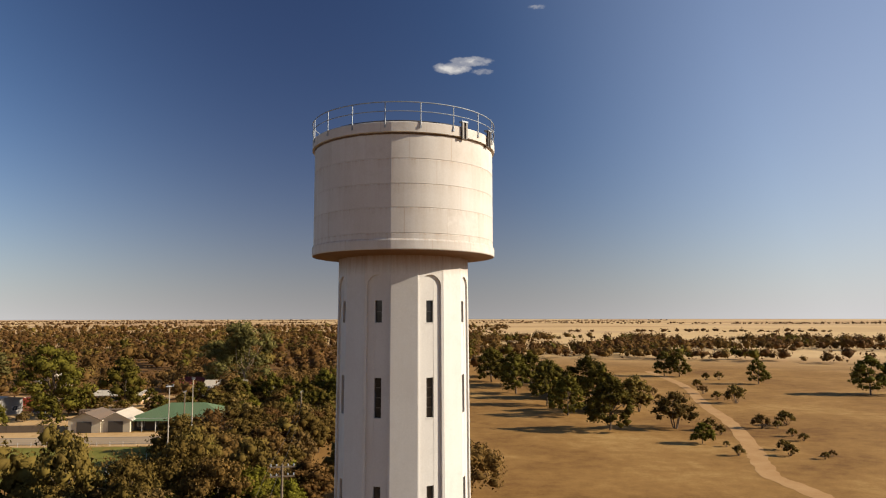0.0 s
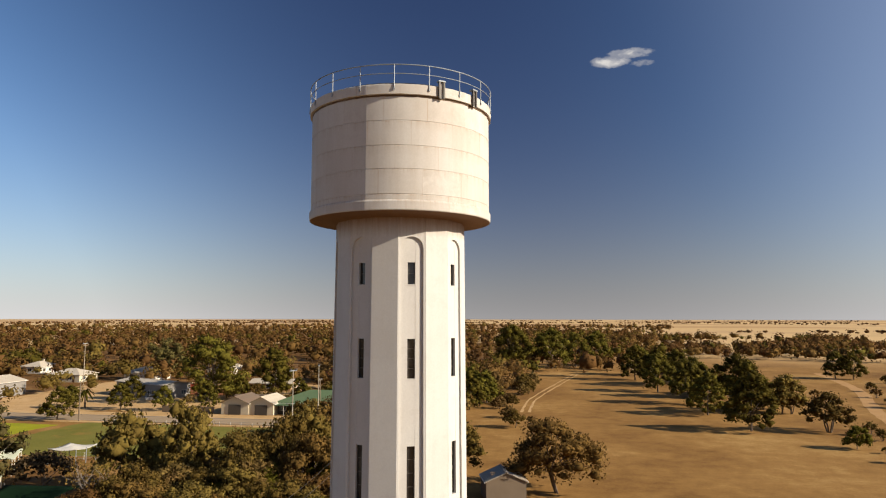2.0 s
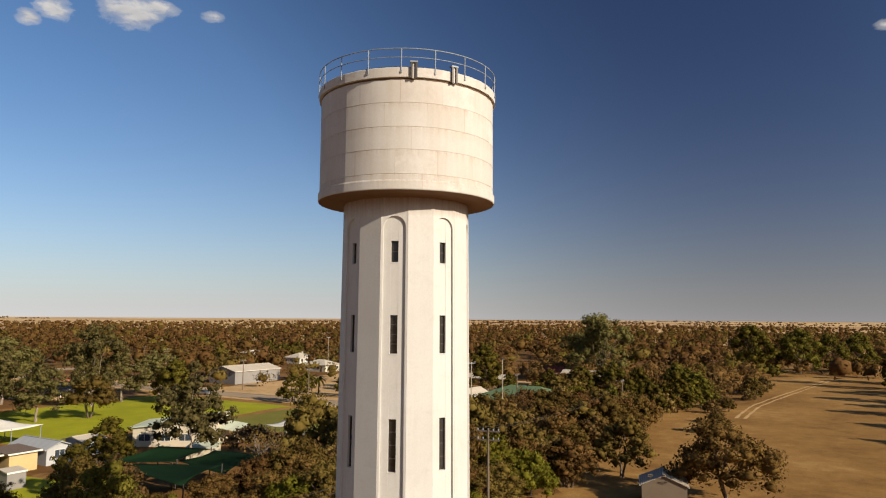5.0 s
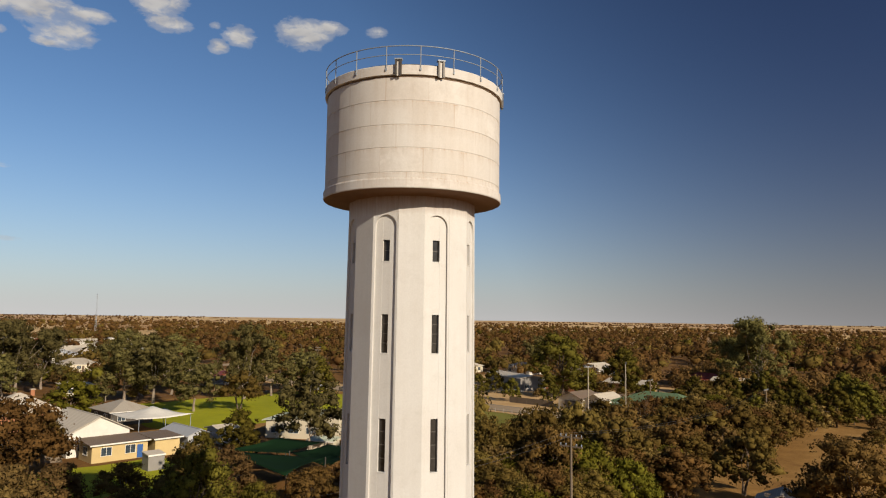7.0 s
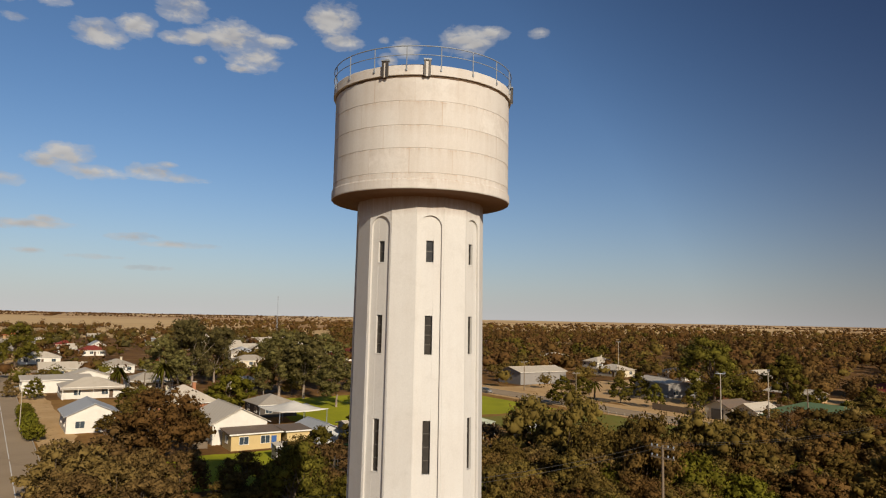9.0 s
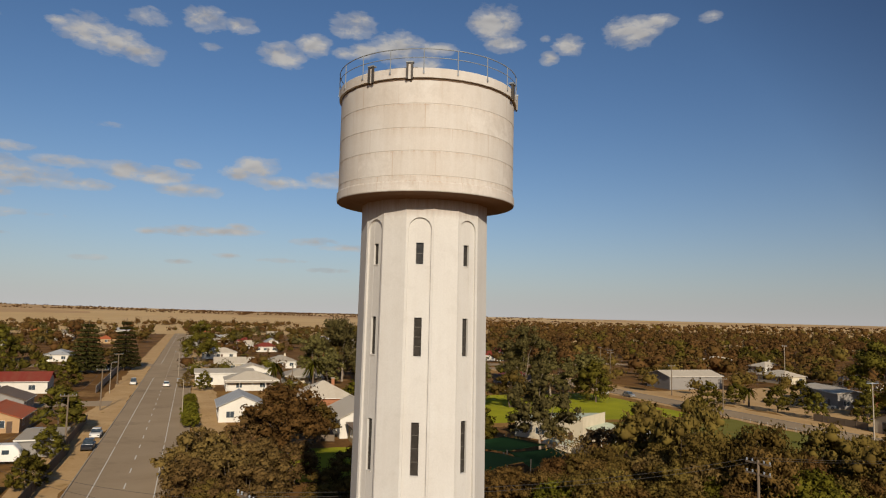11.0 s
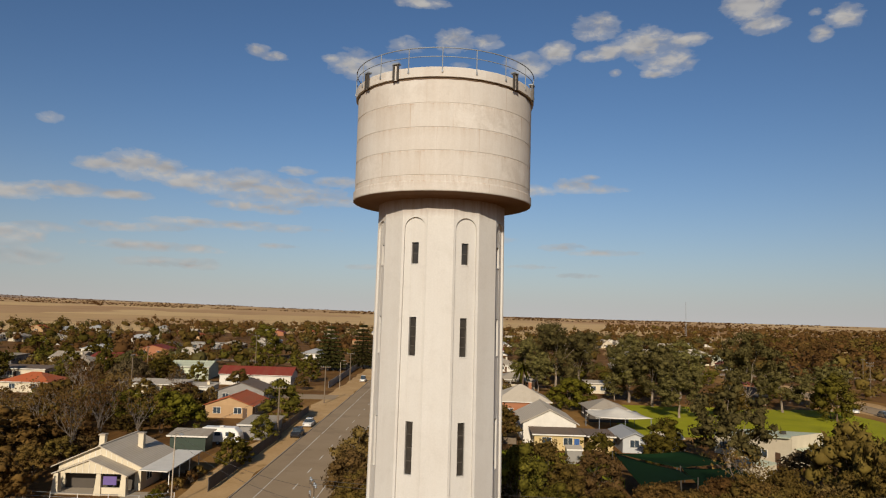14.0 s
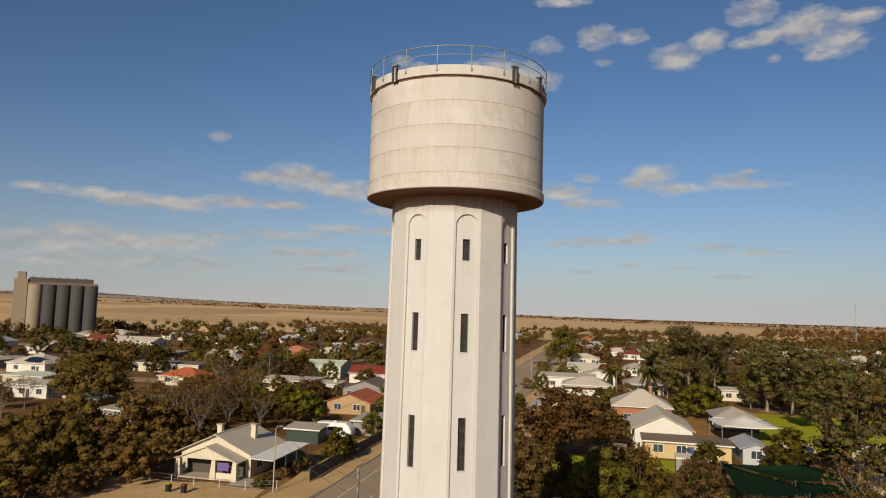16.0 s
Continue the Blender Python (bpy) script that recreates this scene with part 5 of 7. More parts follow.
E90 = 90.0   # front turned to +x
HOUSES = [
    # name, label, category, x, y, w, d, options
    ("house", "white weatherboard house with a blue-grey iron gable roof", "house", -118.2, -1.2, 9.0, 12, dict(h=3.2, roof="gable", rise=2.0, wall="white", cover="roof_blue", rot=E90)),
    ("house", "white rendered hall with a grey iron gable roof", "house", -96.6, 19.0, 9.5, 14, dict(h=3.6, roof="gable", rise=2.3, wall="white", cover="roof_pale", rot=E90, windows=2, door=None)),
    ("house", "red brick hall with a grey hip roof and a brick chimney", "house", -124.7, 17.3, 12, 12, dict(h=3.8, roof="hip", rise=3.0, wall="brick", cover="roof_pale", rot=E90, chimneys=((2.0, -1.0),))),
    ("outbuilding", "long low yellow block building with a dark flat roof", "building", -85.5, 19.7, 8.4, 5.0, dict(h=2.6, roof="skillion", rise=0.35, wall="yellow", cover="roof_brown", rot=E90, door="blue_door")),
    ("outbuilding", "small yellow brick store with a flat roof", "building", -84.6, 26.6, 4.0, 5.4, dict(h=2.7, roof="skillion", rise=0.25, wall="yellow", cover="roof_brown", rot=E90, door=None, windows=0)),
    ("shed", "pale blue sheet-metal shed beside the hall", "shed", -87.2, 32.4, 4.0, 9.0, dict(h=2.5, roof="gable", rise=0.8, wall="blue_wall", cover="roof_blue", rot=E90, windows=1, door=None)),
    ("shed", "pale blue sheet-metal shed among the trees", "shed", -87.1, 39.2, 3.6, 4.5, dict(h=2.4, roof="gablex", rise=0.5, wall="blue_wall", cover="roof_pale", rot=E90, windows=0, door=None)),
    ("shed", "small open shed with a mint-green roof beside the sails", "shed", -67.0, 46.0, 4.4, 3.2, dict(h=2.0, roof="skillion", rise=0.25, wall="cream", cover="roof_mint", rot=33, windows=0, door=None, over=0.2)),
    ("shed", "little grey garden shed on the lawn", "shed", -73.5, 20.5, 2.4, 2.0, dict(h=2.1, roof="skillion", rise=0.3, wall="grey_wall", cover="roof_pale", rot=E90, windows=0, door=None, over=0.1)),
    # the pavilion's dark walls stand in for the shade under an open roof
    ("pavilion", "park pavilion with a grey iron roof, dark walls for its open shade", "building", -121.7, 35.8, 8.5, 10, dict(h=2.8, roof="hip", rise=1.6, wall="dark_wall", cover="roof_grey", rot=E90, windows=2)),
    ("clubhouse", "wide clubhouse with a green hip roof and verandah", "building", -50.2, 133.8, 21, 13, dict(h=2.8, roof="hip", rise=2.4, wall="dark_wall", cover="roof_green", porch=2.2, windows=5)),
    ("shed", "cream garage with a grey-brown gable roof and open door", "shed", -69.8, 129.0, 7.0, 9, dict(h=2.8, roof="gable", rise=1.5, wall="cream", cover="roof_brown", windows=0, door=None)),
    ("shed", "cream garage with a pale gable roof and dark opening", "shed", -63.1, 129.2, 6.2, 9, dict(h=2.8, roof="gable", rise=1.5, wall="cream", cover="roof_pale", windows=0, door=None)),
    ("workshop", "long grey workshop with a pale iron roof", "shed", -113.5, 159.6, 24, 9, dict(h=4.0, roof="gablex", rise=0.7, rot=-25, wall="grey_wall", cover="roof_pale", windows=2)),
    ("warehouse", "big grey sheet-metal warehouse with a pale roof", "shed", -159.7, 145.5, 21, 12, dict(h=4.2, roof="gablex", rise=1.5, wall="grey_wall", cover="roof_pale", rot=E90, windows=0, door=None)),
    ("house", "low brown brick house behind a sandy yard", "house", -83.3, 180.5, 14, 8, dict(h=2.6, roof="gablex", rise=1.0, wall="tan_wall", cover="roof_pale", windows=3)),
    ("house", "red-roofed house among the scrub trees", "house", -72.0, 213.0, 14, 9, dict(h=2.8, roof="hip", rise=2.0, wall="tan_wall", cover="roof_red")),
    ("house", "white-roofed house among the scrub trees", "house", -57.0, 199.5, 13, 10, dict(h=3.0, roof="gablex", rise=1.8, wall="white", cover="roof_pale")),
    ("house", "low house with a pale roof", "house", -37.5, 185.0, 10, 8, dict(h=2.8, roof="gable", rise=1.4, wall="white", cover="roof_pale")),
    ("house", "pale-roofed house across the street corner", "house", -169.9, 198.0, 13, 10, dict(h=2.8, roof="hip", rise=1.8, wall="cream", cover="roof_pale")),
    ("house", "white house with a pale hip roof", "house", -147.5, 210.3, 13, 10, dict(h=2.8, roof="hip", rise=1.8, wall="white", cover="roof_pale")),
    ("house", "orange brick house with a terracotta gable roof", "house", -113.0, -44.3, 9.8, 12, dict(h=2.6, roof="gable", rise=1.7, wall="tan_wall", cover="roof_tile", rot=E90)),
    ("hall", "long white hall with a dark red iron roof", "building", -173.3, -56.2, 21, 9, dict(h=3.2, roof="gablex", rise=1.9, wall="white", cover="roof_red", rot=E90, windows=3)),
    ("shed", "large mint-green roofed shed", "shed", -187.0, -80.9, 16, 12, dict(h=4.0, roof="gable", rise=1.2, wall="roof_mint", cover="roof_mint", rot=8, windows=0, door=None)),
    ("shed", "dark green garden shed with a grey roof", "shed", -74.9, -40.0, 5.6, 3.4, dict(h=2.3, roof="skillion", rise=0.5, wall="green_wall", cover="roof_grey", rot=E90, windows=0)),
    ("shed", "long grey iron shed behind the fence", "shed", -88.1, -32.4, 5.4, 8, dict(h=2.5, roof="skillion", rise=0.4, wall="grey_wall", cover="roof_grey", rot=E90, windows=0)),
    ("house", "white cottage with a pale roof beside the street", "house", -173.7, 5.2, 14, 11, dict(h=3.0, roof="hip", rise=1.9, wall="white", cover="roof_pale", rot=E90, porch=1.8)),
    ("shop", "long white shop with a flat pale roof", "building", -191.0, -1.3, 17, 11, dict(h=3.4, roof="skillion", rise=0.5, wall="white", cover="roof_pale", rot=E90)),
    ("house", "cream house with a grey hip roof and verandah", "house", -185.8, 21.5, 11, 11, dict(h=3.0, roof="hip", rise=2.0, wall="cream", cover="roof_grey", rot=E90, porch=2.0)),
    ("house", "tan brick house with solar panels facing the park", "house", -162.9, 83.6, 12, 9, dict(h=2.8, roof="gablex", rise=1.5, wall="tan_wall", cover="roof_brown", rot=70, porch=1.8)),
    ("house", "red-roofed cottage across the park", "house", -176.4, 90.7, 11, 9, dict(h=2.8, roof="gable", rise=1.6, wall="brick", cover="roof_red", rot=70)),
    ("house", "cream house with an orange terracotta hip roof", "house", -142.8, -105.7, 12, 10, dict(h=2.7, roof="hip", rise=1.9, wall="cream", cover="roof_tile", rot=E90)),
    ("house", "long cream house with a flat pale roof", "house", -173.7, -131.8, 26, 9, dict(h=2.8, roof="skillion", rise=0.4, wall="cream", cover="roof_brown", rot=E90, windows=4)),
    ("house", "white-roofed house with solar panels", "house", -153.7, -164.9, 14, 12, dict(h=3.0, roof="hip", rise=2.4, wall="white", cover="roof_pale", rot=E90)),
    ("shed", "low grey iron shed among trees", "shed", -81.2, -78.1, 11, 6, dict(h=2.4, roof="skillion", rise=0.4, wall="grey_wall", cover="roof_grey", rot=75, windows=0)),
    ("shed", "low shed with a pale flat roof", "shed", -92.8, -96.3, 10, 6, dict(h=2.4, roof="skillion", rise=0.3, wall="tan_wall", cover="roof_pale", rot=80, windows=0)),
    ("shed", "small derelict stone hut with a torn iron roof", "shed", 0.7, 57.5, 5.2, 4.6, dict(h=2.5, roof="gable", rise=1.1, wall="timber", cover="roof_grey", rot=15, windows=0, door=None, over=0.2)),
]
MORE = [
    # x, y, width, depth, wall, roof cover, roof form, label
    (-291.7, -230.0, 26, 12, "white", "roof_pale", "gablex", "long white building with a pale iron roof"),
    (-292.9, -249.3, 20, 10, "brick", "roof_red", "gablex", "brick building with a red iron roof"),
    (-368.4, -305.6, 30, 14, "cream", "roof_pale", "hip", "large cream building with a pale roof"),
    (-363.4, -251.4, 20, 11, "cream", "roof_grey", "hip", "cream house with tall chimneys"),
    (-310.0, -137.9, 13, 11, "tan_wall", "roof_brown", "gable", "tan gabled house"),
    (-343.7, -131.5, 16, 8, "grey_wall", "roof_grey", "skillion", "low grey flat-roofed building"),
    (-267.4, -112.7, 10, 8, "white", "roof_pale", "hip", "small white house"),
    (-142.8, -74.0, 15, 9, "cream", "roof_pale", "skillion", "low cream house with a pale flat roof"),
    (-138.7, -61.0, 6, 6, "white", "roof_pale", "skillion", "small white flat-roofed shed"),
    (-135.6, -48.9, 11, 10, "grey_wall", "roof_brown", "gable", "grey house with a dark iron roof"),
    (-420.3, 3.6, 14, 10, "white", "roof_grey", "gable", "white gabled house"),
    (-431.0, 21.4, 10, 9, "brick", "roof_red", "hip", "red-roofed brick house"),
    (-360.7, 27.5, 12, 9, "white", "roof_red", "hip", "white house with a red roof"),
    (-250.5, 22.7, 11, 10, "white", "roof_grey", "hip", "white house with a grey verandah roof"),
    (-238.1, 4.1, 14, 10, "cream", "roof_pale", "gablex", "long low house with a pale roof"),
    (-205.5, 7.8, 12, 9, "white", "roof_pale", "gable", "white cottage with a pale roof"),
    (-177.3, 45.9, 7, 6, "cream", "roof_pale", "skillion", "small park kiosk with a white flat roof"),
    (-378.2, 109.1, 20, 10, "white", "roof_pale", "gablex", "white building with a pale roof"),
    (-402.5, 135.3, 20, 10, "cream", "roof_pale", "hip", "cream house with a pale roof"),
    (-325.5, 132.3, 15, 10, "cream", "roof_mint", "gablex", "cream house with a pale green roof"),
    (-322.0, 148.4, 16, 10, "white", "roof_red", "gablex", "white house with a red roof"),
    (-290.1, 131.5, 11, 9, "white", "roof_red", "hip", "white cottage with a red roof"),
    (-264.5, 76.9, 14, 9, "cream", "roof_grey", "hip", "cream house with a grey roof"),
    (-484.9, 161.3, 28, 12, "white", "roof_pale", "gablex", "long white building on the edge of town"),
    (-398.4, 151.3, 14, 9, "white", "roof_pale", "hip", "white house with a pale roof"),
    (-306.3, 1.3, 15, 10, "white", "roof_pale", "hip", "white house beside the street"),
    (-262.0, 41.8, 9, 9, "brick", "roof_tile", "hip", "red-tiled brick cottage"),
    (-249.6, 237.9, 15, 10, "cream", "roof_pale", "hip", "cream house with a pale roof"),
    (-210.3, 230.8, 12, 10, "white", "roof_pale", "hip", "white house with a pale roof"),
    (-124.9, 230.0, 13, 10, "white", "roof_pale", "gablex", "white house with a pale roof"),
    (-274.7, -154.5, 14, 10, "white", "roof_blue", "hip", "white house with a blue-grey roof"),
    (-238.6, -195.3, 15, 11, "white", "roof_pale", "hip", "white house with a broad pale hip roof"),
    (-218.8, -164.5, 15, 10, "grey_wall", "roof_grey", "skillion", "low grey house"),
    (-205.9, -128.9, 13, 9, "cream", "roof_grey", "hip", "cream house with a grey roof"),
    (-105.0, -121.1, 12, 8, "white", "roof_pale", "skillion", "low white house with a flat pale roof"),
    (-90.7, -132.2, 14, 9, "tan_wall", "roof_pale", "skillion", "low tan house with a flat pale roof"),
    (-120.3, -136.3, 12, 8, "cream", "roof_mint", "skillion", "low cream house with a pale green roof"),
    (-131.2, -185.4, 14, 10, "white", "roof_blue", "gablex", "white shed with a blue-grey roof"),
]
for name, label, category, x, y, w, d, opt in HOUSES:
    house(name, label, category, x, y, w, d, **opt)
for i, (x, y, w, d, wall, cover, form, label) in enumerate(MORE):
    house("house", label + " among trees", "house", x, y, w, d, h=2.9, roof=form, rise=0.4 if form == "skillion" else 1.9, wall=wall, cover=cover, rot=E90, chimneys=((1.5, 0.0),) if i % 5 == 3 else (), windows=3)

# ---- scrub and distant woods ----
KEEP_OUT += [(-680.6, 83.9, -38.5, -17.1), (-152.1, -140.5, -297.0, -28.5), (-271.2, -254.8, -302.4, 192.3), (-246.6, -26.8, 106.8, 122.5), (-149.1, -99.5, 36.1, 103.8), (-81.3, -58.5, -2.8, 26.4), (-97.8, -43.5, 74.4, 107.6), (-5.7, 5.8, -5.8, 5.7), (-61.1, -38.4, -49.3, -29.3), (-96.0, -43.4, 20.4, 66.7), (-93.1, -70.6, -43.9, -27.9), (-88.0, -57.1, 14.7, 38.3), (-119.4, -99.8, 27.7, 42.5), (-100.3, -80.8, 12.4, 43.9), (-121.5, -90.8, 5.4, 31.6), (-53.9, -36.5, 56.7, 107.3)]


def scatter(kinds, x0, x1, y0, y1, n, wmin, wmax, seed, gap=1.0, keep=None):
    rnd = random.Random(seed)
    k = 0
    for _ in range(n * 4):
        if k >= n:
            break
        x, y = rnd.uniform(x0, x1), rnd.uniform(y0, y1)
        if not clear_of(x, y, gap) or (keep and not keep(x, y)):
            continue
        plant(rnd.choice(kinds), x, y, rnd.uniform(wmin, wmax))
        k += 1


# the tall scrub between the turf and the paddock
for kind, x, y, w in (("olive", -37.5, 87.0, 10.5), ("brown", -33.0, 92.5, 11.0), ("olive", -40.5, 98.5, 10.5), ("brown", -35.0, 101.0, 11.5), ("olive", -29.5, 97.0, 11.5), ("scrub", -31.5, 106.0, 11.0), ("brown", -25.5, 103.0, 11.0), ("olive", -24.0, 111.0, 11.0), ("brown", -19.5, 105.0, 10.5), ("olive", -28.0, 116.0, 10.5), ("scrub", -20.5, 117.5, 10.0), ("brown", -33.5, 81.5, 10.0), ("olive", -27.5, 87.5, 10.5), ("brown", -21.0, 94.0, 10.0), ("olive", -34.5, 113.5, 10.5), ("bright", -30.0, 75.0, 9.0), ("brown", -16.0, 112.0, 9.5), ("olive", -15.5, 98.0, 9.0), ("brown", -23.0, 82.0, 9.5)):
    plant(kind, x, y, w)
for k in range(12):
    plant("bright", -106.6 - 2.95 * k, -10.9 - 0.3 * (k % 2), 3.6, 0.0, 1.15)


def west_of_field(x, y):
    """The scrub ends along the edge of the paddock."""
    return x < -11.5 + 3 * noise.noise((x / 9, y / 9, 0))


scatter(["olive", "brown", "brown", "scrub"], -47.1, -16.0, 23.1, 109.9, 70, 5, 9, 1, keep=west_of_field)
scatter(["olive", "brown"], -39.7, -16.3, 82.3, 109.9, 22, 7, 11, 12, keep=west_of_field)
scatter(["olive", "brown", "scrub", "olive"], -48.3, -14.7, 29.0, 82.4, 44, 7, 9.5, 14, keep=west_of_field)
scatter(["brown", "olive", "bright"], -41.2, -11.2, 17.3, 60.5, 26, 6, 9, 2)
scatter(["scrub", "olive", "dark"], -62.8, -43.3, 18.7, 40.6, 16, 4, 8, 3)
scatter(["scrub", "olive"], -43.3, -26.5, -9.9, 11.2, 14, 5, 7, 4)
scatter(["dark", "olive", "brown", "dark"], 53.1, 77.1, 146.9, 276.9, 20, 6, 9, 18, keep=lambda x, y: 6 < x - (45.8 - (y - 120) * 0.091) < 22)
scatter(["olive", "olive", "dark"], -147.3, -101.3, -1.0, 35.1, 16, 4, 7, 5)
scatter(["scrub", "olive", "brown", "dark"], -50.9, -10.1, 119.8, 192.9, 84, 5, 10, 6, keep=west_of_field)
scatter(["scrub", "olive", "dark"], -106.6, -50.6, 138.7, 185.2, 22, 4, 7, 15)
scatter(["scrub", "olive", "brown", "bare"], -146.9, -26.5, -128.0, -52.1, 66, 4, 6.5, 8)
scatter(["scrub", "olive", "dark", "gum"], -217.5, -152.7, -12.5, 105.7, 32, 4, 7.5, 9)
scatter(["olive", "dark", "scrub"], -202.3, -158.0, -154.2, -38.0, 34, 4, 8.5, 11)
scatter(["dark", "brown", "olive", "gum"], -250.0, -155.0, -215.0, -95.0, 20, 6, 10, 19)
scatter(["olive", "scrub", "brown"], -63.9, -22.5, -77.6, -50.3, 26, 4.5, 6.5, 13)
scatter(["scrub", "brown", "olive", "dark"], -138.3, -60.1, -86.5, -48.3, 34, 4, 6, 16)
scatter(["scrub", "olive"], -8.1, -1.0, 114.0, 233.8, 16, 4, 7, 17)


def far_woods(name, label, spots, mat, seed, sprays=22):
    """Many small ragged trees as one object, each a heart and its sprays."""
    rnd = random.Random(seed)
    acc = Rough()
    for x, y, w, h in spots:
        z0 = land_height(x, y)
        c = Vector((x, y, z0 + h * 0.55))
        k = len(acc.v)
        for v in ICO0_V:
            q = 0.36 + 0.36 * rnd.random()
            acc.v.append((c.x + v.x * w * 0.5 * q, c.y + v.y * w * 0.5 * q, c.z + v.z * h * 0.5 * q))
            acc.n.append(tuple(v))
        acc.f += [tuple(i + k for i in f) for f in ICO0_F]
        for _ in range(sprays):
            u = Vector((rnd.gauss(0, 1), rnd.gauss(0, 1), rnd.gauss(0.6, 0.8))).normalized()
            q = 0.27 + 0.27 * rnd.random()
            acc.leaf(Vector((c.x + u.x * w * q, c.y + u.y * w * q, c.z + u.z * h * q)), w * (0.24 if sprays < 9 else 0.15 if sprays < 60 else 0.1) * rnd.uniform(0.6, 1.4), rnd, u)
    tagged(part(name, (acc.v, acc.f, acc.n), mat), label, "trees", kind="stuff")


def polar_spots(seed, n, b0, b1, r0, r1, w0, w1, keep=None, power=0.6):
    """Bearings are degrees left of the +y axis, seen from the tower."""
    rnd = random.Random(seed)
    out = []
    for _ in range(n * 3):
        if len(out) >= n:
            break
        b, r = radians(rnd.uniform(b0, b1)), r0 + (r1 - r0) * rnd.random() ** power
        x, y = -r * math.sin(b), r * math.cos(b)
        if not clear_of(x, y, 1.5) or (keep and not keep(x, y, r)):
            continue
        w = rnd.uniform(w0, w1)
        out.append((x, y, w, w * rnd.uniform(0.6, 0.95)))
    return out


def patchy(cut, scale=60.0):
    return lambda x, y, r: noise.noise((x / scale, y / scale, 1.7)) > cut


def belts(seed, count, b0, b1, r0, r1):
    """Straight lines of trees along the paddock fences, with gaps."""
    rnd = random.Random(seed)
    out = []
    for _ in range(count):
        b, r = radians(rnd.uniform(b0, b1)), rnd.uniform(r0, r1)
        x, y = -r * math.sin(b), r * math.cos(b)
        across = rnd.random() < 0.88
        a = b if across else b + math.pi / 2
        a += rnd.gauss(0, 0.08)
        ln, s = rnd.uniform(350, 1100) * (r / 2000.0 + 0.3), 0.0
        while s < ln:
            if noise.noise((s / 60.0, r, 0)) > -0.25:
                w = rnd.uniform(9.0, 17.0)
                px, py = x + s * math.cos(a) + rnd.gauss(0, 4), y + s * math.sin(a) + rnd.gauss(0, 4)
                if math.hypot(px, py) > r0 * 0.9:
                    out.append((px, py, w, w * rnd.uniform(0.35, 0.6)))
            s += rnd.uniform(5, 11)
    return out


def field_spots(seed, n, x0, x1, y0, y1, w0, w1):
    rnd = random.Random(seed)
    out = []
    for _ in range(n * 3):
        x, y, w = rnd.uniform(x0, x1), rnd.uniform(y0, y1), rnd.uniform(w0, w1)
        if len(out) < n and clear_of(x, y, 1.0):
            out.append((x, y, w, w * rnd.uniform(0.65, 0.95)))
    return out


far_woods("woodland_back_street", "dense scrub trees behind the back street", field_spots(41, 130, -132.7, -6.7, 185.1, 253.6, 5, 9), "far_leaf", 41, 110)
far_woods("woodland_yards", "olive trees between the houses behind the back street", field_spots(42, 70, -245.6, -134.8, 123.4, 254.4, 5, 9), "olive_leaf", 42, 110)
far_woods("woodland_gardens", "dark garden trees of the town", field_spots(43, 60, -263.0, -199.1, -215.4, 106.6, 4, 7.5), "dark_leaf", 43, 110)
def mixed_woods(name, label, spots, seed, sprays, mats=("far_leaf", "brown_leaf", "dark_leaf", "olive_leaf")):
    """A wood of several sorts: trees of one sort stand in drifts."""
    groups = {m: [] for m in mats}
    rnd = random.Random(seed)
    for s in spots:
        k = noise.noise((s[0] / 45.0, s[1] / 45.0, seed)) + rnd.gauss(0, 0.35)
        m = mats[0] if -0.25 < k < 0.3 else mats[1] if k <= -0.25 else mats[2] if k > 0.55 else mats[3]
        big = rnd.choice((0.6, 0.8, 1.0, 1.0, 1.25))
        groups[m].append((s[0], s[1], s[2] * big, s[3] * big))
    for k, m in enumerate(groups):
        far_woods(name, label, groups[m], m, seed + k, sprays)


mixed_woods("woodland_north", "dense brown-green mallee woodland", polar_spots(21, 4000, -7, 66, 240, 950, 6.5, 10.5, patchy(-0.5, 45), 0.7), 31, 40)
mixed_woods("woodland_far_north", "distant red-brown mallee woodland", polar_spots(25, 2500, -9, 77, 900, 1650, 7, 13, patchy(-0.4, 140), 0.9), 35, 6, ("far_leaf", "brown_leaf", "olive_leaf", "brown_leaf"))
mixed_woods("woodland_town", "scattered trees between the houses", polar_spots(22, 1800, 62, 159, 215, 760, 5, 10, patchy(-0.05, 30), 0.8), 32, 34, ("olive_leaf", "far_leaf", "dark_leaf", "gum_leaf"))
mixed_woods("woodland_west", "mallee scrub on the edge of the town", polar_spots(26, 1100, 66, 115, 600, 1000, 5, 9, patchy(0.0, 80), 0.8), 36, 16, ("far_leaf", "brown_leaf", "olive_leaf", "brown_leaf"))
mixed_woods("woodland_paddock", "belts of dark trees beyond the paddock", polar_spots(23, 1500, -49, -4, 400, 780, 6, 11, patchy(-0.05, 90), 0.9), 33, 30, ("far_leaf", "brown_leaf", "dark_leaf", "brown_leaf"))
far_woods("woodland_plain", "thin lines of trees on the far plain", belts(24, 22, -57, 70, 1000, 3600) + belts(27, 26, 81, 169, 2000, 3900), "far_leaf", 34, 2)
far_rnd = random.Random(9)
FAR_LOOK = (("white", "roof_pale", "white house with a pale iron roof"), ("cream", "roof_grey", "cream house with a grey iron roof"), ("tan_wall", "roof_tile", "brick house with a terracotta roof"), ("brick", "roof_red", "brick house with a red iron roof"), ("white", "roof_blue", "white house with a blue-grey roof"), ("grey_wall", "roof_pale", "grey house with a pale roof"))
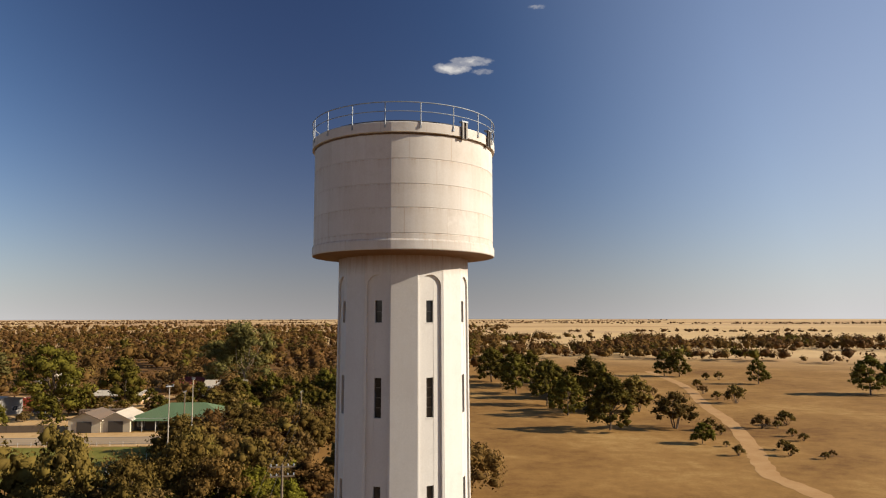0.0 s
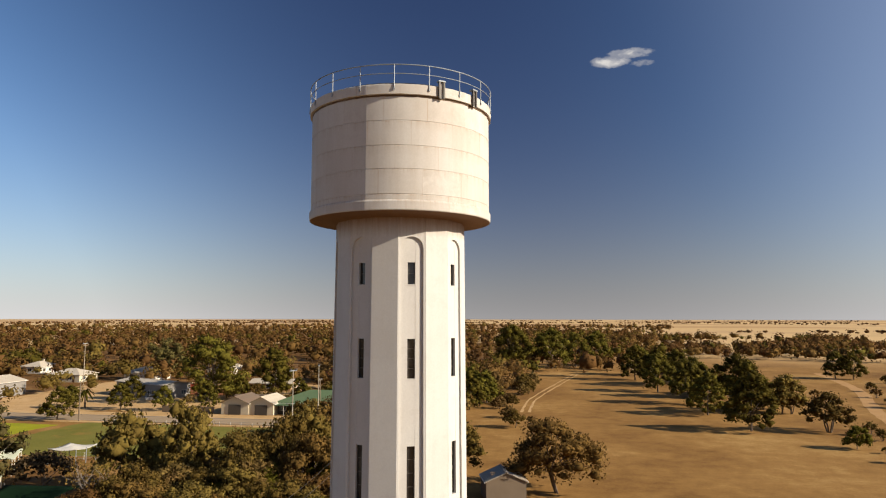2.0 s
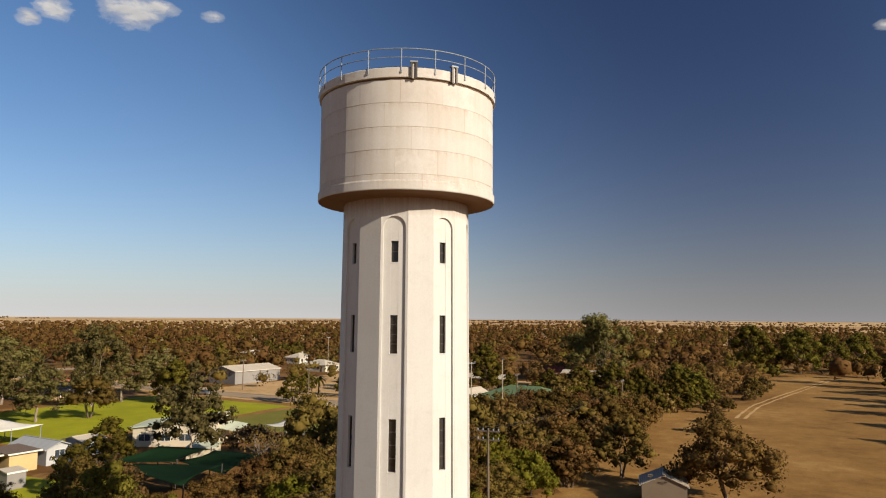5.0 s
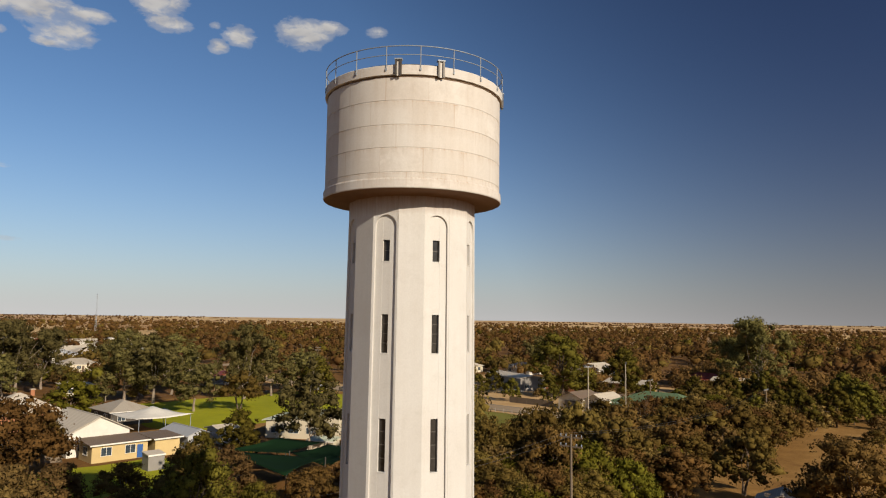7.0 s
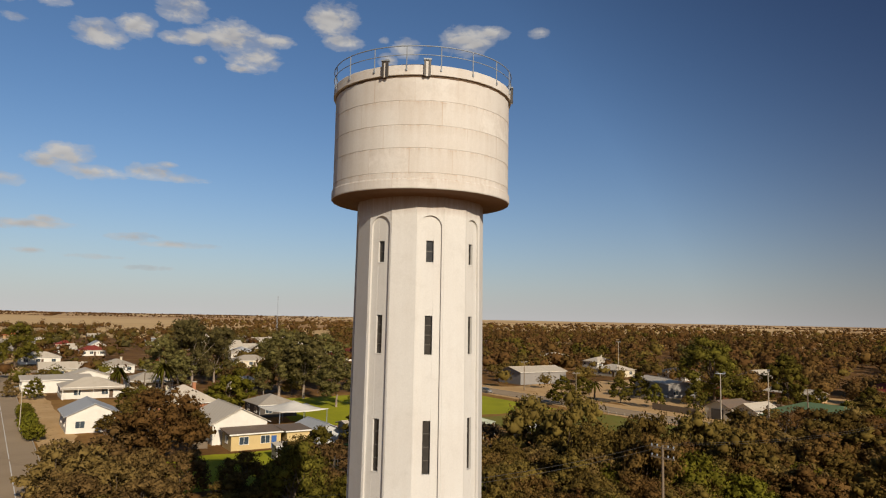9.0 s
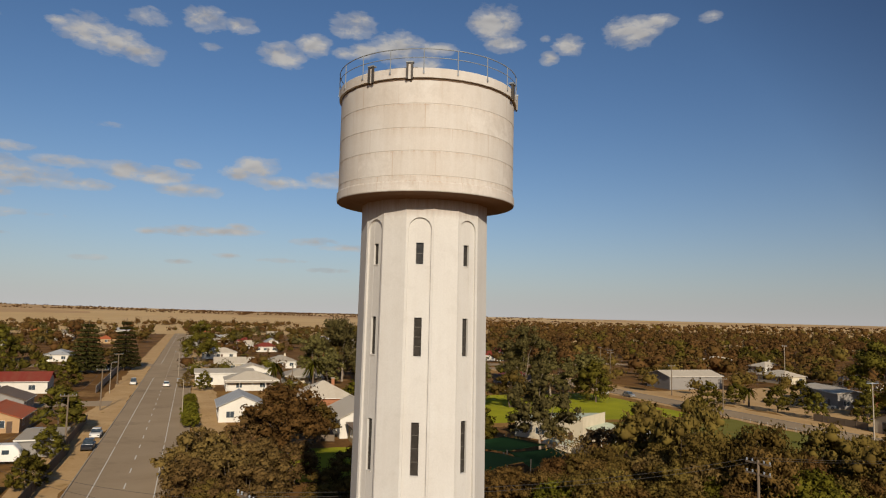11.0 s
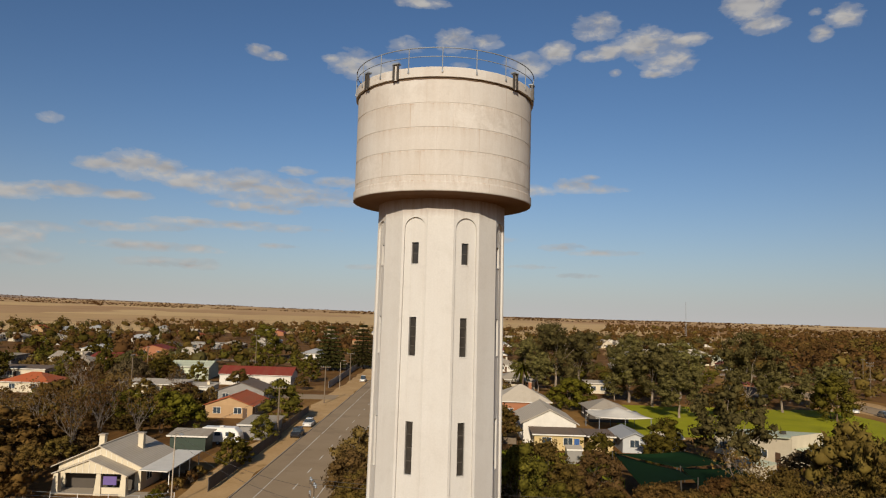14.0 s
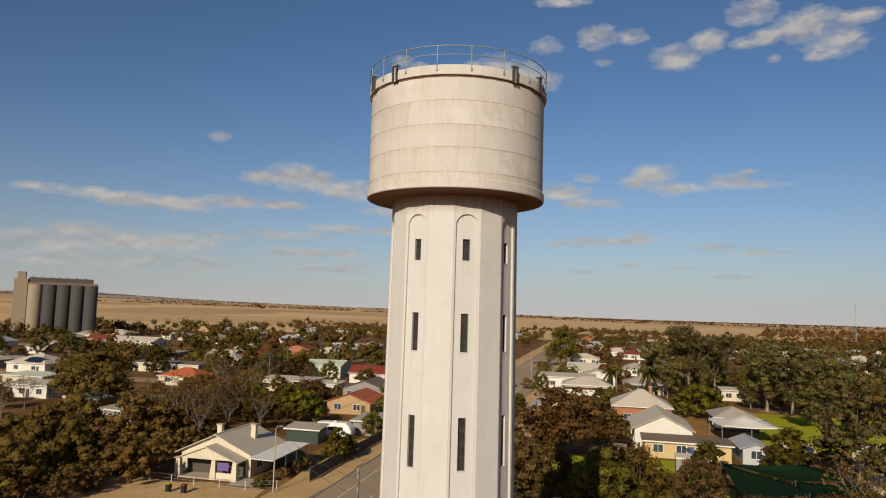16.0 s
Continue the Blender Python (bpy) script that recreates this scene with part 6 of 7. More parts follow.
for b0, b1, r0, r1, count in ((64, 140, 240, 340, 14), (68, 140, 340, 640, 84)):
    for _ in range(count):
        b, r = radians(far_rnd.uniform(b0, b1)), far_rnd.uniform(r0, r1)
        x, y = -r * math.sin(b), r * math.cos(b)
        if not clear_of(x, y, 6):
            continue
        wl, cv, lb = far_rnd.choice(FAR_LOOK)
        house("house", lb + " among trees", "house", x, y, far_rnd.uniform(10, 15), far_rnd.uniform(8, 11), h=2.9, roof=far_rnd.choice(("hip", "gable", "gablex", "hip")), rise=far_rnd.uniform(1.5, 2.3), wall=wl, cover=cv, rot=far_rnd.choice((0, 90)), windows=2 if r < 330 else 1)

# ---- the kindergarten ----
def kindergarten():
    """Low cream block whose mint roof climbs to a tall end wall, with a verandah hung on that wall."""
    k = thing("kindergarten", "low cream building with a pale mint roof rising to one end", "building", pose(-78.5, 61.7, 0, 0, 0, 33))
    u0, v0, v1, low, high = -14.0, -8.4, 1.0, 3.3, 4.75
    for nm, a, b, label in (("wall_end", (-0.2, 0.0, v0, v1), high + 0.2, "tall cream end wall"), ("wall_low", (u0, u0 + 0.2, v0, v1), low, "")):
        part("wall", box(a[0], a[1], a[2], a[3], 0, b, None, 0.01), "cream", k, label)
    for y in (v0, v1 - 0.2):
        g = bmesh.new()
        add_prism(g, [(u0 + 0.2, 0.0), (-0.2, 0.0), (-0.2, high - 0.02), (u0 + 0.2, low)], 0.2, Matrix.Translation((0, y, 0)))
        part("wall", g, "cream", k)
    bm = bmesh.new()
    roof_slab(bm, [(u0 - 0.5, v0 - 0.5, low), (-0.21, v0 - 0.5, high), (-0.21, v1 + 0.5, high), (u0 - 0.5, v1 + 0.5, low)], 0.14)
    rf = part("roof", bm, "roof_mint", k, "pale mint iron roof")
    part("gutter", box(u0 - 0.64, u0 - 0.51, v0 - 0.5, v1 + 0.5, low - 0.18, low), "trim", rf)
    for q in (0.3, 0.62):
        x = u0 * q
        part("roof_vent", box(x - 0.35, x + 0.35, -4.3, -3.6, high - q * 1.45, high - q * 1.45 + 0.55, None, 0.03), "dark_steel", rf)
    bm = bmesh.new()
    roof_slab(bm, [(0.0, v0 + 1.0, 3.0), (3.2, v0 + 1.0, 2.45), (3.2, v1 + 0.8, 2.45), (0.0, v1 + 0.8, 3.0)], 0.08)
    ver = part("verandah", bm, "roof_mint", k)
    for y in (v0 + 1.2, v0 + 3.9, v1 - 2.0, v1 + 0.6):
        part("verandah_post", box(2.95, 3.05, y - 0.05, y + 0.05, 0, 2.4), "trim", ver)
    for x in (-12.0, -8.6, -5.2):
        add_window(k, Matrix.Translation((x, v0, 0)), 1.9, 1.1, 1.0)
    add_door(k, Matrix.Translation((-2.4, v0, 0)), "brown_door")
    for y in (-6.2, -2.6):
        add_window(k, Matrix.Translation((0, y, 0)) @ Matrix.Rotation(radians(90), 4, "Z"), 1.6, 1.1, 1.0)


kindergarten()

# ---- the bungalow by the street ----
def bungalow():
    hs = house("bungalow", "cream weatherboard bungalow with a grey double gable roof", "house", -54.0, -41.8, 10.2, 9.6, h=2.9, roof="gable", rise=2.3, wall="cream", cover="roof_pale", rot=E90, chimneys=((-1.6, -1.2), (2.6, 0.6)), windows=2, over=0.6)
    # front porch with its own gable, tapered pillars and low wall
    bm = bmesh.new()
    roof_slab(bm, [(-4.4, -7.7, 2.45), (0.0, -7.7, 4.15), (0.0, -4.2, 4.15), (-4.4, -4.2, 2.45)])
    roof_slab(bm, [(0.0, -7.7, 4.15), (4.7, -7.7, 2.35), (4.7, -4.2, 2.35), (0.0, -4.2, 4.15)])
    pr = part("porch_roof", bm, "roof_pale", hs)
    g = bmesh.new()
    add_prism(g, [(-4.0, 2.5), (4.3, 2.5), (0.0, 4.05)], 0.12, Matrix.Translation((0, -7.45, 0)))
    part("porch_gable", g, "cream", pr, "cream battened porch gable")
    for k in range(11):
        u = -3.7 + 0.74 * k
        top = 2.5 + (1.5 - abs(u) * 0.37)
        if top > 2.65:
            part("batten", box(u - 0.03, u + 0.03, -7.49, -7.45, 2.52, top - 0.05), "trim", pr)
    for k in range(15):
        u = -4.7 + 0.67 * k
        top = 2.9 + 2.2 - abs(u) * 0.45
        if top > 3.1:
            part("batten", box(u - 0.03, u + 0.03, -4.84, -4.8, 2.92, top - 0.1), "trim", hs)
    for u in (-3.9, 1.2, 4.2):
        b = bmesh.new()
        w0, w1 = 0.42, 0.26
        v = [b.verts.new((u + sx * w, -7.25 + sy * w, z)) for z, w in ((0.0, w0), (2.45, w1)) for sx, sy in ((-1, -1), (1, -1), (1, 1), (-1, 1))]
        for f in ((0, 1, 2, 3), (4, 5, 6, 7), (0, 1, 5, 4), (1, 2, 6, 5), (2, 3, 7, 6), (3, 0, 4, 7)):
            b.faces.new([v[i] for i in f])
        bmesh.ops.recalc_face_normals(b, faces=b.faces[:])
        part("porch_pillar", b, "cream", pr)
    part("porch_wall", box(1.2, 4.2, -7.4, -7.15, 0, 0.9), "cream", pr)
    # added dark sheet over the front wall, standing in for the porch's shade
    part("porch_back", box(-4.1, 4.4, -4.98, -4.9, 0.18, 2.5), "dark_wall", pr, "dark sheet added for the shade inside the porch")
    part("porch_floor", box(-4.3, 4.6, -7.6, -4.8, 0, 0.18), "kerb", pr)
    part("banner", box(1.7, 3.3, -7.32, -7.28, 1.2, 2.2), "purple", pr, "purple cloth banner hung under the porch")
    # carport
    cp = thing("carport", "open carport with a flat white iron roof", "carport", pose(-53.6, -34.5, 0))
    b = bmesh.new()
    roof_slab(b, [(-5.9, -1.8, 3.0), (6.0, -1.8, 2.85), (6.0, 1.7, 2.75), (-5.9, 1.7, 2.95)], 0.1)
    part("roof", b, "trim", cp, "flat white iron roof")
    for x in (-5.2, -1.8, 1.6, 4.9):
        part("post", box(x - 0.05, x + 0.05, 1.4, 1.5, 0, 2.7), "trim", cp)
    part("side_wall", box(-5.2, -1.0, -1.8, -1.7, 0, 2.6), "dark_wall", cp)


bungalow()
sheet("verge_bungalow", ragged(-44.5, -27.0, -62.0, -31.8, 0.7, 4, 31), 0.014, "sand", "sandy verge in front of the bungalow", "ground")
sheet("driveway", rect(-48.6, -44.6, -37.6, -33.0), 0.02, "kerb", "pale concrete driveway beside the bungalow", "driveway")
for x, y, w in ((-47.6, -33.4, 2.2), (-50.2, -32.6, 2.6), (-53.4, -32.3, 2.8), (-56.6, -32.2, 2.6)):
    plant("bush", x, y, w)
plant("bright", -44.4, -33.0, 2.3)


# ---- torn sheets on the old hut ----
for k, (x, y, z, a, b) in enumerate(((-0.0, 56.6, 3.15, 22, 20), (1.5, 58.5, 3.3, -24, 8), (-0.7, 58.5, 2.95, 18, -30), (2.2, 56.7, 2.9, -12, 40))):
    s = part("roof_sheet", box(-0.9, 0.9, -0.4, 0.4, 0, 0.02), "roof_pale" if k % 2 else "roof_brown")
    s.matrix_basis = pose(x, y, z, a, 8 - 5 * k, b)
    tagged(s, "bent loose iron sheet lying on the old hut roof", "roof sheet")


# ---- vehicles ----
def wheel(parent, x, y, r=0.33, w=0.2):
    t = part("wheel", lathe([(r * 0.55, -w / 2), (r * 0.95, -w / 2), (r, -w / 2 + 0.03), (r, w / 2 - 0.03), (r * 0.95, w / 2), (r * 0.55, w / 2)], 16), "rubber", parent, "black tyre", False, Matrix.Translation((x, y, r)) @ Matrix.Rotation(radians(90), 4, "X"))
    part("rim", lathe([(0.01, -w * 0.3), (r * 0.5, -w * 0.35), (r * 0.58, -w * 0.5), (r * 0.58, w * 0.5), (r * 0.5, w * 0.35), (0.01, w * 0.3)], 12), "steel", t)


def loft(sections, mat, name, parent, label=""):
    """A closed body through outlines given as (x, [(y, z), ...])."""
    bm = bmesh.new()
    rings = [[bm.verts.new((x, y, z)) for y, z in o] for x, o in sections]
    n = len(rings[0])
    for a, b in zip(rings, rings[1:]):
        for i in range(n):
            bm.faces.new((a[i], a[(i + 1) % n], b[(i + 1) % n], b[i]))
    bm.faces.new(rings[0][::-1])
    bm.faces.new(rings[-1])
    bmesh.ops.recalc_face_normals(bm, faces=bm.faces[:])
    bmesh.ops.bevel(bm, geom=[e for e in bm.edges if e.calc_face_angle(0) > 0.6], offset=0.04, segments=2, affect="EDGES")
    return part(name, bm, mat, parent, label)


def car(x, y, rot, paint, label, tall=0.0):
    c = thing("car", label, "car", pose(x, y, 0.03, 0, 0, rot))
    lo = lambda w, z0, z1: [(-w, z0), (w, z0), (w, z1), (-w, z1)]
    loft([(-2.2, lo(0.78, 0.35, 0.75)), (-2.0, lo(0.86, 0.25, 0.92)), (0.6, lo(0.88, 0.22, 0.95)), (1.9, lo(0.85, 0.25, 0.85)), (2.2, lo(0.74, 0.35, 0.65))], paint, "body", c)
    loft([(-1.85, lo(0.72, 0.9, 0.96)), (-1.3, lo(0.68, 0.9, 1.45 + tall)), (0.25, lo(0.68, 0.9, 1.48 + tall)), (1.0, lo(0.74, 0.9, 0.95))], "glass", "cabin_glass", c, "dark car windows")
    loft([(-1.35, lo(0.64, 1.43 + tall, 1.49 + tall)), (0.25, lo(0.64, 1.44 + tall, 1.51 + tall))], paint, "roof_panel", c)
    for sx in (-1.35, 1.35):
        for sy in (-0.8, 0.8):
            wheel(c, sx, sy)
    for sy in (-0.6, 0.6):
        part("headlight", box(2.12, 2.2, sy - 0.15, sy + 0.15, 0.56, 0.68), "glass", c)
        part("tail_light", box(-2.22, -2.14, sy - 0.15, sy + 0.15, 0.6, 0.74), "red_lid", c)


car(-88.7, -26.1, 0, "car_dark", "dark parked station wagon under a street tree", 0.1)
car(-99.9, -26.3, 0, "car_white", "white parked sedan beside the kerb")
car(-182.8, -17.6, 180, "car_white", "white parked car beside the street")
car(-188.6, -26.8, 0, "van_white", "white van driving along the main street", 0.45)
car(-102.5, -35.3, 95, "car_silver", "silver car parked in the yard of the brick house")
car(-145.7, 104.8, 0, "car_white", "white car parked beside the park", 0.15)
car(-138.3, 108.8, 0, "car_silver", "silver car parked beside the park")
car(-106.0, 148.2, 40, "car_white", "white car in the sandy yard")
car(-95.2, 156.3, 90, "car_silver", "silver car in the sandy yard", 0.2)


def caravan():
    c = thing("caravan", "white touring caravan parked behind a shed", "caravan", pose(-80.1, -36.8, 0, 0, 0, 88))
    o = lambda w, z0, z1: [(-w, z0), (w, z0), (w, (z0 + z1) / 2), (w * 0.96, z1 - 0.15), (w * 0.8, z1), (-w * 0.8, z1), (-w * 0.96, z1 - 0.15), (-w, (z0 + z1) / 2)]
    loft([(-3.3, o(1.1, 0.7, 2.3)), (-3.0, o(1.18, 0.5, 2.75)), (2.3, o(1.18, 0.5, 2.8)), (3.0, o(1.15, 0.55, 2.1)), (3.3, o(1.05, 0.7, 1.5))], "van_white", "body", c)
    for x, w in ((-2.2, 0.9), (-0.4, 1.0), (1.4, 0.9)):
        for s in (-1, 1):
            part("window", box(x - w / 2, x + w / 2, s * 1.19 - 0.02, s * 1.19 + 0.02, 1.5, 2.1), "glass", c)
    part("window", box(2.78, 2.86, -0.6, 0.6, 1.75, 2.2, Matrix.Rotation(radians(0), 4, "Y")), "glass", c)
    part("roof_vent", box(-0.4, 0.3, -0.35, 0.35, 2.8, 2.95, None, 0.04), "van_white", c)
    part("drawbar", box(3.2, 4.5, -0.06, 0.06, 0.45, 0.55), "dark_steel", c)
    for s in (-1, 1):
        wheel(c, -0.3, s * 1.05, 0.34)


caravan()


# ---- park canopy, shade sails, tent ----
def canopy(x, y, w, d, zlow, ztop, label, rot=0.0):
    c = thing("canopy", label, "canopy", pose(x, y, 0, 0, 0, rot))
    bm = bmesh.new()
    n = 10
    grid = []
    for i in range(n + 1):
        row = []
        for j in range(n + 1):
            u, v = i / n * 2 - 1, j / n * 2 - 1
            k = 1 - max(abs(u), abs(v))
            sag = 0.25 * math.sin(math.pi * k) * -1
            row.append(bm.verts.new((u * w / 2, v * d / 2, zlow + (ztop - zlow) * k + sag + 0.3 * (u * u * v * v))))
        grid.append(row)
    for i in range(n):
        for j in range(n):
            bm.faces.new((grid[i][j], grid[i + 1][j], grid[i + 1][j + 1], grid[i][j + 1]))
    top = part("cloth", bm, "canvas", c, "", True)
    top.modifiers.new("thickness", "SOLIDIFY").thickness = 0.03
    for sx in (-1, 1):
        for sy in (-1, 0, 1):
            b = bmesh.new()
            tube(b, [(sx * w * 0.47, sy * d * 0.47, 0), (sx * w * 0.47, sy * d * 0.47, zlow + 0.15)], 0.07, 8)
            part("pole", b, "steel", c)


canopy(-106.5, 35.2, 10.5, 11.0, 3.0, 4.7, "large white tensioned canopy over the park playground", 4)
canopy(-69.8, 67.4, 5.2, 5.2, 2.4, 2.8, "white square marquee tent beside the turf")


def shade_sail(corners, label):
    cx, cy = sum(p[0] for p in corners) / len(corners), sum(p[1] for p in corners) / len(corners)
    s = thing("shade_sail", label, "shade sail", pose(cx, cy, 0))
    pts = [Vector((p[0] - cx, p[1] - cy, p[2])) for p in corners]
    bm = bmesh.new()
    n = 8
    if len(pts) == 4:
        a, b, c, d = pts
        grid = [[bm.verts.new((a * (1 - u) + b * u) * (1 - v) + (d * (1 - u) + c * u) * v + Vector((0, 0, -0.5 * math.sin(math.pi * u) * math.sin(math.pi * v))) + Vector((0.5 - u, 0, 0)) * 2.0 * math.sin(math.pi * v) * (0.5 - abs(u - 0.5) < 0.01)) for v in (j / n for j in range(n + 1))] for u in (i / n for i in range(n + 1))]
        for i in range(n):
            for j in range(n):
                bm.faces.new((grid[i][j], grid[i + 1][j], grid[i + 1][j + 1], grid[i][j + 1]))
    cl = part("cloth", bm, "sail", s, "", True)
    cl.modifiers.new("thickness", "SOLIDIFY").thickness = 0.03
    for p in pts:
        b = bmesh.new()
        tube(b, [(p.x, p.y, 0), (p.x * 1.02, p.y * 1.02, p.z + 0.2)], 0.08, 8)
        part("post", b, "dark_steel", s)


shade_sail([(-60.5, 23.6, 4.2), (-44.7, 23.4, 3.2), (-45.9, 30.0, 4.2), (-55.5, 30.7, 3.2)], "dark green shade sail over the kindergarten yard")
shade_sail([(-55.0, 31.1, 3.6), (-45.9, 30.6, 3.0), (-46.0, 37.4, 4.2), (-57.6, 39.5, 3.4)], "dark green shade sail on steel posts")
shade_sail([(-60.8, 24.2, 4.0), (-55.5, 31.3, 3.4), (-57.9, 39.1, 3.6), (-62.6, 34.1, 4.3)], "dark green shade sail beside the trees")


# ---- poles, wires, lights ----
def flood_light(x, y, h, turn):
    p = thing("flood_light", "tall pale concrete floodlight pole beside the turf", "light pole", pose(x, y, 0, 0, 0, turn), "floodlights round the turf")
    b = bmesh.new()
    tube(b, [(0, 0, 0), (0, 0, h * 0.5), (0, 0, h)], [0.13, 0.10, 0.07], 10)
    part("pole", b, "kerb", p)
    part("arm", box(-0.8, 0.8, -0.06, 0.06, h - 0.2, h - 0.05), "steel", p)
    for u in (-0.6, 0.6):
        part("lamp_head", box(u - 0.2, u + 0.2, -0.25, 0.1, h - 0.05, h + 0.2, None, 0.04), "dark_steel", p)


for x, y, a in ((-37.3, 79.5, 60), (-37.4, 92.8, 120), (-156.4, 185.9, 240)):
    flood_light(x, y, 14.4, a)


def power_pole(x, y, h, turn, arms=1, label="grey timber power pole with a crossarm and insulators"):
    p = thing("power_pole", label, "power pole", pose(x, y, 0, 0, 0, turn), "power poles")
    b = bmesh.new()
    tube(b, [(0, 0, -0.2), (0, 0, h * 0.5), (0, 0, h)], [0.17, 0.14, 0.11], 8)
    part("pole", b, "timber", p)
    for k in range(arms):
        z = h - 0.35 - 0.9 * k
        arm = part("crossarm", box(-1.2, 1.2, -0.07, 0.07, z, z + 0.14), "timber", p)
        for u in (-1.1, -0.55, 0.55, 1.1):
            part("insulator", lathe([(0.03, z + 0.14), (0.08, z + 0.18), (0.05, z + 0.24), (0.09, z + 0.28), (0.05, z + 0.36), (0.01, z + 0.38)], 8), "steel", arm, "grey insulator", False, Matrix.Translation((u, 0, 0)))
    return p


POLES = [(-11.7, 34.1, 10.9, 10, 2), (-9.1, -8.1, 11.4, 20, 3), (-134.2, -29.5, 9, 90, 1), (-85.9, -29.0, 9, 90, 1), (-190.2, -31.3, 9, 90, 1), (-246.8, -34.6, 10, 90, 1), (-223.4, -71.4, 12.5, 90, 1), (-147.3, -83.0, 9.5, 0, 1), (-150.0, 106.5, 10.3, 90, 1), (-186.2, 133.9, 11, 90, 2), (-99.6, 108.4, 9, 90, 1), (-48.0, 123.8, 9, 90, 1), (-22.0, 121.7, 9, 90, 1), (-140.0, 125.1, 9, 90, 1), (-141.5, 12.6, 9, 0, 1), (-212.5, 35.0, 10, 0, 1), (-192.9, -98.7, 9, 0, 1), (-226.0, 155.0, 10, 0, 1)]
for x, y, h, a, k in POLES:
    power_pole(x, y, h, a, k)


def street_lamp(x, y, h, turn):
    p = thing("street_lamp", "slim pale steel street lamp beside the footpath", "street lamp", pose(x, y, 0, 0, 0, turn), "street lamps")
    b = bmesh.new()
    tube(b, [(0, 0, -0.1), (0, 0, h * 0.5), (0, 0, h), (0.25, 0, h + 0.35), (0.9, 0, h + 0.5)], [0.09, 0.075, 0.06, 0.05, 0.04], 8)
    part("pole", b, "kerb", p)
    part("lamp_head", box(0.8, 1.4, -0.12, 0.12, h + 0.42, h + 0.56, None, 0.03), "steel", p)
    part("bracket", box(-0.07, 0.07, -0.07, 0.07, 0, 0.5, None, 0.02), "steel", p)


for x, y, a in ((-43.2, -30.5, 60), (-119.6, -12.6, -90), (-214.6, -14.9, -90), (-167.4, -31.0, 90)):
    street_lamp(x, y, 7.6, a)


def wire(name, pts, label):
    b = bmesh.new()
    for p, q in zip(pts, pts[1:]):
        p, q = Vector(p), Vector(q)
        run = [p.lerp(q, i / 10) - Vector((0, 0, 0.02 * (q - p).length * 4 * (i / 10) * (1 - i / 10))) for i in range(11)]
        tube(b, run, 0.014, 4)
    tagged(part(name, b, "dark_steel"), label, "cable")


wire("power_line", [(-133.3, -29.4, 9), (-85.4, -28.9, 9), (-43.2, -30.5, 8.2), (-9.3, -8.3, 10.9)], "thin dark power line along the street")
wire("power_line", [(-9.9, -8.3, 11.3), (-13.0, 34.8, 10.8), (-22.1, 121.9, 8.9)], "thin dark power line beside the tower")
wire("power_line", [(-8.8, -8.3, 11.3), (-11.8, 34.8, 10.8), (-21.7, 123.1, 8.9)], "thin dark power line beside the tower")
wire("power_line", [(-133.4, -29.9, 8.6), (-85.4, -29.5, 8.6), (-43.2, -31.0, 7.8), (-9.2, -8.9, 10.0)], "thin dark power line along the street")


# ---- fences, bins, goals ----
def fence(pts, h, mat, label, post_gap=2.4, name="fence"):
    x0, y0 = pts[0]
    f = thing(name, label, "fence", pose(x0, y0, 0))
    for (ax, ay), (bx, by) in zip(pts, pts[1:]):
        ln = math.hypot(bx - ax, by - ay)
        a = math.atan2(by - ay, bx - ax)
        m = Matrix.Translation((ax - x0, ay - y0, 0)) @ Matrix.Rotation(a, 4, "Z")
        k = max(1, int(ln / post_gap))
        for i in range(k):
            u0, u1 = ln * i / k, ln * (i + 1) / k
            part("panel", box(u0 + 0.05, u1 - 0.03, -0.02, 0.02, 0.08, h - 0.02, m), mat, f)
            part("post", box(u0 - 0.04, u0 + 0.04, -0.05, 0.05, 0, h + 0.05, m), mat, f)


fence([(-49.6, -28.5), (-69.9, -28.6), (-86.8, -28.5)], 1.7, "dark_wall", "dark sheet-metal fence along the footpath")
fence([(-91.4, -29.5), (-117.5, -29.9)], 1.6, "timber", "weathered timber fence along the footpath")
fence([(-167.4, -34.2), (-199.4, -34.7), (-242.3, -35.4)], 2.0, "grey_wall", "tall pale grey fence along the street")
fence([(-75.7, 125.6), (-89.6, 125.5)], 1.6, "timber", "weathered timber fence of the sandy yard")
fence([(-88.3, 163.6), (-102.8, 160.4)], 1.8, "brick", "red brick yard wall")
fence([(-95.5, 13.6), (-87.0, 12.8), (-87.6, 10.5)], 1.2, "timber", "low timber garden fence")


def wire_fence(pts, h, label):
    x0, y0 = pts[0]
    f = thing("wire_fence", label, "fence", pose(x0, y0, 0))
    for (ax, ay), (bx, by) in zip(pts, pts[1:]):
        ln, a = math.hypot(bx - ax, by - ay), math.atan2(by - ay, bx - ax)
        m = Matrix.Translation((ax - x0, ay - y0, 0)) @ Matrix.Rotation(a, 4, "Z")
        k = max(1, int(ln / 2.5))
        for i in range(k + 1):
            part("post", box(ln * i / k - 0.03, ln * i / k + 0.03, -0.03, 0.03, 0, h, m), "rail_white", f)
        for z in (0.25, h * 0.55, h - 0.04):
            part("rail", box(0, ln, -0.012, 0.012, z, z + 0.025, m), "steel", f)


wire_fence([(-43.5, -47.7), (-43.0, -41.1), (-43.0, -34.1), (-44.8, -30.8)], 1.1, "low white wire fence round the bungalow garden")
wire_fence([(-45.1, 75.4), (-42.6, 89.8)], 2.4, "tall white netting frame at the edge of the turf")
wire_fence([(-74.5, 67.3), (-64.5, 72.4)], 1.2, "low white rail beside the marquee")
wire_fence([(-92.7, 107.6), (-52.3, 107.4)], 0.9, "low white rail along the park verge")


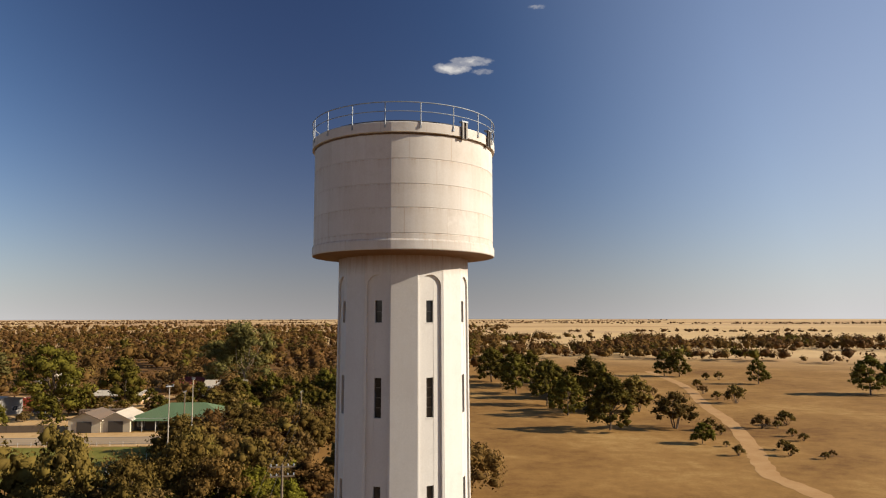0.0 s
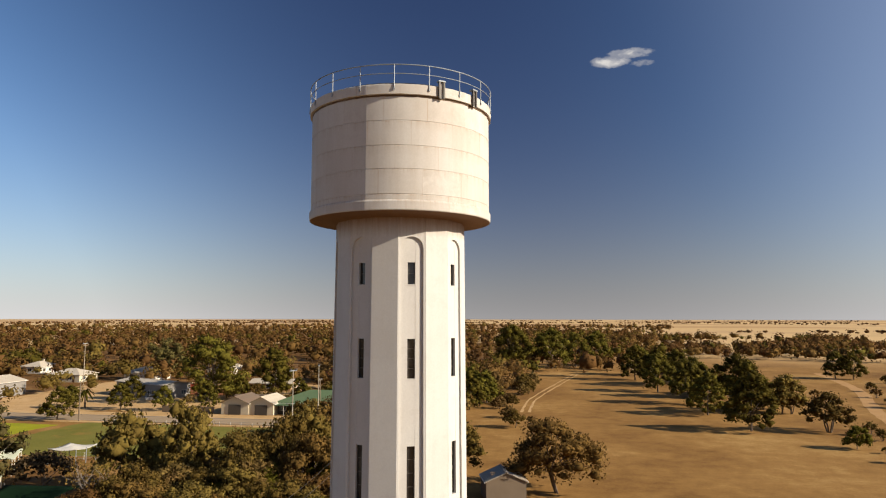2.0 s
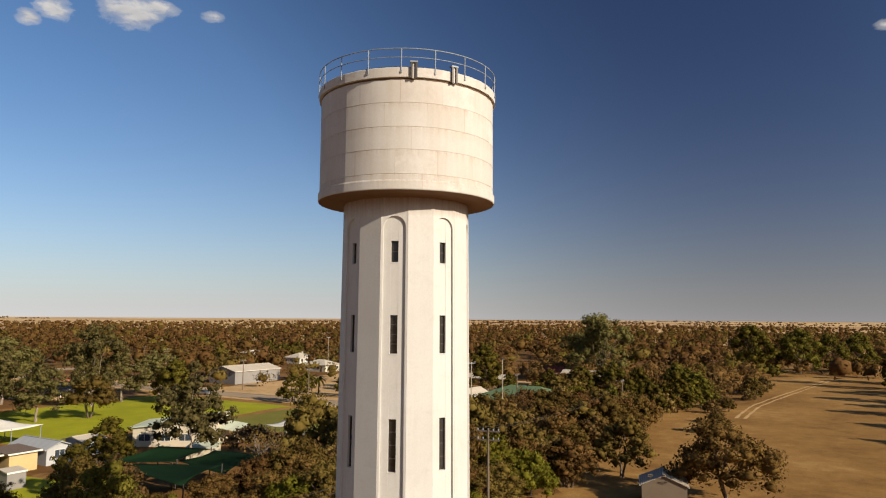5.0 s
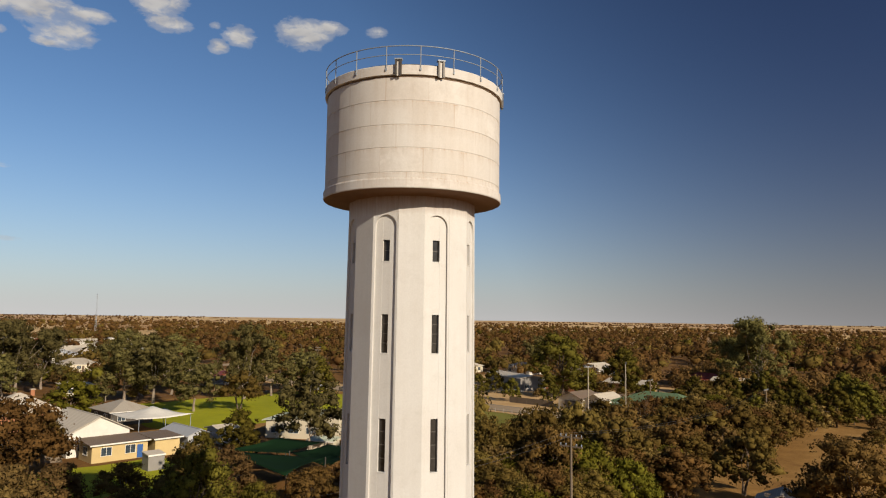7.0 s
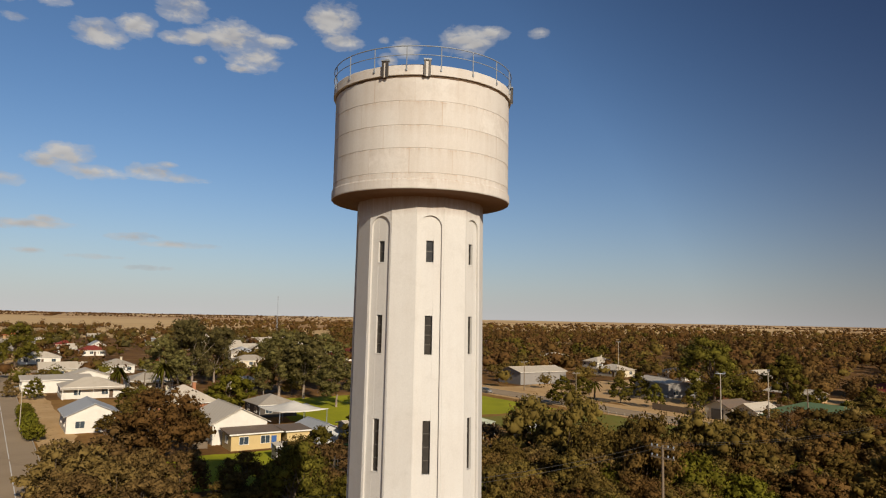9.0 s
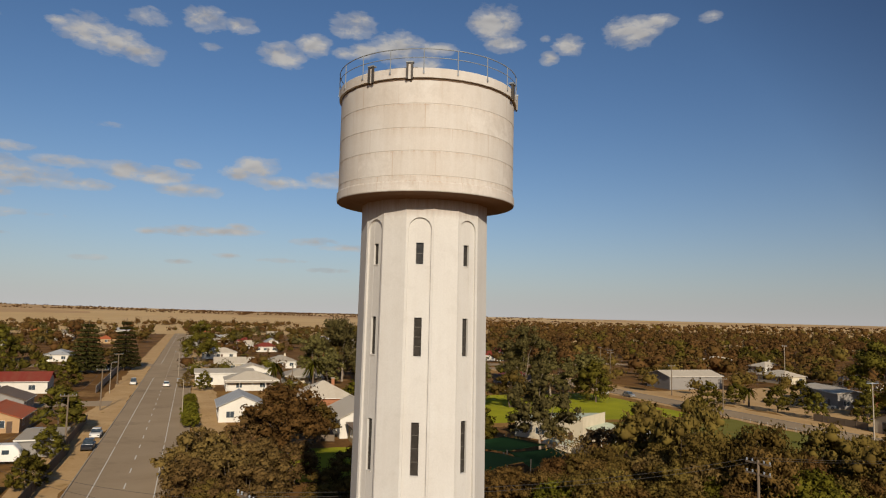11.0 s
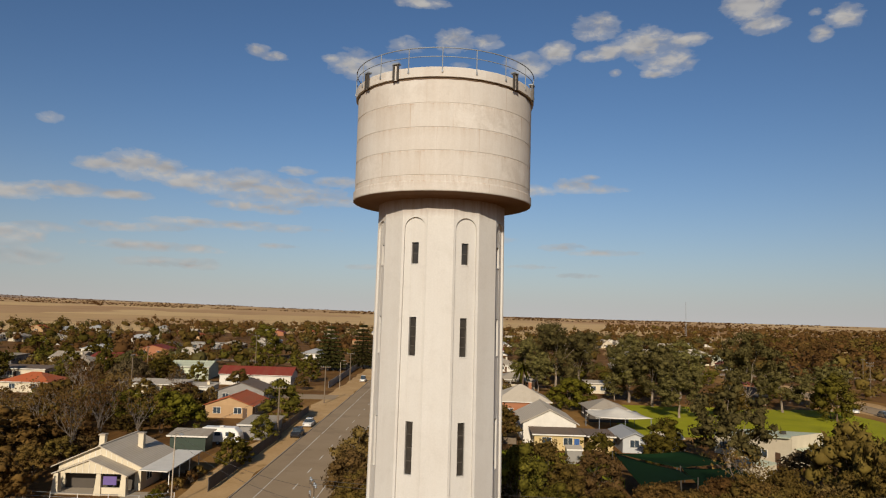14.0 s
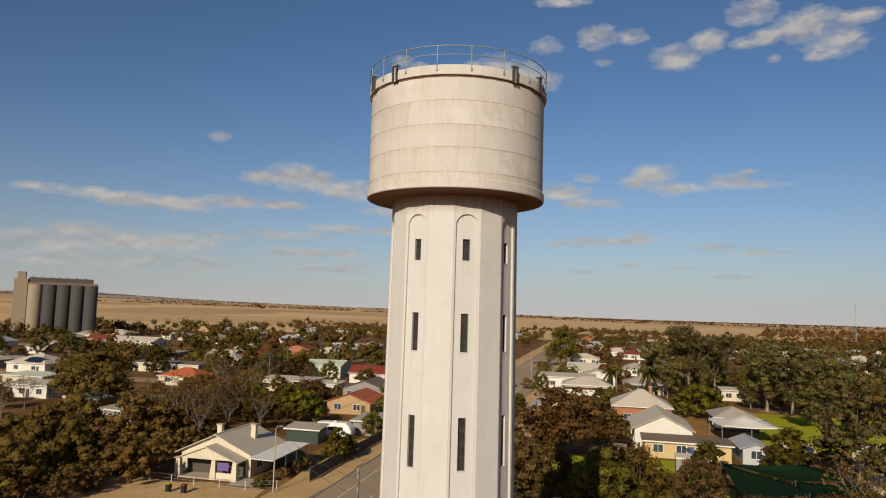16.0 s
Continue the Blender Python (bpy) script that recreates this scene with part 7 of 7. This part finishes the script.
def wheelie_bin(x, y, lid, label):
    w = thing("wheelie_bin", label, "bin", pose(x, y, 0, 0, 0, 80))
    loft([(-0.28, [(-0.2, 0.1), (0.2, 0.1), (0.28, 0.95), (-0.28, 0.95)]), (0.3, [(-0.2, 0.05), (0.2, 0.05), (0.28, 0.95), (-0.28, 0.95)])], "bin", "body", w)
    part("lid", box(-0.34, 0.34, -0.31, 0.31, 0.95, 1.05, None, 0.03), lid, w)
    for s in (-1, 1):
        wheel(w, -0.28, s * 0.22, 0.1, 0.06)


wheelie_bin(-39.5, -42.3, "yellow_lid", "black wheelie bin with a yellow lid on the verge")
wheelie_bin(-39.6, -40.3, "red_lid", "black wheelie bin with a red lid on the verge")


# ---- containers and trucks in the yard ----
def container(x, y, rot, mat, label, ln=9.0, h=2.7):
    c = thing("container", label, "container", pose(x, y, 0, 0, 0, rot))
    part("body", box(-ln / 2, ln / 2, -1.2, 1.2, 0.3, h), mat, c)
    k = int(ln / 0.6)
    for i in range(k):
        u = -ln / 2 + 0.3 + i * 0.6
        for s in (-1, 1):
            part("rib", box(u - 0.08, u + 0.08, s * 1.22 - 0.03, s * 1.22 + 0.03, 0.35, h - 0.05), mat, c)
    for sx in (-ln / 2 + 0.8, ln / 2 - 0.8):
        for sy in (-0.9, 0.9):
            wheel(c, sx, sy, 0.45, 0.3)


container(-104.3, 166.6, 12, "red_paint", "faded red stock trailer beside the workshop", 12, 3.2)
container(-90.0, 167.0, 8, "red_paint", "red freight trailer under the big tree", 8, 3.0)
container(-73.6, 146.3, 4, "roof_brown", "long brown flat-deck trailer with a tarp", 13, 2.4)

# open doors of the two garages: dark panels on closed walls paint the shade inside
for x, y in ((-69.8, 124.4), (-63.1, 124.6)):
    d = part("garage_opening", box(-1.6, 1.6, -0.06, 0.02, 0, 2.4), "dark_wall")
    d.matrix_basis = pose(x, y, 0)
    tagged(d, "dark panel standing for the shaded open doorway of the garage", "door")


# ---- grain silos and the radio mast ----
def silos():
    x, y = -351.1, -339.5
    s = thing("grain_silo", "row of tall concrete grain silos with a headhouse", "silo", pose(x, y, 0, 0, 0, 128))
    r, h = 4.1, 32.5
    for row in (0, 1):
        # the first bin of each row is tan, the others dark
        for i in range(5):
            part("silo_bin", lathe([(r, 0), (r, h), (r - 0.3, h + 0.2)], 28), "silo" if i == 0 else "silo_dark", s, "", True, Matrix.Translation((-9.0 + i * 8.0, (row - 0.5) * 8.0, 0)))
    part("gallery", box(-13, 27, -4.5, 4.5, h, h + 1.6), "roof_brown", s, "dark roof slab over the silos")
    part("gallery_house", box(-13, 24, -2.6, 2.6, h + 1.6, h + 4.6), "dark_wall", s, "dark long conveyor gallery")
    part("headhouse", box(-21, -13.5, -4.0, 4.0, 0, h + 3.5), "silo", s)
    part("head_top", box(-19.5, -15, -3, 3, h + 3.5, h + 8.0), "silo", s)
    for i in range(7):
        part("roof_vent", box(-11 + i * 5, -10.4 + i * 5, -0.5, 0.5, h + 4.6, h + 5.4), "dark_steel", s)


silos()


def mast():
    m = thing("radio_mast", "thin steel lattice radio mast on the far plain", "mast", pose(-740, 262, land_height(-740, 262)))
    b = bmesh.new()
    for k in range(3):
        a = k * 2.094
        tube(b, [(1.0 * math.cos(a), 1.0 * math.sin(a), 0), (0.4 * math.cos(a), 0.4 * math.sin(a), 43)], 0.1, 4)
    for i in range(20):
        z0, z1 = i * 2.15, (i + 1) * 2.15
        r0, r1 = 1.0 - 0.6 * z0 / 43, 1.0 - 0.6 * z1 / 43
        for k in range(3):
            a, c = k * 2.094, (k + 1) * 2.094
            tube(b, [(r0 * math.cos(a), r0 * math.sin(a), z0), (r1 * math.cos(c), r1 * math.sin(c), z1)], 0.05, 3)
    part("lattice", b, "steel", m)


mast()


def solar_array(x, y, z, rot, tilt, nx, ny, label):
    s = thing("solar_array", label, "solar panel", pose(x, y, z, tilt, 0, rot))
    for i in range(nx):
        for j in range(ny):
            part("panel", box(i * 1.05, i * 1.05 + 1.0, j * 1.65, j * 1.65 + 1.6, 0, 0.05), "solar", s)


solar_array(-147.1, -165.2, 3.62, 90, 19, 5, 2, "dark solar panels on a white iron roof")
